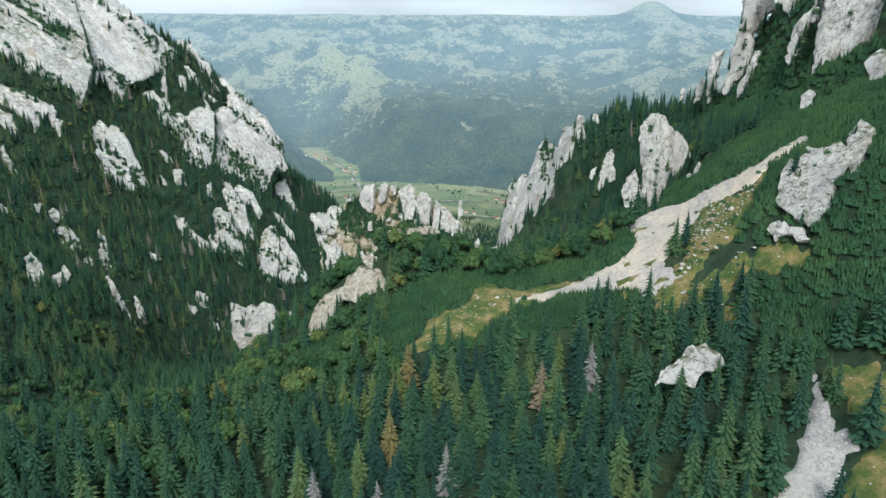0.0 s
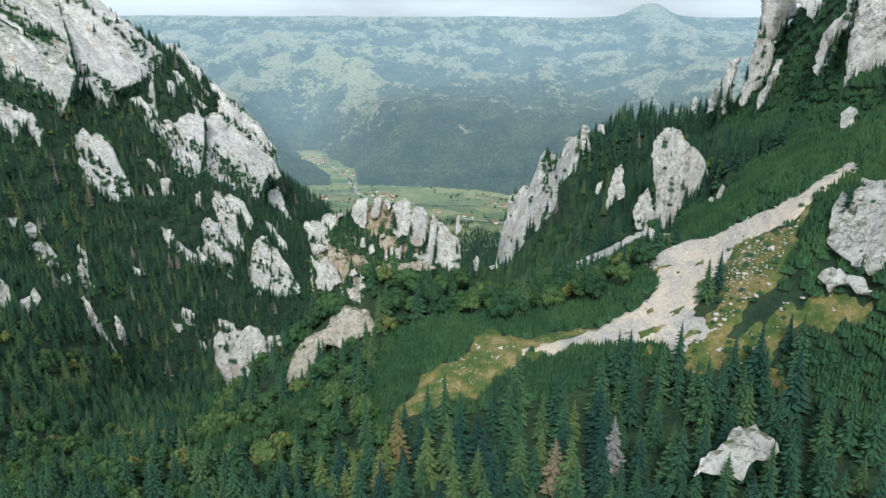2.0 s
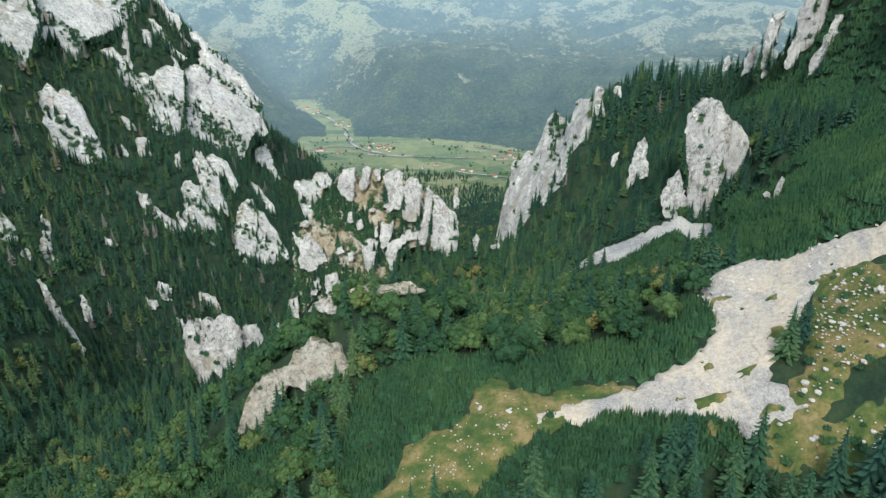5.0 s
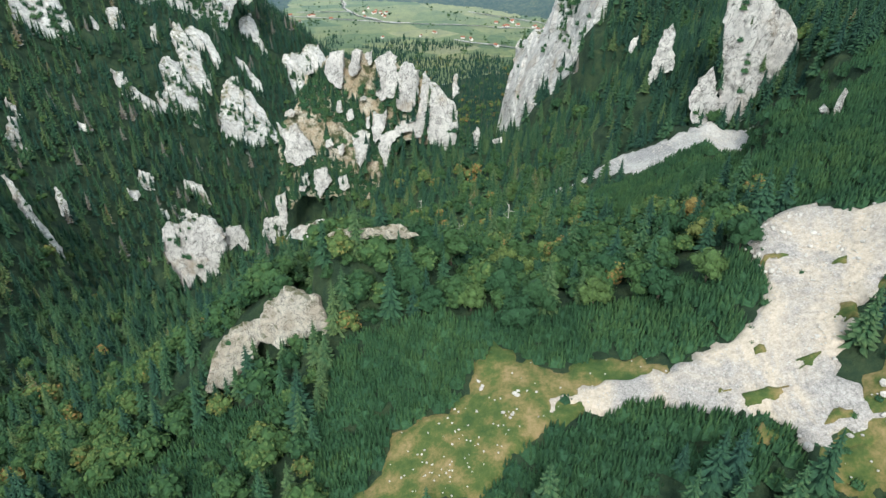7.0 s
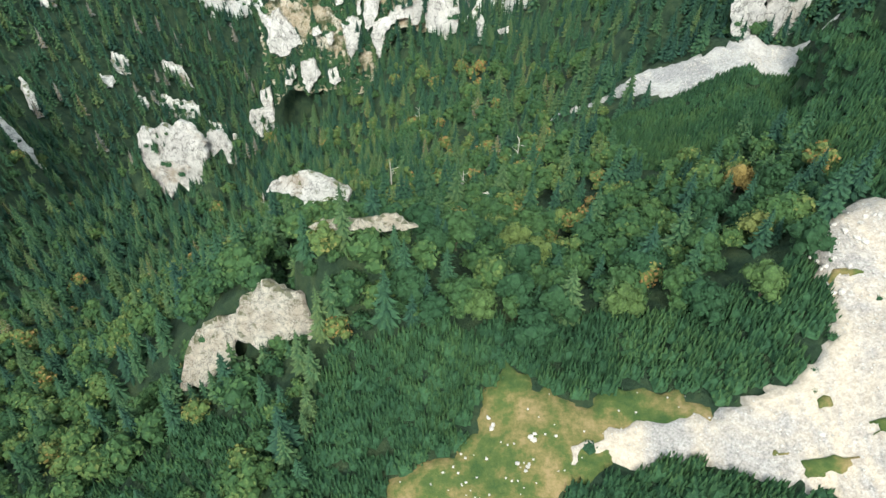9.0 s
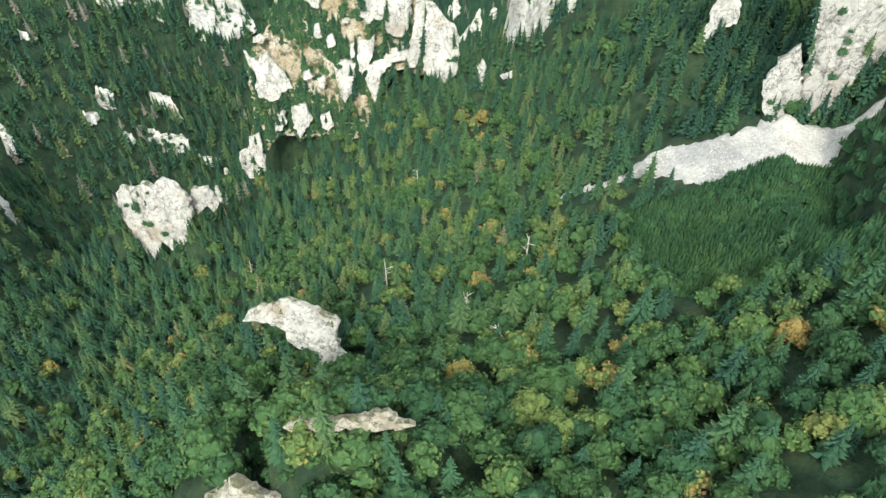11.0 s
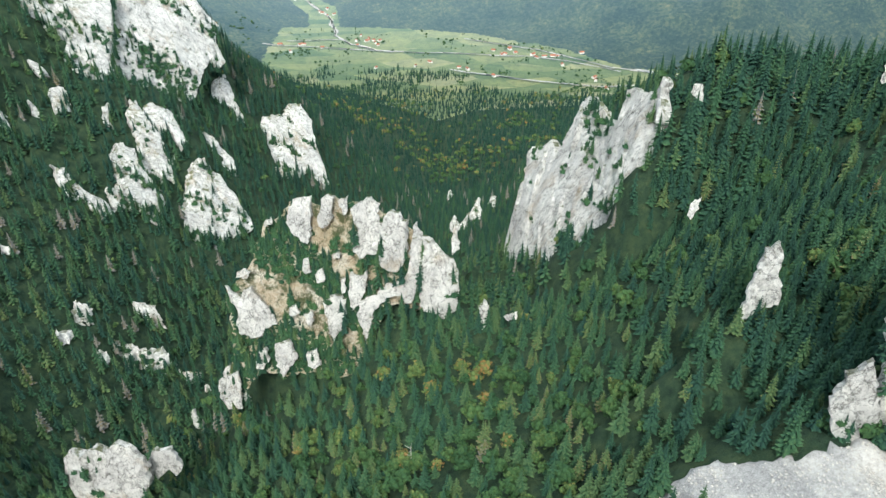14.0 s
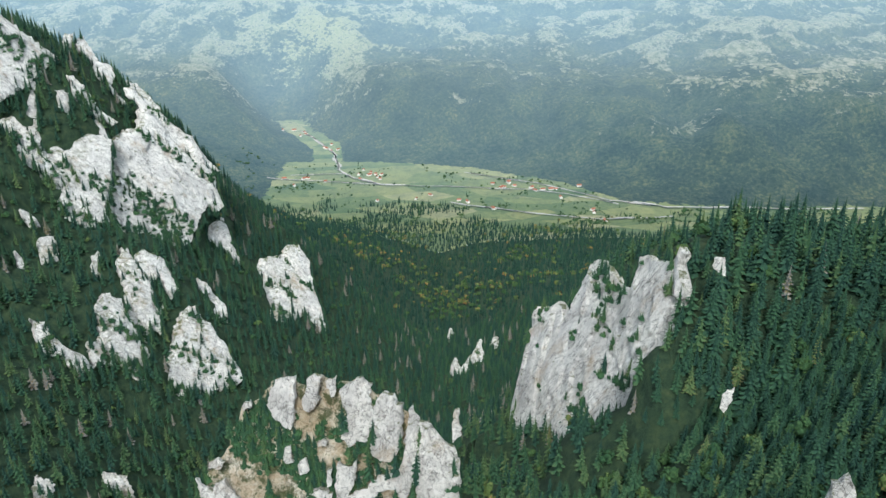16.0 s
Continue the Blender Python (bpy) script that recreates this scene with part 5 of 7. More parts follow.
rock("limestone_cliff", (87.4, 584.2, -143.3), -78, 13, 30.0, 2.0, ROCK, "tilted grey-white limestone cliff with slanting layers and mossy ledges", "rock",
     (-68.7, -98.2), (-74.9, -83.7), (-72.7, -64.6), (-71.5, -38.7), (-82.2, -23.4), (-70.9, -13.6), (-59.2, -9.2), (-53.3, -1.1), (-40.8, -8.3), (-39.5, 6.6), (-35.2, 22.3), (-33.1, 29.8), (-22.7, 36.2), (-10.7, 34.9), (2.0, 32.1), (9.6, 35.2), (7.1, 50.6), (11.0, 53.4), (19.8, 53.7), (30.0, 58.7), (34.3, 66.9), (37.9, 65.5), (35.8, 59.5), (46.2, 51.3), (44.2, 43.6), (57.1, 43.7), (59.1, 37.7), (54.6, 30.1), (49.9, 22.0), (40.3, 15.7), (38.6, 10.2), (43.7, 5.2), (50.5, 2.7), (41.0, -9.1), (49.3, -15.5), (48.9, -19.1), (33.6, -25.3), (21.3, -33.0), (8.3, -46.7), (1.0, -59.1), (-12.2, -65.8), (-32.0, -72.4), (-42.7, -85.8), (-52.9, -94.7))
rock("limestone_pinnacle", (46.3, 1090.0, -468.7), -43, 45, 12.0, 3.0, ROCK, "grey limestone pinnacles deep in the gorge", "rock",
     (-18.2, -26.6), (-20.8, -0.2), (-2.4, -9.5), (1.9, 17.5), (2.1, 37.5), (21.8, 13.3), (13.8, -10.4), (1.8, -21.4))
rock("limestone_pinnacle", (86.7, 1119.2, -462.1), -45, 45, 10.0, 3.0, ROCK, "grey limestone pinnacles deep in the gorge", "rock",
     (-9.3, -1.1), (-8.1, 15.4), (9.3, 3.4), (8.0, -17.6))
rock("limestone_pinnacle", (27.8, 1282.5, -541.6), -41, 45, 10.0, 3.0, ROCK, "grey limestone pinnacles deep in the gorge", "rock",
     (-3.8, -13.1), (-9.6, 17.6), (3.1, 11.1), (10.3, -15.6))
rock("limestone_outcrop", (117.7, 535.4, -78.3), -25, 15, 6.0, 0.7, ROCK, "small pale limestone outcrop among spruces", "rock",
     (-2.7, -1.4), (-1.8, 2.8), (1.7, 2.8), (2.8, -4.2))
rock("limestone_outcrop", (108.8, 492.9, -112.2), -25, 20, 5.0, 0.7, ROCK, "small pale limestone outcrop among spruces", "rock",
     (-2.1, -2.9), (-1.1, 2.5), (1.7, 4.9), (1.7, -0.2), (-0.2, -4.4))
rock("face", (114.3, 366.9, -77.2), -20, 9, 24.0, 1.2, ROCK, "tall smooth white limestone face", "rock",
     (-8.5, 19.9), (-4.3, 25.9), (1.7, 25.2), (5.6, 19.2), (8.2, 10.6), (8.4, -0.6), (7.8, -9.8), (7.8, -16.8), (7.5, -23.2), (0.8, -24.1), (-4.8, -25.5), (-5.6, -13.6), (-6.0, -5.5), (-8.6, 4.7), (-9.9, 13.6), parent=tower)
rock("face", (125.1, 368.3, -76.2), -8, 9, 24.0, 1.2, ROCK, "grey-streaked limestone shoulder", "rock",
     (-5.2, 18.4), (0.0, 14.8), (4.5, 10.9), (9.2, 0.9), (6.7, -6.5), (0.9, -12.5), (-2.9, -21.2), (-4.9, -14.7), (-4.0, -0.7), (-4.2, 10.6), parent=tower)
rock("limestone_tooth", (103.0, 365.6, -93.3), -20, 15, 9.0, 1.1, ROCK, "low ochre-stained limestone tooth beside a tower", "rock",
     (0.2, 12.7), (-3.4, 7.2), (-5.7, -0.1), (-3.4, -8.1), (1.3, -9.9), (2.8, -5.0), (5.3, -2.3), (2.8, 5.5))
rock("limestone_tooth", (99.8, 413.1, -92.6), -20, 18, 7.0, 1.2, ROCK, "leaning white limestone tooth in dense spruces", "rock",
     (-4.8, -10.0), (-3.7, -7.0), (-4.3, -1.5), (-2.3, 4.3), (-2.0, 9.7), (0.6, 12.7), (2.0, 13.8), (4.0, 9.7), (3.5, 5.2), (5.4, -1.7), (5.3, -4.5), (0.8, -7.2), (-1.9, -10.5), (-2.8, -12.9))
rock("limestone_fin", (173.5, 454.7, -39.1), -40, 12, 9.0, 1.8, ROCK, "steep grey limestone fin above dwarf pines", "rock",
     (-0.8, -19.2), (1.3, -15.6), (2.0, -1.9), (2.8, 6.5), (2.8, 14.8), (-2.3, 13.7), (-3.5, 7.2), (-2.4, -5.6), bank=False)
rock("limestone_fin", (182.3, 433.2, -14.5), -40, 14, 16.0, 1.8, ROCK, "tall grey limestone fin rising above dark pines", "rock",
     (-7.3, -35.7), (-3.2, -35.4), (-1.0, -27.5), (4.4, -22.1), (4.5, -12.0), (3.8, 0.5), (7.4, 9.3), (11.4, 15.4), (11.1, 31.2), (10.4, 43.3), (-7.0, 44.1), (-4.7, 22.3), (-4.9, 16.1), (-3.0, 6.7), (-4.5, -1.2), (-5.4, -9.2), (-5.3, -18.8), (-6.8, -26.9), bank=False)
rock("limestone_fin", (170.9, 398.1, -35.8), -40, 12, 8.0, 1.8, ROCK, "steep grey limestone fin above dwarf pines", "rock",
     (-3.2, -14.0), (-0.7, -8.8), (1.7, -3.6), (3.5, 6.2), (3.7, 14.9), (0.8, 12.5), (-0.2, 3.1), (-1.9, -2.9), (-3.9, -7.5), bank=False)
rock("limestone_fin", (191.6, 406.1, 6.9), -40, 12, 10.0, 1.8, ROCK, "steep grey limestone fin above dwarf pines", "rock",
     (-7.6, -0.2), (-1.4, -6.6), (3.9, -14.0), (7.3, -12.3), (5.5, -0.4), (3.2, 16.4), (-11.0, 17.0), bank=False)
rock("limestone_fin", (175.3, 351.0, -6.6), -40, 14, 12.0, 1.6, ROCK, "leaning grey limestone fin above dark pines", "rock",
     (-3.5, -19.8), (-1.1, -15.1), (-0.5, -5.8), (2.0, 0.0), (5.6, 2.5), (6.3, 10.4), (6.4, 22.5), (1.5, 22.7), (2.2, 7.9), (-0.4, 4.2), (-3.7, 0.9), (-4.7, -3.3), (-5.0, -11.0), (-5.2, -16.1), bank=False)
rock("limestone_wall", (184.0, 333.2, -9.2), -46, 16, 18.0, 1.7, ROCK, "broad grey limestone wall with warm stains above dwarf pines", "rock",
     (-7.8, -21.1), (-5.0, -19.2), (-4.6, -13.6), (0.2, -15.3), (2.8, -12.2), (6.6, -13.0), (11.8, -9.9), (21.1, -10.4), (21.1, 1.5), (20.1, 21.8), (11.4, 33.4), (-3.8, 36.6), (-12.6, 30.0), (-11.8, 15.5), (-10.4, 8.2), (-10.5, 0.9), (-9.8, -6.4), (-10.4, -11.4), (-8.5, -15.5), bank=False)
rock("limestone_fin", (174.7, 478.3, -51.6), -35, 12, 6.0, 1.6, ROCK, "steep grey limestone fin above dwarf pines", "rock",
     (-2.9, -8.2), (1.0, -6.1), (2.2, -0.6), (2.1, 8.3), (-0.4, 6.4), (-2.2, 0.2), bank=False)
rock("limestone_fin", (167.0, 491.0, -54.9), -35, 12, 6.0, 1.6, ROCK, "steep grey limestone fin above dwarf pines", "rock",
     (-0.6, -5.2), (2.5, -1.7), (-0.1, 4.8), (-1.8, 2.1), bank=False)
rock("limestone_outcrop", (152.8, 247.8, -19.5), -72, 45, 6.0, 2.0, ROCK, "grey limestone outcrop on a grassy slope", "rock",
     (-7.6, 0.9), (-8.3, 6.2), (-3.9, 7.9), (4.0, 3.2), (11.1, -6.2), (5.3, -6.9), (-0.6, -5.1))
rock("face", (101.8, 195.8, -48.7), -67, 45, 8.0, 1.0, ROCK, "grey limestone face with warm stains", "rock",
     (-2.7, -4.0), (-1.1, -6.8), (4.5, -8.1), (8.8, -9.9), (12.3, -9.1), (6.7, -2.2), (0.4, 6.7), (-4.4, 12.1), (-4.6, 7.6), (-7.7, 9.1), (-7.4, 4.7), (-4.7, -0.2), parent=bluff)
rock("face", (108.8, 192.7, -44.4), -69, 42, 8.0, 1.0, ROCK, "broad grey limestone face", "rock",
     (-9.5, 3.1), (-12.2, 7.9), (-7.7, 7.4), (-5.1, 9.0), (-3.1, 11.5), (0.8, 9.3), (3.7, 4.7), (3.4, 2.2), (5.2, -2.9), (7.3, -6.3), (7.2, -10.6), (8.0, -14.6), (5.3, -15.5), (-3.2, -5.3), parent=bluff)
rock("face", (118.1, 195.2, -37.3), -71, 45, 8.0, 1.0, ROCK, "grey limestone head of the bluff", "rock",
     (-5.4, 2.0), (-6.7, 6.5), (-6.0, 9.3), (-0.6, 7.7), (1.4, 3.4), (2.3, -0.6), (5.9, -7.1), (7.4, -10.8), (3.7, -8.3), (-2.0, -2.3), parent=bluff)
rock("limestone_outcrop", (96.5, 184.5, -58.8), -61, 36, 5.0, 1.2, ROCK, "broken white limestone blocks below a bluff", "rock",
     (-5.7, -0.7), (-4.7, 2.4), (-2.0, 2.2), (-0.0, 1.9), (3.4, 2.0), (6.5, -0.7), (4.7, -2.1), (1.3, -0.5), (-1.0, -1.1), (-2.4, -3.4))
rock("limestone_outcrop", (138.4, 267.2, -32.4), -67, 45, 5.0, 1.5, ROCK, "small grey limestone outcrop among dwarf pines", "rock",
     (-0.0, -4.1), (-2.7, 1.3), (-2.4, 4.2), (0.3, 4.0), (2.0, -0.9), (2.8, -4.4))
rock("limestone_hump", (59.3, 149.6, -82.9), -20, 38, 5.0, 0.9, ROCK, "low mossy white limestone hump in the forest", "rock",
     (-7.2, -5.5), (-6.4, -2.4), (-4.3, 0.4), (-2.2, 2.0), (0.3, 6.0), (3.6, 7.0), (7.0, 4.9), (8.1, 2.7), (6.2, 1.2), (3.0, -0.6), (1.7, -4.4), (-0.7, -3.1), (-3.4, -4.2), (-5.6, -4.0))
rock("limestone_outcrop", (108.0, 297.4, -68.5), -71, 39, 4.0, 1.5, ROCK, "small grey limestone outcrop among dwarf pines", "rock",
     (0.3, -1.5), (-1.4, 1.5), (-0.0, 1.1), (1.1, -1.1))
rock("limestone_outcrop", (108.8, 292.7, -65.6), -71, 43, 4.0, 1.5, ROCK, "small grey limestone outcrop among dwarf pines", "rock",
     (0.4, -2.6), (-1.2, 0.5), (-1.8, 4.1), (0.8, 0.5), (1.8, -2.5))
for place, n, u, v, poly, depth in OUTCROPS:
    carve(place, n, u, v, poly, False)
drape("meadow", GRASS, 1.5, 0.80, "small alpine meadow of tawny and green grass", "meadow",
      (14.7, 229.1), (21.2, 222.9), (27.2, 220.0), (33.9, 222.7), (42.2, 221.1), (46.4, 216.5), (47.3, 210.5), (36.1, 213.1), (27.5, 205.9), (22.9, 203.8), (16.7, 198.9), (12.1, 193.3), (9.3, 191.7), (3.9, 194.8), (-1.7, 192.5), (-5.1, 191.5), (-10.1, 193.6), (-13.2, 193.3), (-11.8, 198.3), (-7.6, 201.3), (-6.3, 208.7), (1.2, 211.5), (7.4, 214.7), (9.9, 221.2))
drape("grass_slope", GRASS, 1.6, 0.80, "stony grass slope beside the scree", "grass slope",
      (87.6, 228.1), (94.2, 221.0), (98.1, 215.2), (104.8, 221.7), (106.0, 218.8), (97.8, 209.5), (92.7, 202.3), (89.0, 196.3), (83.7, 196.4), (80.9, 195.2), (74.9, 191.8), (69.3, 189.4), (62.3, 191.2), (76.1, 205.3), (82.4, 221.9))
drape("grass_clearing", GRASS, 1.6, 0.80, "grassy clearing with scattered pale stones", "clearing",
      (61.0, 193.2), (70.3, 192.9), (78.8, 189.8), (87.3, 190.5), (98.0, 185.6), (100.6, 179.7), (98.3, 174.2), (88.1, 183.3), (81.0, 182.2), (82.2, 169.3), (77.9, 169.3), (76.0, 178.3), (70.9, 183.4), (63.1, 185.2))
drape("grass_clearing", GRASS, 1.6, 0.80, "grassy bank beside a grey scree gully", "clearing",
      (91.6, 151.5), (96.2, 146.6), (101.9, 141.8), (106.4, 135.1), (90.7, 106.0), (77.2, 111.1), (83.7, 120.0), (90.2, 125.6), (90.2, 133.8), (90.2, 141.3))
drape("scree", SCREE, 1.4, 1.15, "fan of pale sandy limestone scree with a trodden track", "scree",
      (20.2, 206.2), (22.8, 209.5), (25.8, 212.3), (29.9, 215.6), (37.1, 216.2), (42.5, 215.0), (47.1, 214.8), (50.9, 216.3), (56.5, 216.4), (59.3, 218.4), (62.4, 219.8), (63.5, 223.7), (67.1, 229.3), (66.0, 235.5), (66.4, 240.5), (71.0, 245.2), (79.5, 253.0), (82.5, 250.0), (84.0, 240.2), (87.9, 236.7), (94.8, 233.7), (99.0, 230.0), (103.5, 227.5), (109.5, 227.8), (117.0, 231.6), (122.0, 230.5), (119.0, 222.0), (112.7, 220.6), (105.0, 217.9), (98.3, 216.2), (93.2, 221.0), (88.3, 222.4), (83.9, 220.0), (79.3, 216.0), (75.2, 211.0), (71.8, 206.7), (70.0, 202.6), (70.5, 198.8), (72.7, 195.4), (72.8, 192.4), (69.3, 192.0), (66.1, 193.0), (64.0, 190.9), (61.2, 191.4), (60.0, 195.3), (57.6, 198.6), (53.3, 201.0), (48.1, 203.0), (43.8, 205.0), (40.1, 207.6), (34.3, 207.2), (31.9, 206.6), (28.9, 208.7), (27.2, 209.2), (24.0, 206.8))
drape("scree_gully", SCREE_GREY, 1.3, 1.15, "gully of loose grey limestone scree", "scree",
      (90.4, 150.5), (91.2, 149.3), (90.0, 143.4), (87.6, 134.8), (87.2, 131.7), (89.2, 131.1), (89.8, 126.9), (89.0, 123.8), (86.2, 124.2), (82.4, 119.6), (77.7, 114.3), (70.5, 107.6), (61.0, 111.2), (65.4, 119.3), (71.9, 124.4), (76.3, 128.2), (79.6, 133.5), (82.7, 137.0), (86.3, 142.5))
drape("scree_slope", SCREE_GREY, 1.4, 1.15, "white scree slope below a limestone tower", "scree",
      (43.5, 375.5), (46.8, 373.8), (56.8, 367.6), (63.3, 368.0), (67.0, 370.1), (72.4, 372.8), (78.4, 371.4), (85.1, 368.4), (94.7, 362.4), (98.4, 364.1), (101.8, 363.0), (107.0, 362.6), (112.7, 360.6), (118.5, 356.2), (124.6, 353.9), (123.1, 347.8), (114.9, 344.8), (108.5, 340.7), (102.9, 341.6), (97.4, 343.1), (93.9, 343.9), (85.0, 344.4), (77.9, 348.0), (75.6, 352.5), (68.3, 362.0), (62.3, 363.2), (56.1, 364.2), (46.1, 371.4))

lay_ground()

# ---- trees ----
rng = np.random.default_rng(4)


def spruce_shape(rng, layers, boughs, slim=0.21, core=6):
    """A spruce one metre high: whorls of single drooping boughs, roofed along the middle, round a thin core, z up."""
    v, f, tip_shade = [], [], []

    def add(p, light):
        v.append(p)
        tip_shade.append(light)
        return len(v) - 1
    # tint offsets paint shade at core and bough roots, lighter new growth at tips
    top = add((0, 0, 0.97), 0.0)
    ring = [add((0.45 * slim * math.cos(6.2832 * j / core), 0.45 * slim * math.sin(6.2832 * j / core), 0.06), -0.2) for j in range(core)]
    f += [(top, ring[j], ring[(j + 1) % core]) for j in range(core)]
    n = layers * boughs
    for k in range(n):
        u = ((k + rng.uniform(0, 1)) / n) ** 1.12
        z = 0.09 + 0.87 * u
        a = 2.39996 * k + rng.uniform(-0.4, 0.4)
        q = slim * ((1 - u) ** 0.85 + 0.04) * rng.uniform(0.72, 1.2)
        c, s = math.cos(a), math.sin(a)
        wide = q * rng.uniform(0.15, 0.26) * (9 / boughs) ** 0.8 + 0.003
        droop = q * rng.uniform(0.10, 0.55) * (1 - 0.5 * u)
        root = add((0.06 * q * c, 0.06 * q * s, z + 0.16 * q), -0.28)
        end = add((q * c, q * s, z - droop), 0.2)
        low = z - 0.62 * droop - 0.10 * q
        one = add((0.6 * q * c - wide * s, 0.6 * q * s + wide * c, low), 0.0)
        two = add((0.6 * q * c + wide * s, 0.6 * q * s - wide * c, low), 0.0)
        f += [(root, end, one), (root, two, end)]
    tail = len(v)
    v += [(0.004, 0, 0.93), (-0.004, 0.003, 0.93), (-0.002, -0.004, 0.93), (0, 0, 1.0)]
    tip_shade += [0.1] * 4
    f += [(tail, tail + 1, tail + 3), (tail + 1, tail + 2, tail + 3), (tail + 2, tail, tail + 3)]
    return np.array(v), np.array(f), np.array(tip_shade)


def broad_shape(rng, tufts, lobes=9, flat=1.0, size=0.055):
    """A broad-leaved crown one metre high: a dome of rounded lobes, each clothed in leafy sprays, dense within."""
    v, f, tip_shade = [], [], []
    cent = [(0, 0, 0.5, 0.30)]
    for k in range(lobes):
        a, q = 2.399 * k + rng.uniform(-0.4, 0.4), 0.30 * math.sqrt((k + 0.5) / lobes)
        cent.append((q * math.cos(a), q * math.sin(a), 0.76 - 1.9 * q * q * 2 + rng.uniform(-0.08, 0.06), rng.uniform(0.13, 0.21)))
    # inner lobes tinted darker, shade within the crown put into colour
    for cx, cy, cz, r in cent:
        at = len(v)
        for ring, (h, w) in enumerate(((0.95, 0.3), (0.35, 0.93), (-0.45, 0.85))):
            for j in range(5):
                a = 1.2566 * j + 0.6 * ring + cx * 9
                k = 0.86 * r * rng.uniform(0.85, 1.1)
                v.append((cx + k * w * math.cos(a), cy + k * w * math.sin(a), (cz + k * h) * flat))
                tip_shade.append(-0.14)
        f += [(at, at + 1, at + 2), (at, at + 2, at + 3), (at, at + 3, at + 4)]
        for ring in (0, 5):
            for j in range(5):
                p, q, o = at + ring + j, at + ring + (j + 1) % 5, at + ring + 5 + j
                f += [(p, o, q), (q, o, at + ring + 5 + (j + 1) % 5)]
    for k in range(tufts):
        cx, cy, cz, r = cent[rng.integers(0, len(cent))]
        d = rng.normal(size=3)
        d[2] = abs(d[2]) * 1.1 - 0.3
        d /= np.linalg.norm(d)
        p = np.array((cx, cy, cz)) + d * r * rng.uniform(0.85, 1.18)
        d = d + 0.3 * rng.normal(size=3)
        d /= np.linalg.norm(d)
        p[2] *= flat
        s = size * rng.uniform(0.65, 1.4)
        a = np.cross(d, rng.normal(size=3))
        a /= np.linalg.norm(a)
        b2 = np.cross(d, a)
        at = len(v)
        v += [p + s * 1.15 * a, p + s * 0.8 * b2 + d * s * 0.35, p - s * 1.15 * a, p - s * 0.8 * b2 + d * s * 0.2]
        tip_shade += [rng.uniform(-0.08, 0.16)] * 4
        f += [(at, at + 1, at + 2), (at, at + 2, at + 3)]
    return np.array(v), np.array(f), np.array(tip_shade)


def sow(rng, x0, x1, y0, y1, gap, keep):
    """Places on a jittered grid where keep(x, y) holds."""
    xs, ys = np.meshgrid(np.arange(x0, x1, gap), np.arange(y0, y1, gap))
    x = (xs + rng.uniform(-0.48, 0.48, xs.shape) * gap).ravel()
    y = (ys + rng.uniform(-0.48, 0.48, ys.shape) * gap).ravel()
    k = keep(x, y)
    return x[k], y[k]


def grow(name, shapes, x, y, height, width, tint, mat, rng, label, category, sink=0.3, on=None):
    """One wood of many trees, each of its own size, turn and tint."""
    z = (land(x, y) if on is None else on) - sink
    pick = rng.integers(0, len(shapes), len(x))
    turn = rng.uniform(0, 6.2832, len(x))
    vs, fs, ts, at = [], [], [], 0
    for s, (sv, sf, *light) in enumerate(shapes):
        k = np.where(pick == s)[0]
        if not len(k):
            continue
        c, sn = np.cos(turn[k])[:, None], np.sin(turn[k])[:, None]
        w, h = width[k][:, None], height[k][:, None]
        px = (sv[None, :, 0] * c - sv[None, :, 1] * sn) * w + x[k][:, None]
        py = (sv[None, :, 0] * sn + sv[None, :, 1] * c) * w + y[k][:, None]
        pz = sv[None, :, 2] * h + z[k][:, None]
        vs.append(np.stack([px, py, pz], -1).reshape(-1, 3))
        fs.append((sf[None] + at + (np.arange(len(k)) * len(sv))[:, None, None]).reshape(-1, 3))
        # crown shapes add their painted inner shade to the tint
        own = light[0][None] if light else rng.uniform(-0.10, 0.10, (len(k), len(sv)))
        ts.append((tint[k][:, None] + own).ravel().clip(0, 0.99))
        at += len(k) * len(sv)
    if not vs:
        return None
    ob = mesh_of(name, np.concatenate(vs), np.concatenate(fs), mat)
    a = ob.data.attributes.new("tint", "FLOAT", "POINT")
    a.data.foreach_set("value", np.concatenate(ts).astype(np.float32))
    return tagged(ob, label, category, kind="stuff")


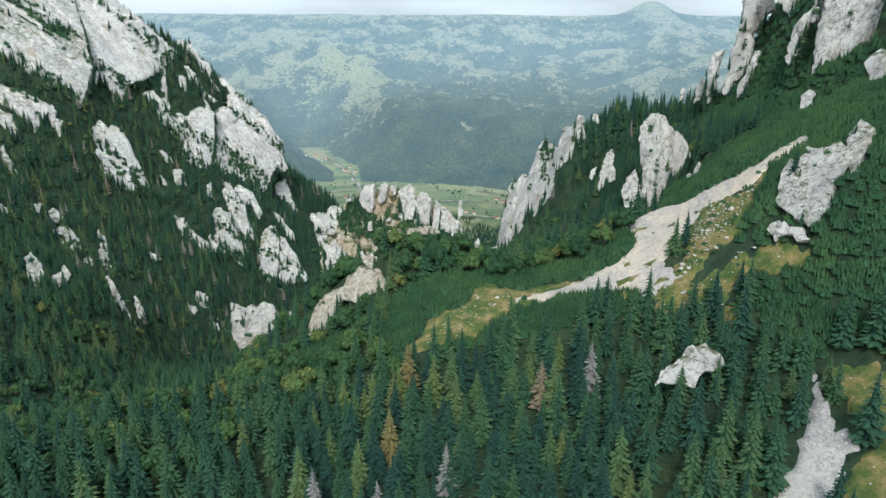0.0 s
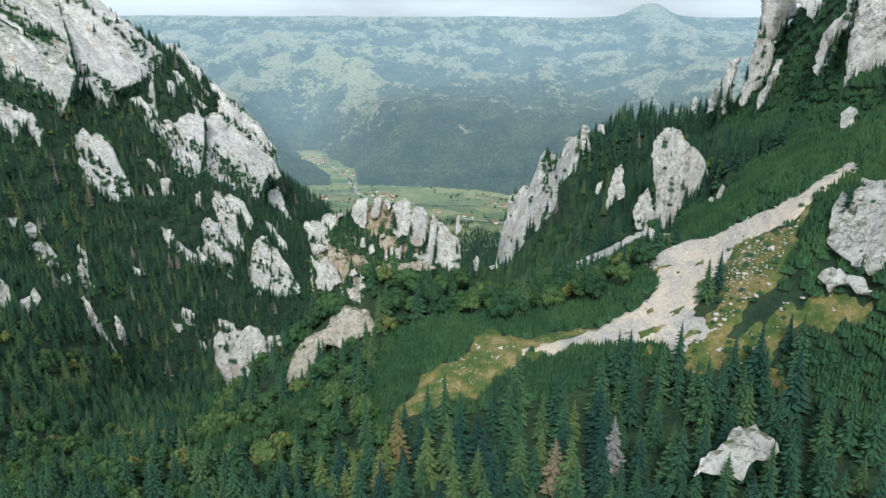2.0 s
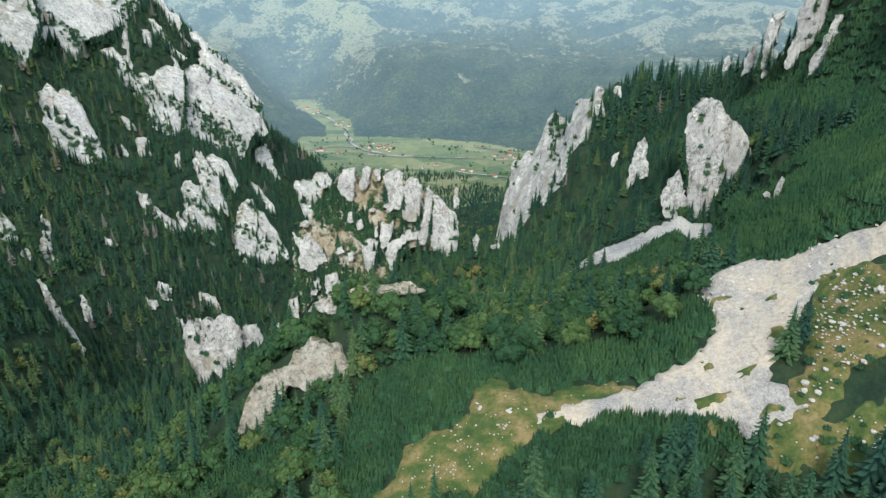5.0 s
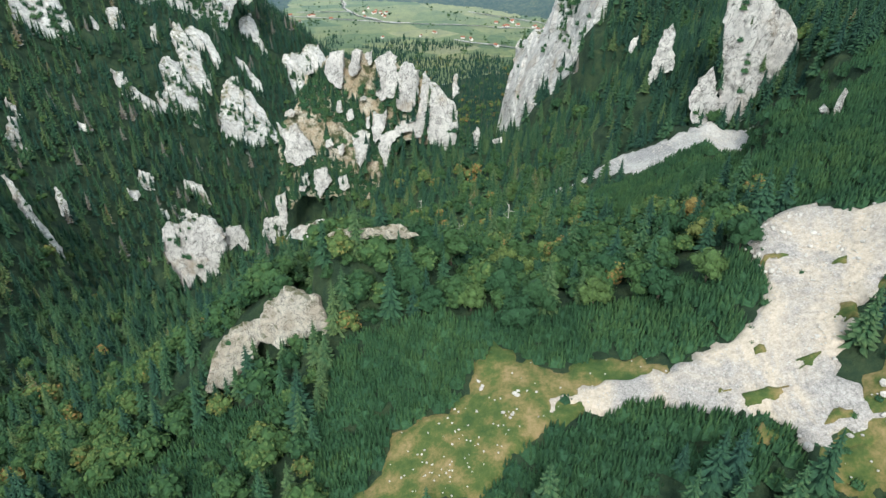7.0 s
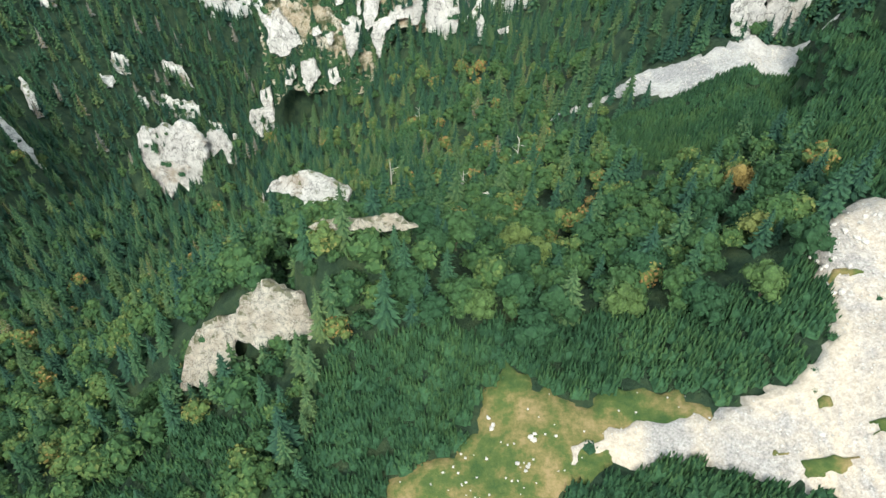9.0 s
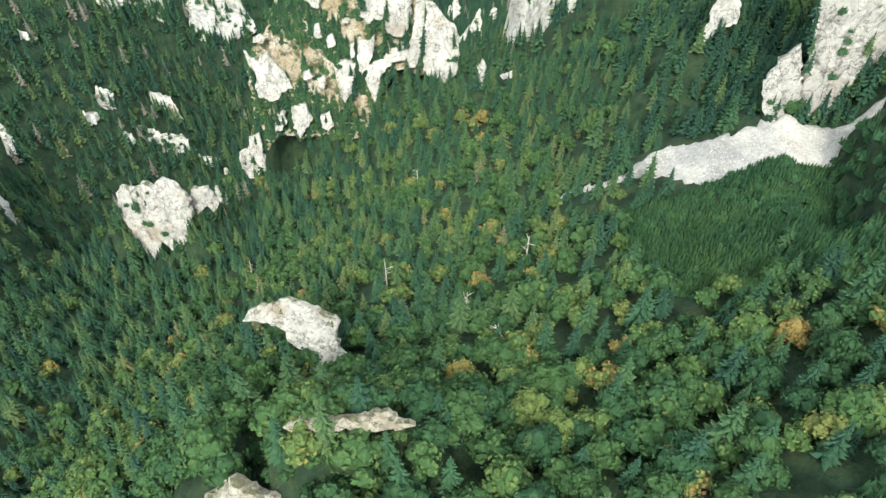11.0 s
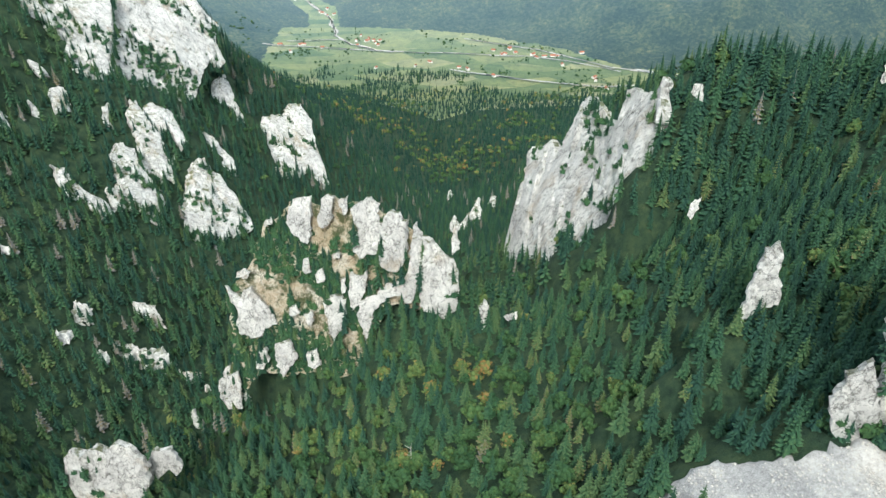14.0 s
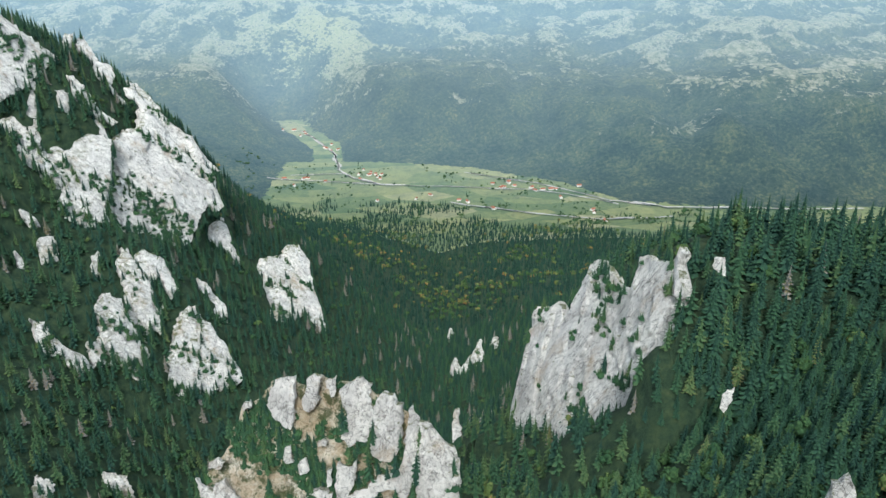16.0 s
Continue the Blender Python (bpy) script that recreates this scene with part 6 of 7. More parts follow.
def tuft_shape(rng, tufts=15):
    """A dwarf pine bush one metre high and two wide: many upright shoots over a low leafy dome."""
    v, f, tip_shade = [], [], []
    # dome and shoot feet painted darker as shade between shoots, shoot tops lighter
    for ring, (r, z) in enumerate(((0.0, 0.50), (0.55, 0.38), (0.98, 0.0))):
        for j in range(1 if ring == 0 else 5):
            a = 1.2566 * j + 0.4 * ring
            k = r * rng.uniform(0.85, 1.15)
            v.append((k * math.cos(a), k * math.sin(a), z * rng.uniform(0.85, 1.1)))
            tip_shade.append(-0.25)
    f += [(0, 1 + j, 1 + (j + 1) % 5) for j in range(5)]
    for j in range(5):
        p, q = 1 + j, 1 + (j + 1) % 5
        f += [(p, p + 5, q), (q, p + 5, q + 5)]
    for k in range(tufts):
        a, q = 2.39996 * k + rng.uniform(-0.4, 0.4), 0.95 * math.sqrt((k + 0.5) / tufts)
        cx, cy, r = q * math.cos(a), q * math.sin(a), rng.uniform(0.13, 0.2)
        foot = 0.62 * (1 - 0.85 * q * q) - 0.12
        at = len(v)
        v.append((cx + 0.05 * math.cos(a), cy + 0.05 * math.sin(a), foot + rng.uniform(0.38, 0.62)))
        v += [(cx + r * math.cos(b), cy + r * math.sin(b), foot + rng.uniform(-0.06, 0.06)) for b in (a + 0.3, a + 2.4, a + 4.5)]
        tip_shade += [0.3, -0.1, -0.1, -0.1]
        f += [(at, at + 1 + j, at + 1 + (j + 1) % 3) for j in range(3)]
    return np.array(v), np.array(f), np.array(tip_shade)


def in_view(x, y, margin=40):
    """The wedge of land that the walk ever overlooks."""
    return np.abs(x) < 0.70 * (y + 10) + margin


def smooth(v, lo, hi):
    s = np.clip((v - lo) / (hi - lo), 0, 1)
    return s * s * (3 - 2 * s)


def box(x, y, x0, x1, y0, y1, soft):
    return smooth(x, x0 - soft, x0 + soft) * (1 - smooth(x, x1 - soft, x1 + soft)) * smooth(y, y0 - soft, y0 + soft) * (1 - smooth(y, y1 - soft, y1 + soft))


def high_slope(x, y):
    """The steep slope under the walls, with dwarf pine alone."""
    return 0.85 * box(x, y, 152, 330, 285, 470, 6)


def pine_share(x, y):
    """Where dwarf pine covers the ground."""
    n = 0.25 * fbm(x, y, 25, 3, 21)
    return np.maximum.reduce([box(x, y, -20, 70, 190, 236, 6), box(x, y, 84, 170, 195, 332, 8), 0.8 * box(x, y, 54, 130, 292, 347, 6),
                              0.5 * box(x, y, -80, -15, 190, 235, 12), 0.62 * box(x, y, 84, 135, 150, 194, 6), high_slope(x, y)]) + n


def broad_share(x, y):
    """Where broad-leaved trees stand among the spruces."""
    n = 0.3 * fbm(x, y, 30, 3, 33)
    return np.maximum.reduce([0.62 * box(x, y, -50, 85, 228, 300, 12), 0.34 * box(x, y, -120, 66, 285, 440, 25), 0.6 * box(x, y, -190, -15, 180, 310, 15),
                              0.2 * box(x, y, -70, 45, 420, 505, 20), 0.03 + 0 * x]) + n


def own_stretch(x, y):
    """The stretch nearest to the flight, whose trees stand one by one."""
    return (np.abs(x - 6) < 44) & (np.abs(y - 152) < 30)


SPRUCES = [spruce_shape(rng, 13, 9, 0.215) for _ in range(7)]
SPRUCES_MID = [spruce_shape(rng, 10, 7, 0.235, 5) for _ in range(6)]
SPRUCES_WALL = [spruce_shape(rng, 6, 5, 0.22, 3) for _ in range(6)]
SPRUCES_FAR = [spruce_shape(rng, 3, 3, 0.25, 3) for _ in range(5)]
BROADS = [broad_shape(rng, 150, 7, 1.0, 0.044) for _ in range(6)]
BROADS_MID = [broad_shape(rng, 70, 7, 1.0, 0.066) for _ in range(5)]
BROADS_FAR = [broad_shape(rng, 8, 0, 1.0, 0.17) for _ in range(4)]
BUSHES = [tuft_shape(rng) for _ in range(5)]


def spruce_tint(n):
    return np.clip(rng.beta(1.3, 1.8, n) * 0.86 + (rng.random(n) > 0.987) * 0.5, 0, 1)


def plant(where, x0, x1, y0, y1, gap, tall, shapes, broads, warm=0.0, deep=1.0, dead=0.0):
    """A stretch of mixed wood: spruces and, among them, broad-leaved trees."""
    x, y = sow(rng, x0, x1, y0, y1, gap, lambda x, y: in_view(x, y) & ~bare(x, y) & ~own_stretch(x, y))
    pine, broad = pine_share(x, y), broad_share(x, y)
    dice = rng.random(len(x))
    leafy = (dice < broad) & (pine < 0.5)
    needle = ~leafy & ((pine < 0.45) | (rng.random(len(x)) < 0.012))
    n = int(needle.sum())
    h = tall * rng.uniform(0.55, 1.2, n) * (1 - 0.25 * np.clip(broad[needle], 0, 1)) * np.where(pine[needle] > 0.45, 0.6, 1)
    tint = np.clip(spruce_tint(n) + warm * np.clip(broad[needle], 0, 1) * rng.uniform(0.2, 1, n), 0, 1)
    tint = np.where(rng.random(n) < dead, 1.2, tint * deep)
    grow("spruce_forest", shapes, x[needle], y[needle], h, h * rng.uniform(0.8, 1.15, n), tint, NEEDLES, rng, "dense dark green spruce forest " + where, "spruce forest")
    n = int(leafy.sum())
    h = rng.uniform(5, 10.5, n)
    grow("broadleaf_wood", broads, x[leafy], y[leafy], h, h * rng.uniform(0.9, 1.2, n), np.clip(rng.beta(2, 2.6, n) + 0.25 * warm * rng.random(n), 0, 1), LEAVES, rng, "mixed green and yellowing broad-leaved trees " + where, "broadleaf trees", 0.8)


plant("below the flight path", -170, 150, 50, 300, 5.2, 16, SPRUCES, BROADS, 0.25, 0.8)
plant("in the gorge", -330, 300, 300, 520, 5.5, 13.5, SPRUCES_MID, BROADS_MID, 0.62)
plant("on the steep slope", 100, 160, 335, 520, 4.0, 12, SPRUCES_MID, BROADS_MID, 0, 0.5)
plant("on the near crest", 108, 240, 505, 600, 9.0, 21, SPRUCES_MID, BROADS_MID, 0, 0.5)
plant("deep in the gorge", -330, 300, 520, 760, 7.2, 17, SPRUCES_WALL, BROADS_FAR, 0.25, 1.05, 0.04)
# lower tint makes these spruces bluer, air haze put into their colour
plant("round the lower gorge", -330, 260, 760, 1300, 8.4, 20, SPRUCES_WALL, BROADS_FAR, 0.1, 0.7, 0.03)
plant("on the near mountain foot", -340, -170, 50, 300, 6.2, 16, SPRUCES_MID, BROADS_FAR, 0, 0.75)
plant("on the mountain side", -700, -330, 250, 1300, 7.6, 18.5, SPRUCES_WALL, BROADS_FAR, 0.15, 1.15, 0.05)
plant("high above the scree", 150, 330, 60, 300, 6.0, 13, SPRUCES, BROADS_MID)


def plant_far():
    edge_x, edge_y = (-700, -400, -250, -60, 70, 165, 240, 480, 800), (2490, 2500, 2530, 2520, 2430, 2330, 2290, 2170, 2080)
    x, y = sow(rng, -700, 800, 720, 2600, 12, lambda x, y: in_view(x, y) & ~bare(x, y) & ((x > 260) | (y > 1300)) & (y + 110 * fbm(x, y, 90, 4, 71) < np.interp(x, edge_x, edge_y))
               & ((y < 2250) | (fbm(x, 2 * y, 120, 3, 72) < 0.16)))
    x, y = x + rng.normal(0, 5, len(x)), y + rng.normal(0, 5, len(x))
    leafy = rng.random(len(x)) < 0.05 + 0.36 * smooth(fbm(x, y, 160, 3, 41) + 0.3 * box(x, y, -260, 420, 1450, 2300, 120), 0.25, 0.6)
    n = int((~leafy).sum())
    h = 21 * rng.uniform(0.55, 1.15, n)
    # tint held near the blue end, distant haze put into the needle colour
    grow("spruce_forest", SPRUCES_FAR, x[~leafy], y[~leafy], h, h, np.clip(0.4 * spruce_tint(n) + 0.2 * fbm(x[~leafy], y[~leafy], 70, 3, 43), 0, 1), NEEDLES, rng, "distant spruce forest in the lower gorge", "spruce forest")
    n = int(leafy.sum())
    h = rng.uniform(9, 16, n)
    grow("broadleaf_wood", BROADS_FAR, x[leafy], y[leafy], h, h * 1.1, np.clip(rng.beta(2, 3, n) + 0.28 + 0.4 * fbm(x[leafy], y[leafy], 60, 3, 44), 0, 1), LEAVES, rng, "distant broad-leaved wood turning yellow", "broadleaf trees")


plant_far()


def plant_pines():
    x, y = sow(rng, -90, 180, 100, 350, 2.3, lambda x, y: in_view(x, y) & ~bare(x, y))
    high = sow(rng, 180, 330, 285, 460, 3.6, lambda x, y: in_view(x, y) & ~bare(x, y))
    more = sow(rng, 138, 180, 350, 460, 3.0, lambda x, y: in_view(x, y) & ~bare(x, y))
    x, y = np.concatenate([x, high[0], more[0]]), np.concatenate([y, high[1], more[1]])
    k = pine_share(x, y) > rng.uniform(0.35, 0.6, len(x))
    x, y = x[k], y[k]
    h = rng.uniform(2.0, 4.4, len(x)) * np.where((x > 180) | (y > 350), 1.3, 1)
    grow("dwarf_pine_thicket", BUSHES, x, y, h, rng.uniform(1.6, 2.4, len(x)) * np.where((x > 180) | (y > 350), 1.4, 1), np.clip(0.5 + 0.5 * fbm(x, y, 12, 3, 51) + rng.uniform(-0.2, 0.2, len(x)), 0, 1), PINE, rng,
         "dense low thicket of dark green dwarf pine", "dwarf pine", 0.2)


plant_pines()


def shrub_ledges():
    """Dark bushes and small spruces rooted in the clefts of the rocks."""
    pts, big = [], []
    for front, w, cell, mat in LEDGES:
        if len(front) < 12:
            continue
        n = fbm(front[:, 0] + front[:, 2], front[:, 1] + 0.5 * front[:, 2], 16, 3, 81)
        share = (1.0 if mat is CRAG else 0.09) * (cell / 2) ** 2
        low = 1 + 2.5 * (w < np.quantile(w, 0.3)) * (mat is not CRAG)
        k = rng.random(len(front)) < share * low * np.clip((1.0 if mat is CRAG else -0.3) + (2.6 if mat is CRAG else 3.2) * n, 0, 3)
        pts.append(front[k])
        if mat is CRAG:
            big.append(front[rng.random(len(front)) < 0.10 * np.clip(1 + 3 * n, 0, 3)])
    big = np.concatenate(big)
    h = rng.uniform(6, 13, len(big))
    grow("crag_spruces", SPRUCES_MID, big[:, 0], big[:, 1], h, h, spruce_tint(len(h)), NEEDLES, rng, "spruces rooted on the ledges of the crag", "spruces", 3.0, big[:, 2])
    pts = np.concatenate(pts)
    n = len(pts)
    size = rng.uniform(0.9, 2.8, n) * np.clip(pts[:, 1] / 420, 0.55, 1.7)
    small = rng.random(n) < 0.3
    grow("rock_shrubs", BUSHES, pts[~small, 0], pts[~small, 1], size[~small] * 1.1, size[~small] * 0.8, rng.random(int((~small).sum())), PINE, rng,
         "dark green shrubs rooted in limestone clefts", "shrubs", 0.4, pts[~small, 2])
    grow("ledge_spruces", SPRUCES_MID, pts[small, 0], pts[small, 1], size[small] * 3.2, size[small] * 3.0, spruce_tint(int(small.sum())), NEEDLES, rng,
         "small spruces clinging to limestone ledges", "small spruces", 0.6, pts[small, 2])


shrub_ledges()


def foot_trees():
    """Spruces whose tops stand before the lower edges of the large rocks."""
    xs, ys, zs = [], [], []
    for place, n, u, v, poly, depth in OUTCROPS:
        if np.ptp(poly, axis=0).max() < 24 or depth < 7:
            continue
        for p, q in zip(poly, np.roll(poly, -1, axis=0)):
            for k in np.arange(0, 1, min(1, 4.6 / max(np.hypot(*(q - p)), 1e-6))):
                e = p + (q - p) * k
                if inside(e[0], e[1] + 2, poly) and not inside(e[0], e[1] - 2, poly) and rng.random() < 0.72:
                    w = place + e[0] * u + e[1] * v + n * rng.uniform(1.5, 5)
                    xs.append(w[0])
                    ys.append(w[1])
                    zs.append(w[2])
    x, y, z = map(np.array, (xs, ys, zs))
    h = rng.uniform(8, 17, len(x)) * np.clip(y / 600, 0.6, 1.15)
    base = np.maximum(land(x, y), z - 0.75 * h)
    grow("cliff_foot_spruces", SPRUCES_WALL, x, y, h, h, spruce_tint(len(x)), NEEDLES, rng, "spruces rooted along the foot of limestone cliffs", "spruces", 0.5, base)


foot_trees()


def ridge_wood():
    """Broad-leaved trees on the saddle between the ochre ridge and the arched rock."""
    x, y = sow(rng, -52, -2, 241, 283, 4.2, lambda x, y: ~inside(x, y, np.array([(-60, 236), (-25, 236), (-27, 247), (-34, 252), (-60, 252)])))
    h = rng.uniform(5.5, 9.5, len(x)) * np.where(y < 253, 0.6, 1)
    grow("saddle_wood", BROADS, x, y, h, h * 1.1, rng.beta(2, 3, len(x)) * 0.8, LEAVES, rng, "low broad-leaved trees on a rocky saddle", "broadleaf trees", 0.8)


ridge_wood()


# ---- trees that stand one by one ----
def part(name, verts, faces, mat, parent, label=""):
    return mesh_of(name, verts, faces, mat, parent, label)


def limb(a, b, r0, r1, sides=6):
    """A tapered stick from a to b."""
    a, b = np.array(a, float), np.array(b, float)
    d = (b - a) / np.linalg.norm(b - a)
    e = np.cross(d, (0.3, 0.9, 0.2))
    e /= np.linalg.norm(e)
    g = np.cross(d, e)
    ring = [(math.cos(6.2832 * k / sides), math.sin(6.2832 * k / sides)) for k in range(sides)]
    v = [a + r0 * (c * e + s * g) for c, s in ring] + [b + r1 * (c * e + s * g) for c, s in ring]
    f = []
    for k in range(sides):
        n = (k + 1) % sides
        f += [(k, n, n + sides), (k, n + sides, k + sides)]
    f += [(sides, sides + k, sides + k + 1) for k in range(1, sides - 1)]
    return np.array(v), np.array(f)


def joined(pieces):
    vs, fs, at = [], [], 0
    for v, f in pieces:
        vs.append(v)
        fs.append(f + at)
        at += len(v)
    return np.concatenate(vs), np.concatenate(fs)


def spruce(shape):
    shape = shape[:2]
    tree = tagged(new("spruce"), "dark green spruce tree in dense forest", "spruce", group="spruces under the flight")
    part("trunk", *limb((0, 0, -0.03), (0, 0, 0.9), 0.016, 0.003), BARK, tree, "brown bark trunk")
    part("crown", *shape, NEEDLES_ONE, tree)
    return tree


def broadleaf(shape, seed):
    shape = shape[:2]
    r = np.random.default_rng(seed)
    tree = tagged(new("broadleaf_tree"), "round-crowned broad-leaved tree, green turning yellow", "tree", group="broad-leaved trees by the meadow")
    sticks = [limb((0, 0, -0.05), (0.01, 0, 0.5), 0.035, 0.015)]
    for k in range(5):
        a = r.uniform(0, 6.28)
        sticks.append(limb((0, 0, 0.2 + 0.06 * k), (0.24 * math.cos(a), 0.24 * math.sin(a), 0.45 + 0.07 * k), 0.014, 0.004, 4))
    part("trunk", *joined(sticks), BARK, tree, "grey-brown trunk with spreading limbs")
    part("crown", *shape, LEAVES_ONE, tree)
    return tree


def stand(thing, x, y, size, wide, turn, sink=0.2):
    return pose(x, y, float(land(x, y)) - sink, 0, 0, turn) @ Matrix.Diagonal((size * wide, size * wide, size, 1))


def set_trees():
    r = np.random.default_rng(12)
    x, y = sow(r, -38, 50, 122, 182, 5.2, lambda x, y: own_stretch(x, y) & ~bare(x, y))
    kinds = [spruce(s) for s in SPRUCES]
    for k, (px, py) in enumerate(zip(x, y)):
        m = stand(None, px, py, 16 * r.uniform(0.6, 1.15), r.uniform(0.9, 1.15), r.uniform(0, 360))
        if k < len(kinds):
            kinds[k].matrix_basis = m
        else:
            base = kinds[k % len(kinds)]
            one = copy_thing(base, Matrix())
            one.matrix_basis = m
    kinds = [broadleaf(broad_shape(r, 420, 10, 1.0, 0.032), k) for k in range(4)]
    x, y = sow(r, 0, 75, 236, 275, 8.5, lambda x, y: ~bare(x, y))
    for k, (px, py) in enumerate(zip(x, y)):
        m = stand(None, px, py, r.uniform(7, 11), r.uniform(0.95, 1.2), r.uniform(0, 360))
        if k < len(kinds):
            kinds[k].matrix_basis = m
        else:
            copy_thing(kinds[k % len(kinds)], Matrix()).matrix_basis = m


set_trees()


def dead_tree(x, y, height, lean, seed):
    r = np.random.default_rng(seed)
    tree = tagged(new("dead_tree"), "bleached bare dead tree among green woods", "dead tree", group="dead trees")
    tree.matrix_basis = pose(x, y, float(land(x, y)) - 0.3, lean, 0, r.uniform(0, 360))
    part("trunk", *limb((0, 0, 0), (0.2, 0, height), 0.28, 0.06), DEADWOOD, tree)
    for k in range(9):
        z, a = height * r.uniform(0.3, 0.95), r.uniform(0, 6.28)
        q = r.uniform(1.0, 2.6)
        part("branch", *limb((0.2 * z / height, 0, z), (q * math.cos(a), q * math.sin(a), z + r.uniform(0.2, 1.4)), 0.10, 0.03, 4), DEADWOOD, tree)


for x, y, height, lean in ((10, 303, 11, 4), (7, 300, 8, 22), (20, 283, 9, 58), (22, 281, 7, 66), (-12, 330, 13, 2), (28, 330, 12, 3), (-77, 396, 13, 3), (-5, 420, 13, 1)):
    dead_tree(x, y, height, lean, int(abs(x) * 7 + y))


# ---- stones, turf and bushes on the open ground ----
def stone_shape(r, rough=0.28):
    """A broken block about one metre across."""
    bm = bmesh.new()
    bmesh.ops.create_icosphere(bm, subdivisions=1, radius=0.5)
    for v in bm.verts:
        v.co *= 1 + r.uniform(-rough, rough)
        v.co.z = max(v.co.z * 0.75, -0.3)
    vs, fs = np.array([v.co[:] for v in bm.verts]), np.array([[v.index for v in f.verts] for f in bm.faces])
    bm.free()
    return vs, fs


def set_stones():
    r = np.random.default_rng(31)
    shapes = [stone_shape(r) for _ in range(6)]
    kinds = []
    for k, s in enumerate(shapes):
        kinds.append(tagged(mesh_of("boulder", *s, STONE), "pale angular limestone boulder lying on open ground", "boulder", group="boulders on the meadow"))
    spots = []
    for cx, cy, n, spread, low, big in ((11.3, 216, 4, 0.8, 0.7, 1.2), (16, 208, 10, 1.6, 0.3, 0.8), (8, 206, 34, 5, 0.2, 0.55), (2, 198, 30, 5, 0.2, 0.5), (19, 213, 6, 1.2, 0.5, 1.0),
                                        (72, 239, 46, 5, 0.6, 1.7), (70, 231, 40, 4, 0.5, 1.3), (90, 232, 40, 6, 0.5, 1.5), (72, 222, 26, 9, 0.5, 1.3), (82, 205, 40, 9, 0.5, 1.6), (68, 196, 20, 6, 0.6, 1.7), (85, 186, 22, 8, 0.6, 1.6), (92, 222, 20, 8, 0.5, 1.4)):
        for _ in range(n):
            spots.append((cx + r.normal(0, spread), cy + r.normal(0, spread * 0.8), r.uniform(low, big)))
    spots = [q for q in spots if any(inside(q[0], q[1], poly) for poly in PATCHES)]
    for k, (x, y, s) in enumerate(spots):
        m = pose(x, y, float(land(x, y)) + 0.75 + 0.12 * s, r.uniform(-15, 15), r.uniform(-15, 15), r.uniform(0, 360)) @ Matrix.Diagonal((s, s * r.uniform(0.7, 1.2), s * r.uniform(0.6, 1), 1))
        if k < len(kinds):
            kinds[k].matrix_basis = m
        else:
            copy_thing(kinds[k % len(kinds)], Matrix()).matrix_basis = m
    # loose stones, past counting
    small = [stone_shape(r) for _ in range(4)]
    xs, ys, ss = [], [], []
    for poly, gap, low, big, share in zip(PATCHES, (1.3, 0.8, 1.0, 1.2, 0.95, 0.9, 1.0), (0.2, 0.25, 0.2, 0.2, 0.2, 0.25, 0.25), (0.4, 0.7, 0.5, 0.5, 0.5, 0.7, 0.8), (0.12, 0.5, 0.3, 0.16, 0.55, 0.6, 0.45)):
        lo, hi = poly.min(0), poly.max(0)
        x, y = sow(r, lo[0], hi[0], lo[1], hi[1], gap, lambda x, y: inside(x, y, poly))
        k = (r.random(len(x)) < share * np.clip(1 + 1.8 * fbm(x, y, 9, 3, 77), 0, 2.2)) & (edge_distance(np.column_stack([x, y]), poly) > 1.8)
        xs.append(x[k])
        ys.append(y[k])
        ss.append(r.uniform(low, big, int(k.sum())) ** 1.0)
    x, y, s = map(np.concatenate, (xs, ys, ss))
    grow("loose_stones", small, x, y, s * 0.7, s, r.random(len(x)), STONE, r, "loose pale limestone stones strewn over scree and turf", "stones", -1.25)
    # turf and low bushes on the scree and its edges
    x, y = sow(r, 20, 125, 165, 250, 2.0, lambda x, y: inside(x, y, PATCHES[1]) | inside(x, y, PATCHES[2]) | (inside(x, y, PATCHES[4]) & (fbm(x, y, 11, 3, 78) > 0.32)))
    k = r.random(len(x)) < 0.16 + 0.5 * np.clip(fbm(x, y, 14, 2, 79), 0, 1)
    s = r.uniform(0.35, 1.3, int(k.sum()))
    grow("scree_bushes", BUSHES, x[k], y[k], s, s, r.random(len(s)), PINE, r, "small green bushes dotted over stony turf", "bushes", -0.8)


set_stones()
for x, y, a, b in ((58, 203, 3.4, 2.2), (52, 206, 2.2, 1.4), (66, 207, 2.6, 1.6), (60, 212, 2.0, 1.6), (74, 214, 2.0, 3.0), (78, 226, 2.4, 1.6), (70, 233, 3.0, 1.4), (56, 196, 2.4, 2.2), (66, 196, 2.6, 2.0), (46, 203, 2.0, 1.0)):
    drape("turf_patch", GRASS, 0.9, 1.5, "island of tawny turf in pale scree", "turf",
          *[(x + a * math.cos(k * 0.628) * (1 + 0.2 * math.sin(3 * k + x)), y + b * math.sin(k * 0.628) * (1 + 0.2 * math.cos(2 * k + y))) for k in range(10)])


# ---- the farmed valley ----
ROAD_MAT = scree_material("pale_road", (0.52, 0.50, 0.45), (0.42, 0.40, 0.37), 0.5)


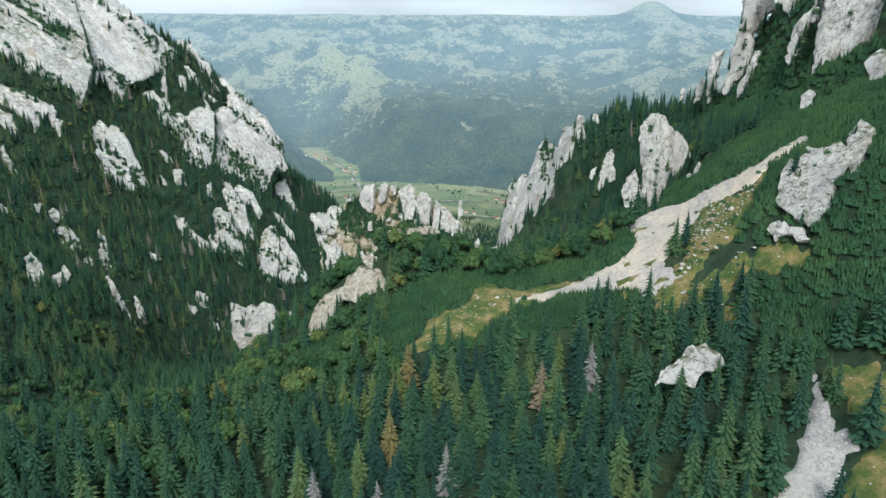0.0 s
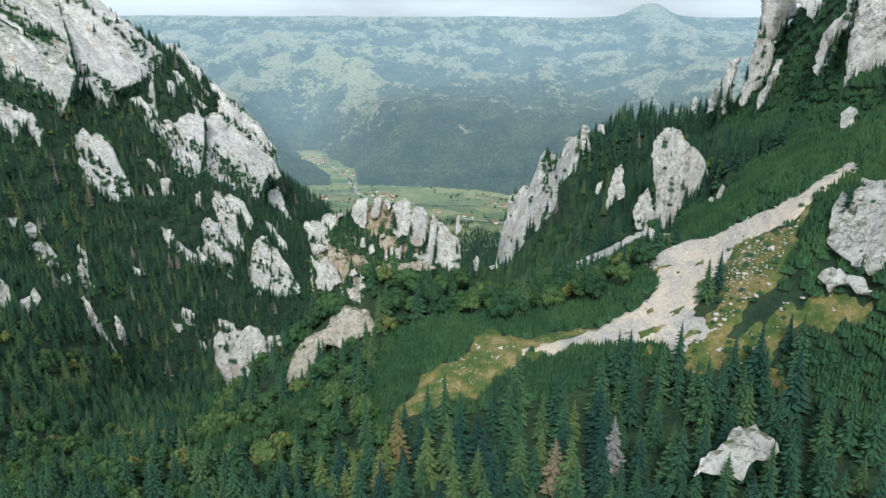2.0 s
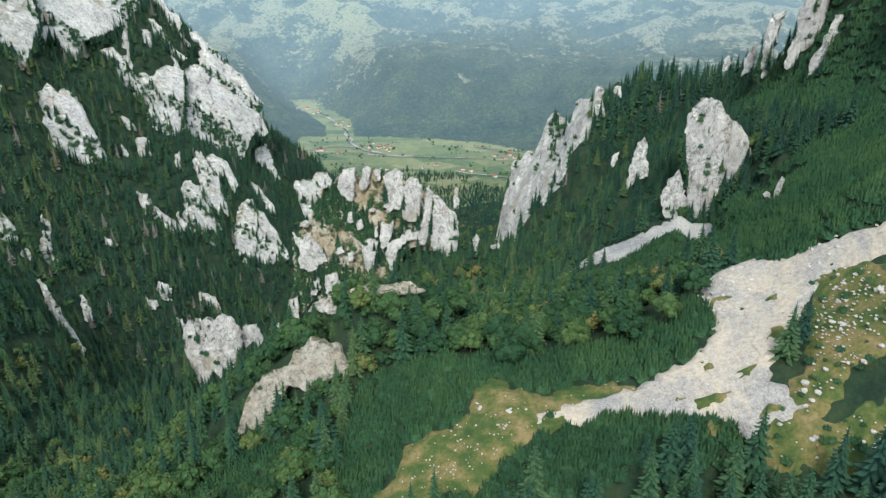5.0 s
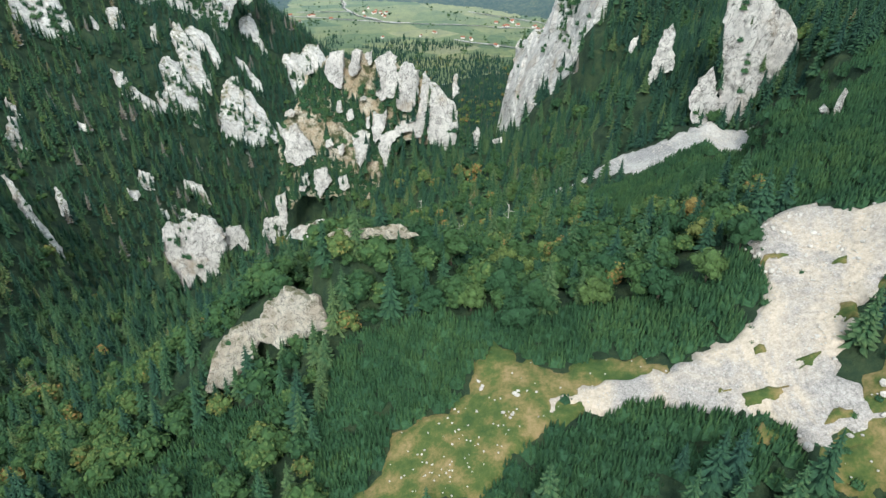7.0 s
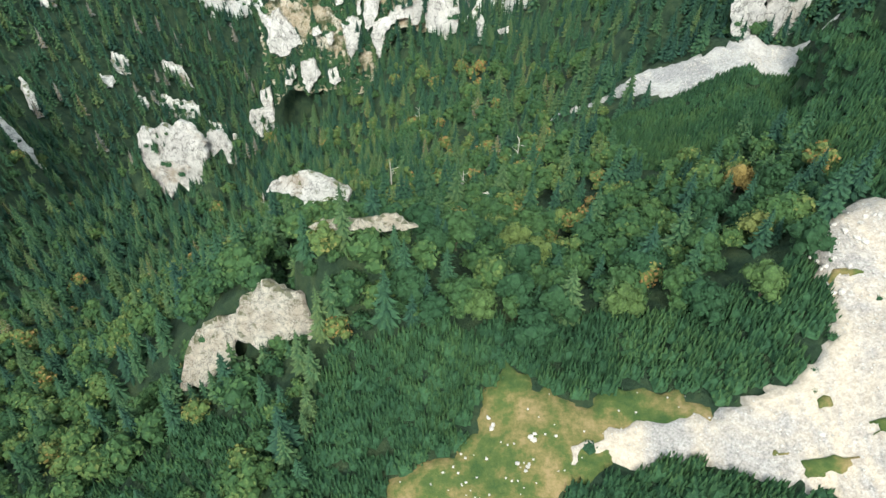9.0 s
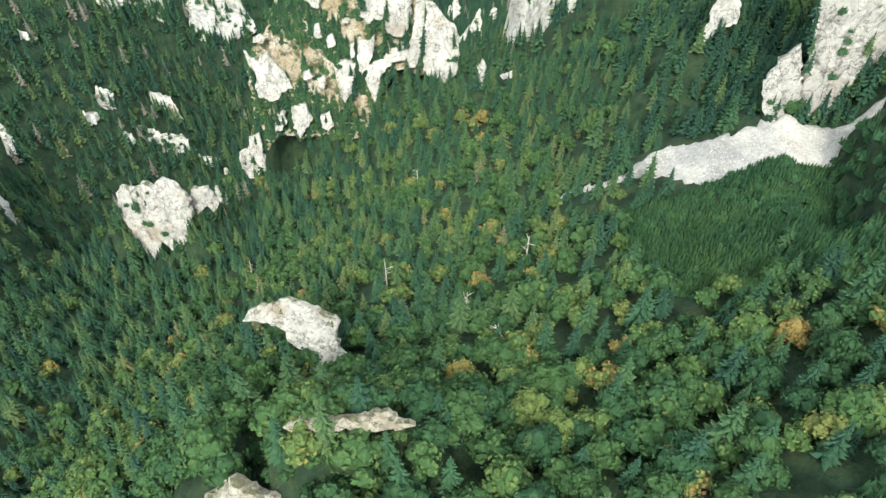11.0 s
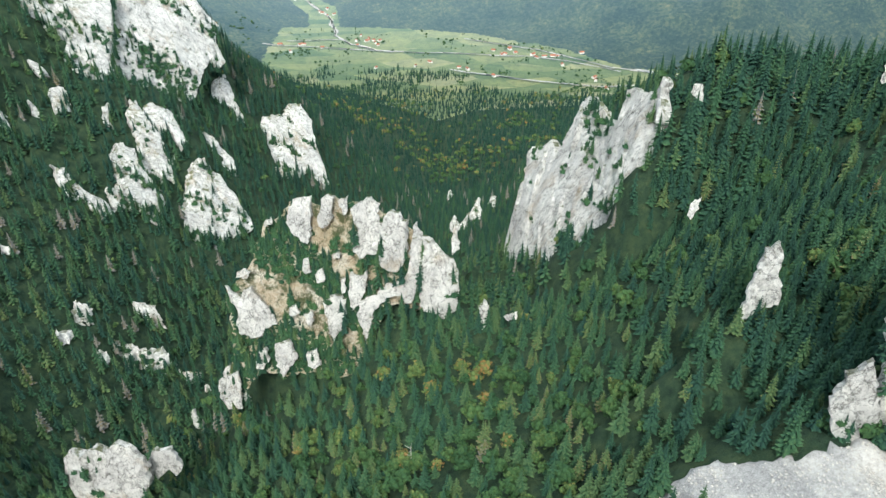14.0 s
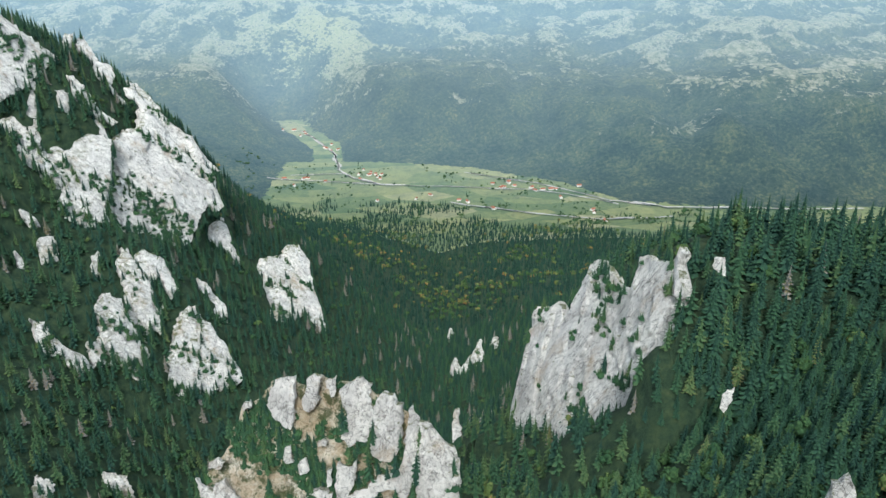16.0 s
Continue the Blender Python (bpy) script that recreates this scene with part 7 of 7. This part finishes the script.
def road(name, width, label, *line):
    pts = np.array(line, float)
    for _ in range(3):
        q = np.empty((2 * len(pts), 2))
        q[0::2], q[1::2] = np.vstack([pts[:1], 0.75 * pts[:-1] + 0.25 * pts[1:]]), np.vstack([0.25 * pts[:-1] + 0.75 * pts[1:], pts[-1:]])
        pts = q
    d = np.gradient(pts, axis=0)
    side = np.stack([-d[:, 1], d[:, 0]], 1) / (np.linalg.norm(d, axis=1)[:, None] + 1e-9) * width / 2
    left, right = pts + side, pts - side
    v = np.stack([np.column_stack([q, land(q[:, 0], q[:, 1]) + 4.5]) for q in (left, right)], 1).reshape(-1, 3)
    tagged(mesh_of(name, v, grid_faces(len(pts), 2), ROAD_MAT, smooth=True), label, "road", kind="structure")


road("road_glen", 9, "pale road winding up a side valley", (-135, 2694), (-260, 2730), (-340, 2850), (-400, 2960), (-370, 3060), (-440, 3160), (-470, 3260), (-600, 3430))
road("road_valley", 7, "pale road crossing the valley fields", (-620, 2790), (-480, 2760), (-300, 2740), (-135, 2694), (40, 2668), (270, 2647), (400, 2615), (520, 2540), (616, 2460))
road("road_farm", 9, "pale farm lane between meadows", (60, 2500), (180, 2430), (330, 2380), (460, 2320), (578, 2290), (760, 2330))
road("road_meadow", 8, "pale field track beside a hedge", (-540, 2830), (-420, 2840), (-330, 2850))
road("river_bed", 8, "pale gravel stream bed along the hill foot", (120, 2850), (300, 2760), (450, 2650), (560, 2540), (640, 2450), (900, 2395), (1400, 2395))


def plaster(name, a, c):
    m, t, b = material(name, 0.9)
    t.links.new(ramp(t, noise_of(t, place_of(t), 0.8), (0.3, a), (0.7, c)), b.inputs["Base Color"])
    return m


WALLS, ROOFS = plaster("whitewash", (0.62, 0.60, 0.55), (0.78, 0.76, 0.72)), plaster("red_tile", (0.26, 0.10, 0.06), (0.36, 0.17, 0.11))


def farmhouse(x, y, turn, w, d, h):
    house = tagged(new("farmhouse"), "small whitewashed farmhouse with a red tiled roof", "house", group="farmhouses in the valley")
    house.matrix_basis = pose(x, y, float(land(x, y)) - 0.5, 0, 0, turn)
    v = np.array([(sx * w / 2, sy * d / 2, z) for z in (0, h) for sx, sy in ((-1, -1), (1, -1), (1, 1), (-1, 1))] + [(-w / 2, 0, h + d * 0.4), (w / 2, 0, h + d * 0.4)])
    f = np.array([(0, 1, 5), (0, 5, 4), (1, 2, 6), (1, 6, 5), (2, 3, 7), (2, 7, 6), (3, 0, 4), (3, 4, 7), (5, 6, 9), (7, 4, 8)])
    part("wall", v, f, WALLS, house, "whitewashed wall with gables")
    e, t = 0.8, 0.5
    v = np.array([(sx * (w / 2 + e), sy, z + k) for k in (0.05, t) for sx, sy, z in ((-1, -d / 2 - e, h - 0.4), (1, -d / 2 - e, h - 0.4), (1, 0, h + d * 0.4), (-1, 0, h + d * 0.4), (-1, d / 2 + e, h - 0.4), (1, d / 2 + e, h - 0.4))])
    f = np.array([(6, 7, 8), (6, 8, 9), (9, 8, 11), (9, 11, 10), (0, 2, 1), (0, 3, 2), (3, 5, 2), (3, 4, 5), (0, 1, 7), (0, 7, 6), (4, 10, 11), (4, 11, 5)])
    part("roof", v, f, ROOFS, house, "red tiled gable roof")


def set_valley():
    r = np.random.default_rng(52)
    for cx, cy, n, s in ((-250, 2830, 9, 40), (250, 2690, 8, 60), (-500, 2780, 5, 60), (420, 2600, 6, 50), (-30, 2560, 3, 60), (-420, 3200, 5, 60), (-620, 3420, 5, 40), (560, 2360, 3, 50), (120, 2480, 3, 60)):
        for _ in range(n):
            farmhouse(cx + r.normal(0, s), cy + r.normal(0, s * 0.7), r.uniform(0, 180), r.uniform(9, 20), r.uniform(7, 11), r.uniform(4, 6.5))
    # hedges and lone trees
    x, y = sow(r, -800, 1300, 2250, 3000, 13, lambda x, y: (y < np.interp(x, *FOOT.T) + 10) & (np.abs(fbm(x, y, 130, 3, 91)) < 0.028 + 0.16 * step_up((2450 - y - 0.0 * x) / 250)))
    h = r.uniform(6, 14, len(x))
    leafy = r.random(len(x)) < 0.7
    grow("valley_trees", BROADS_FAR, x[leafy], y[leafy], h[leafy], h[leafy] * 1.2, r.beta(2, 4, int(leafy.sum())), LEAVES, r, "scattered trees and hedges between valley meadows", "trees")
    grow("valley_spruces", SPRUCES_FAR, x[~leafy], y[~leafy], h[~leafy] * 1.3, h[~leafy], spruce_tint(int((~leafy).sum())), NEEDLES, r, "scattered spruces between valley meadows", "spruces")


set_valley()
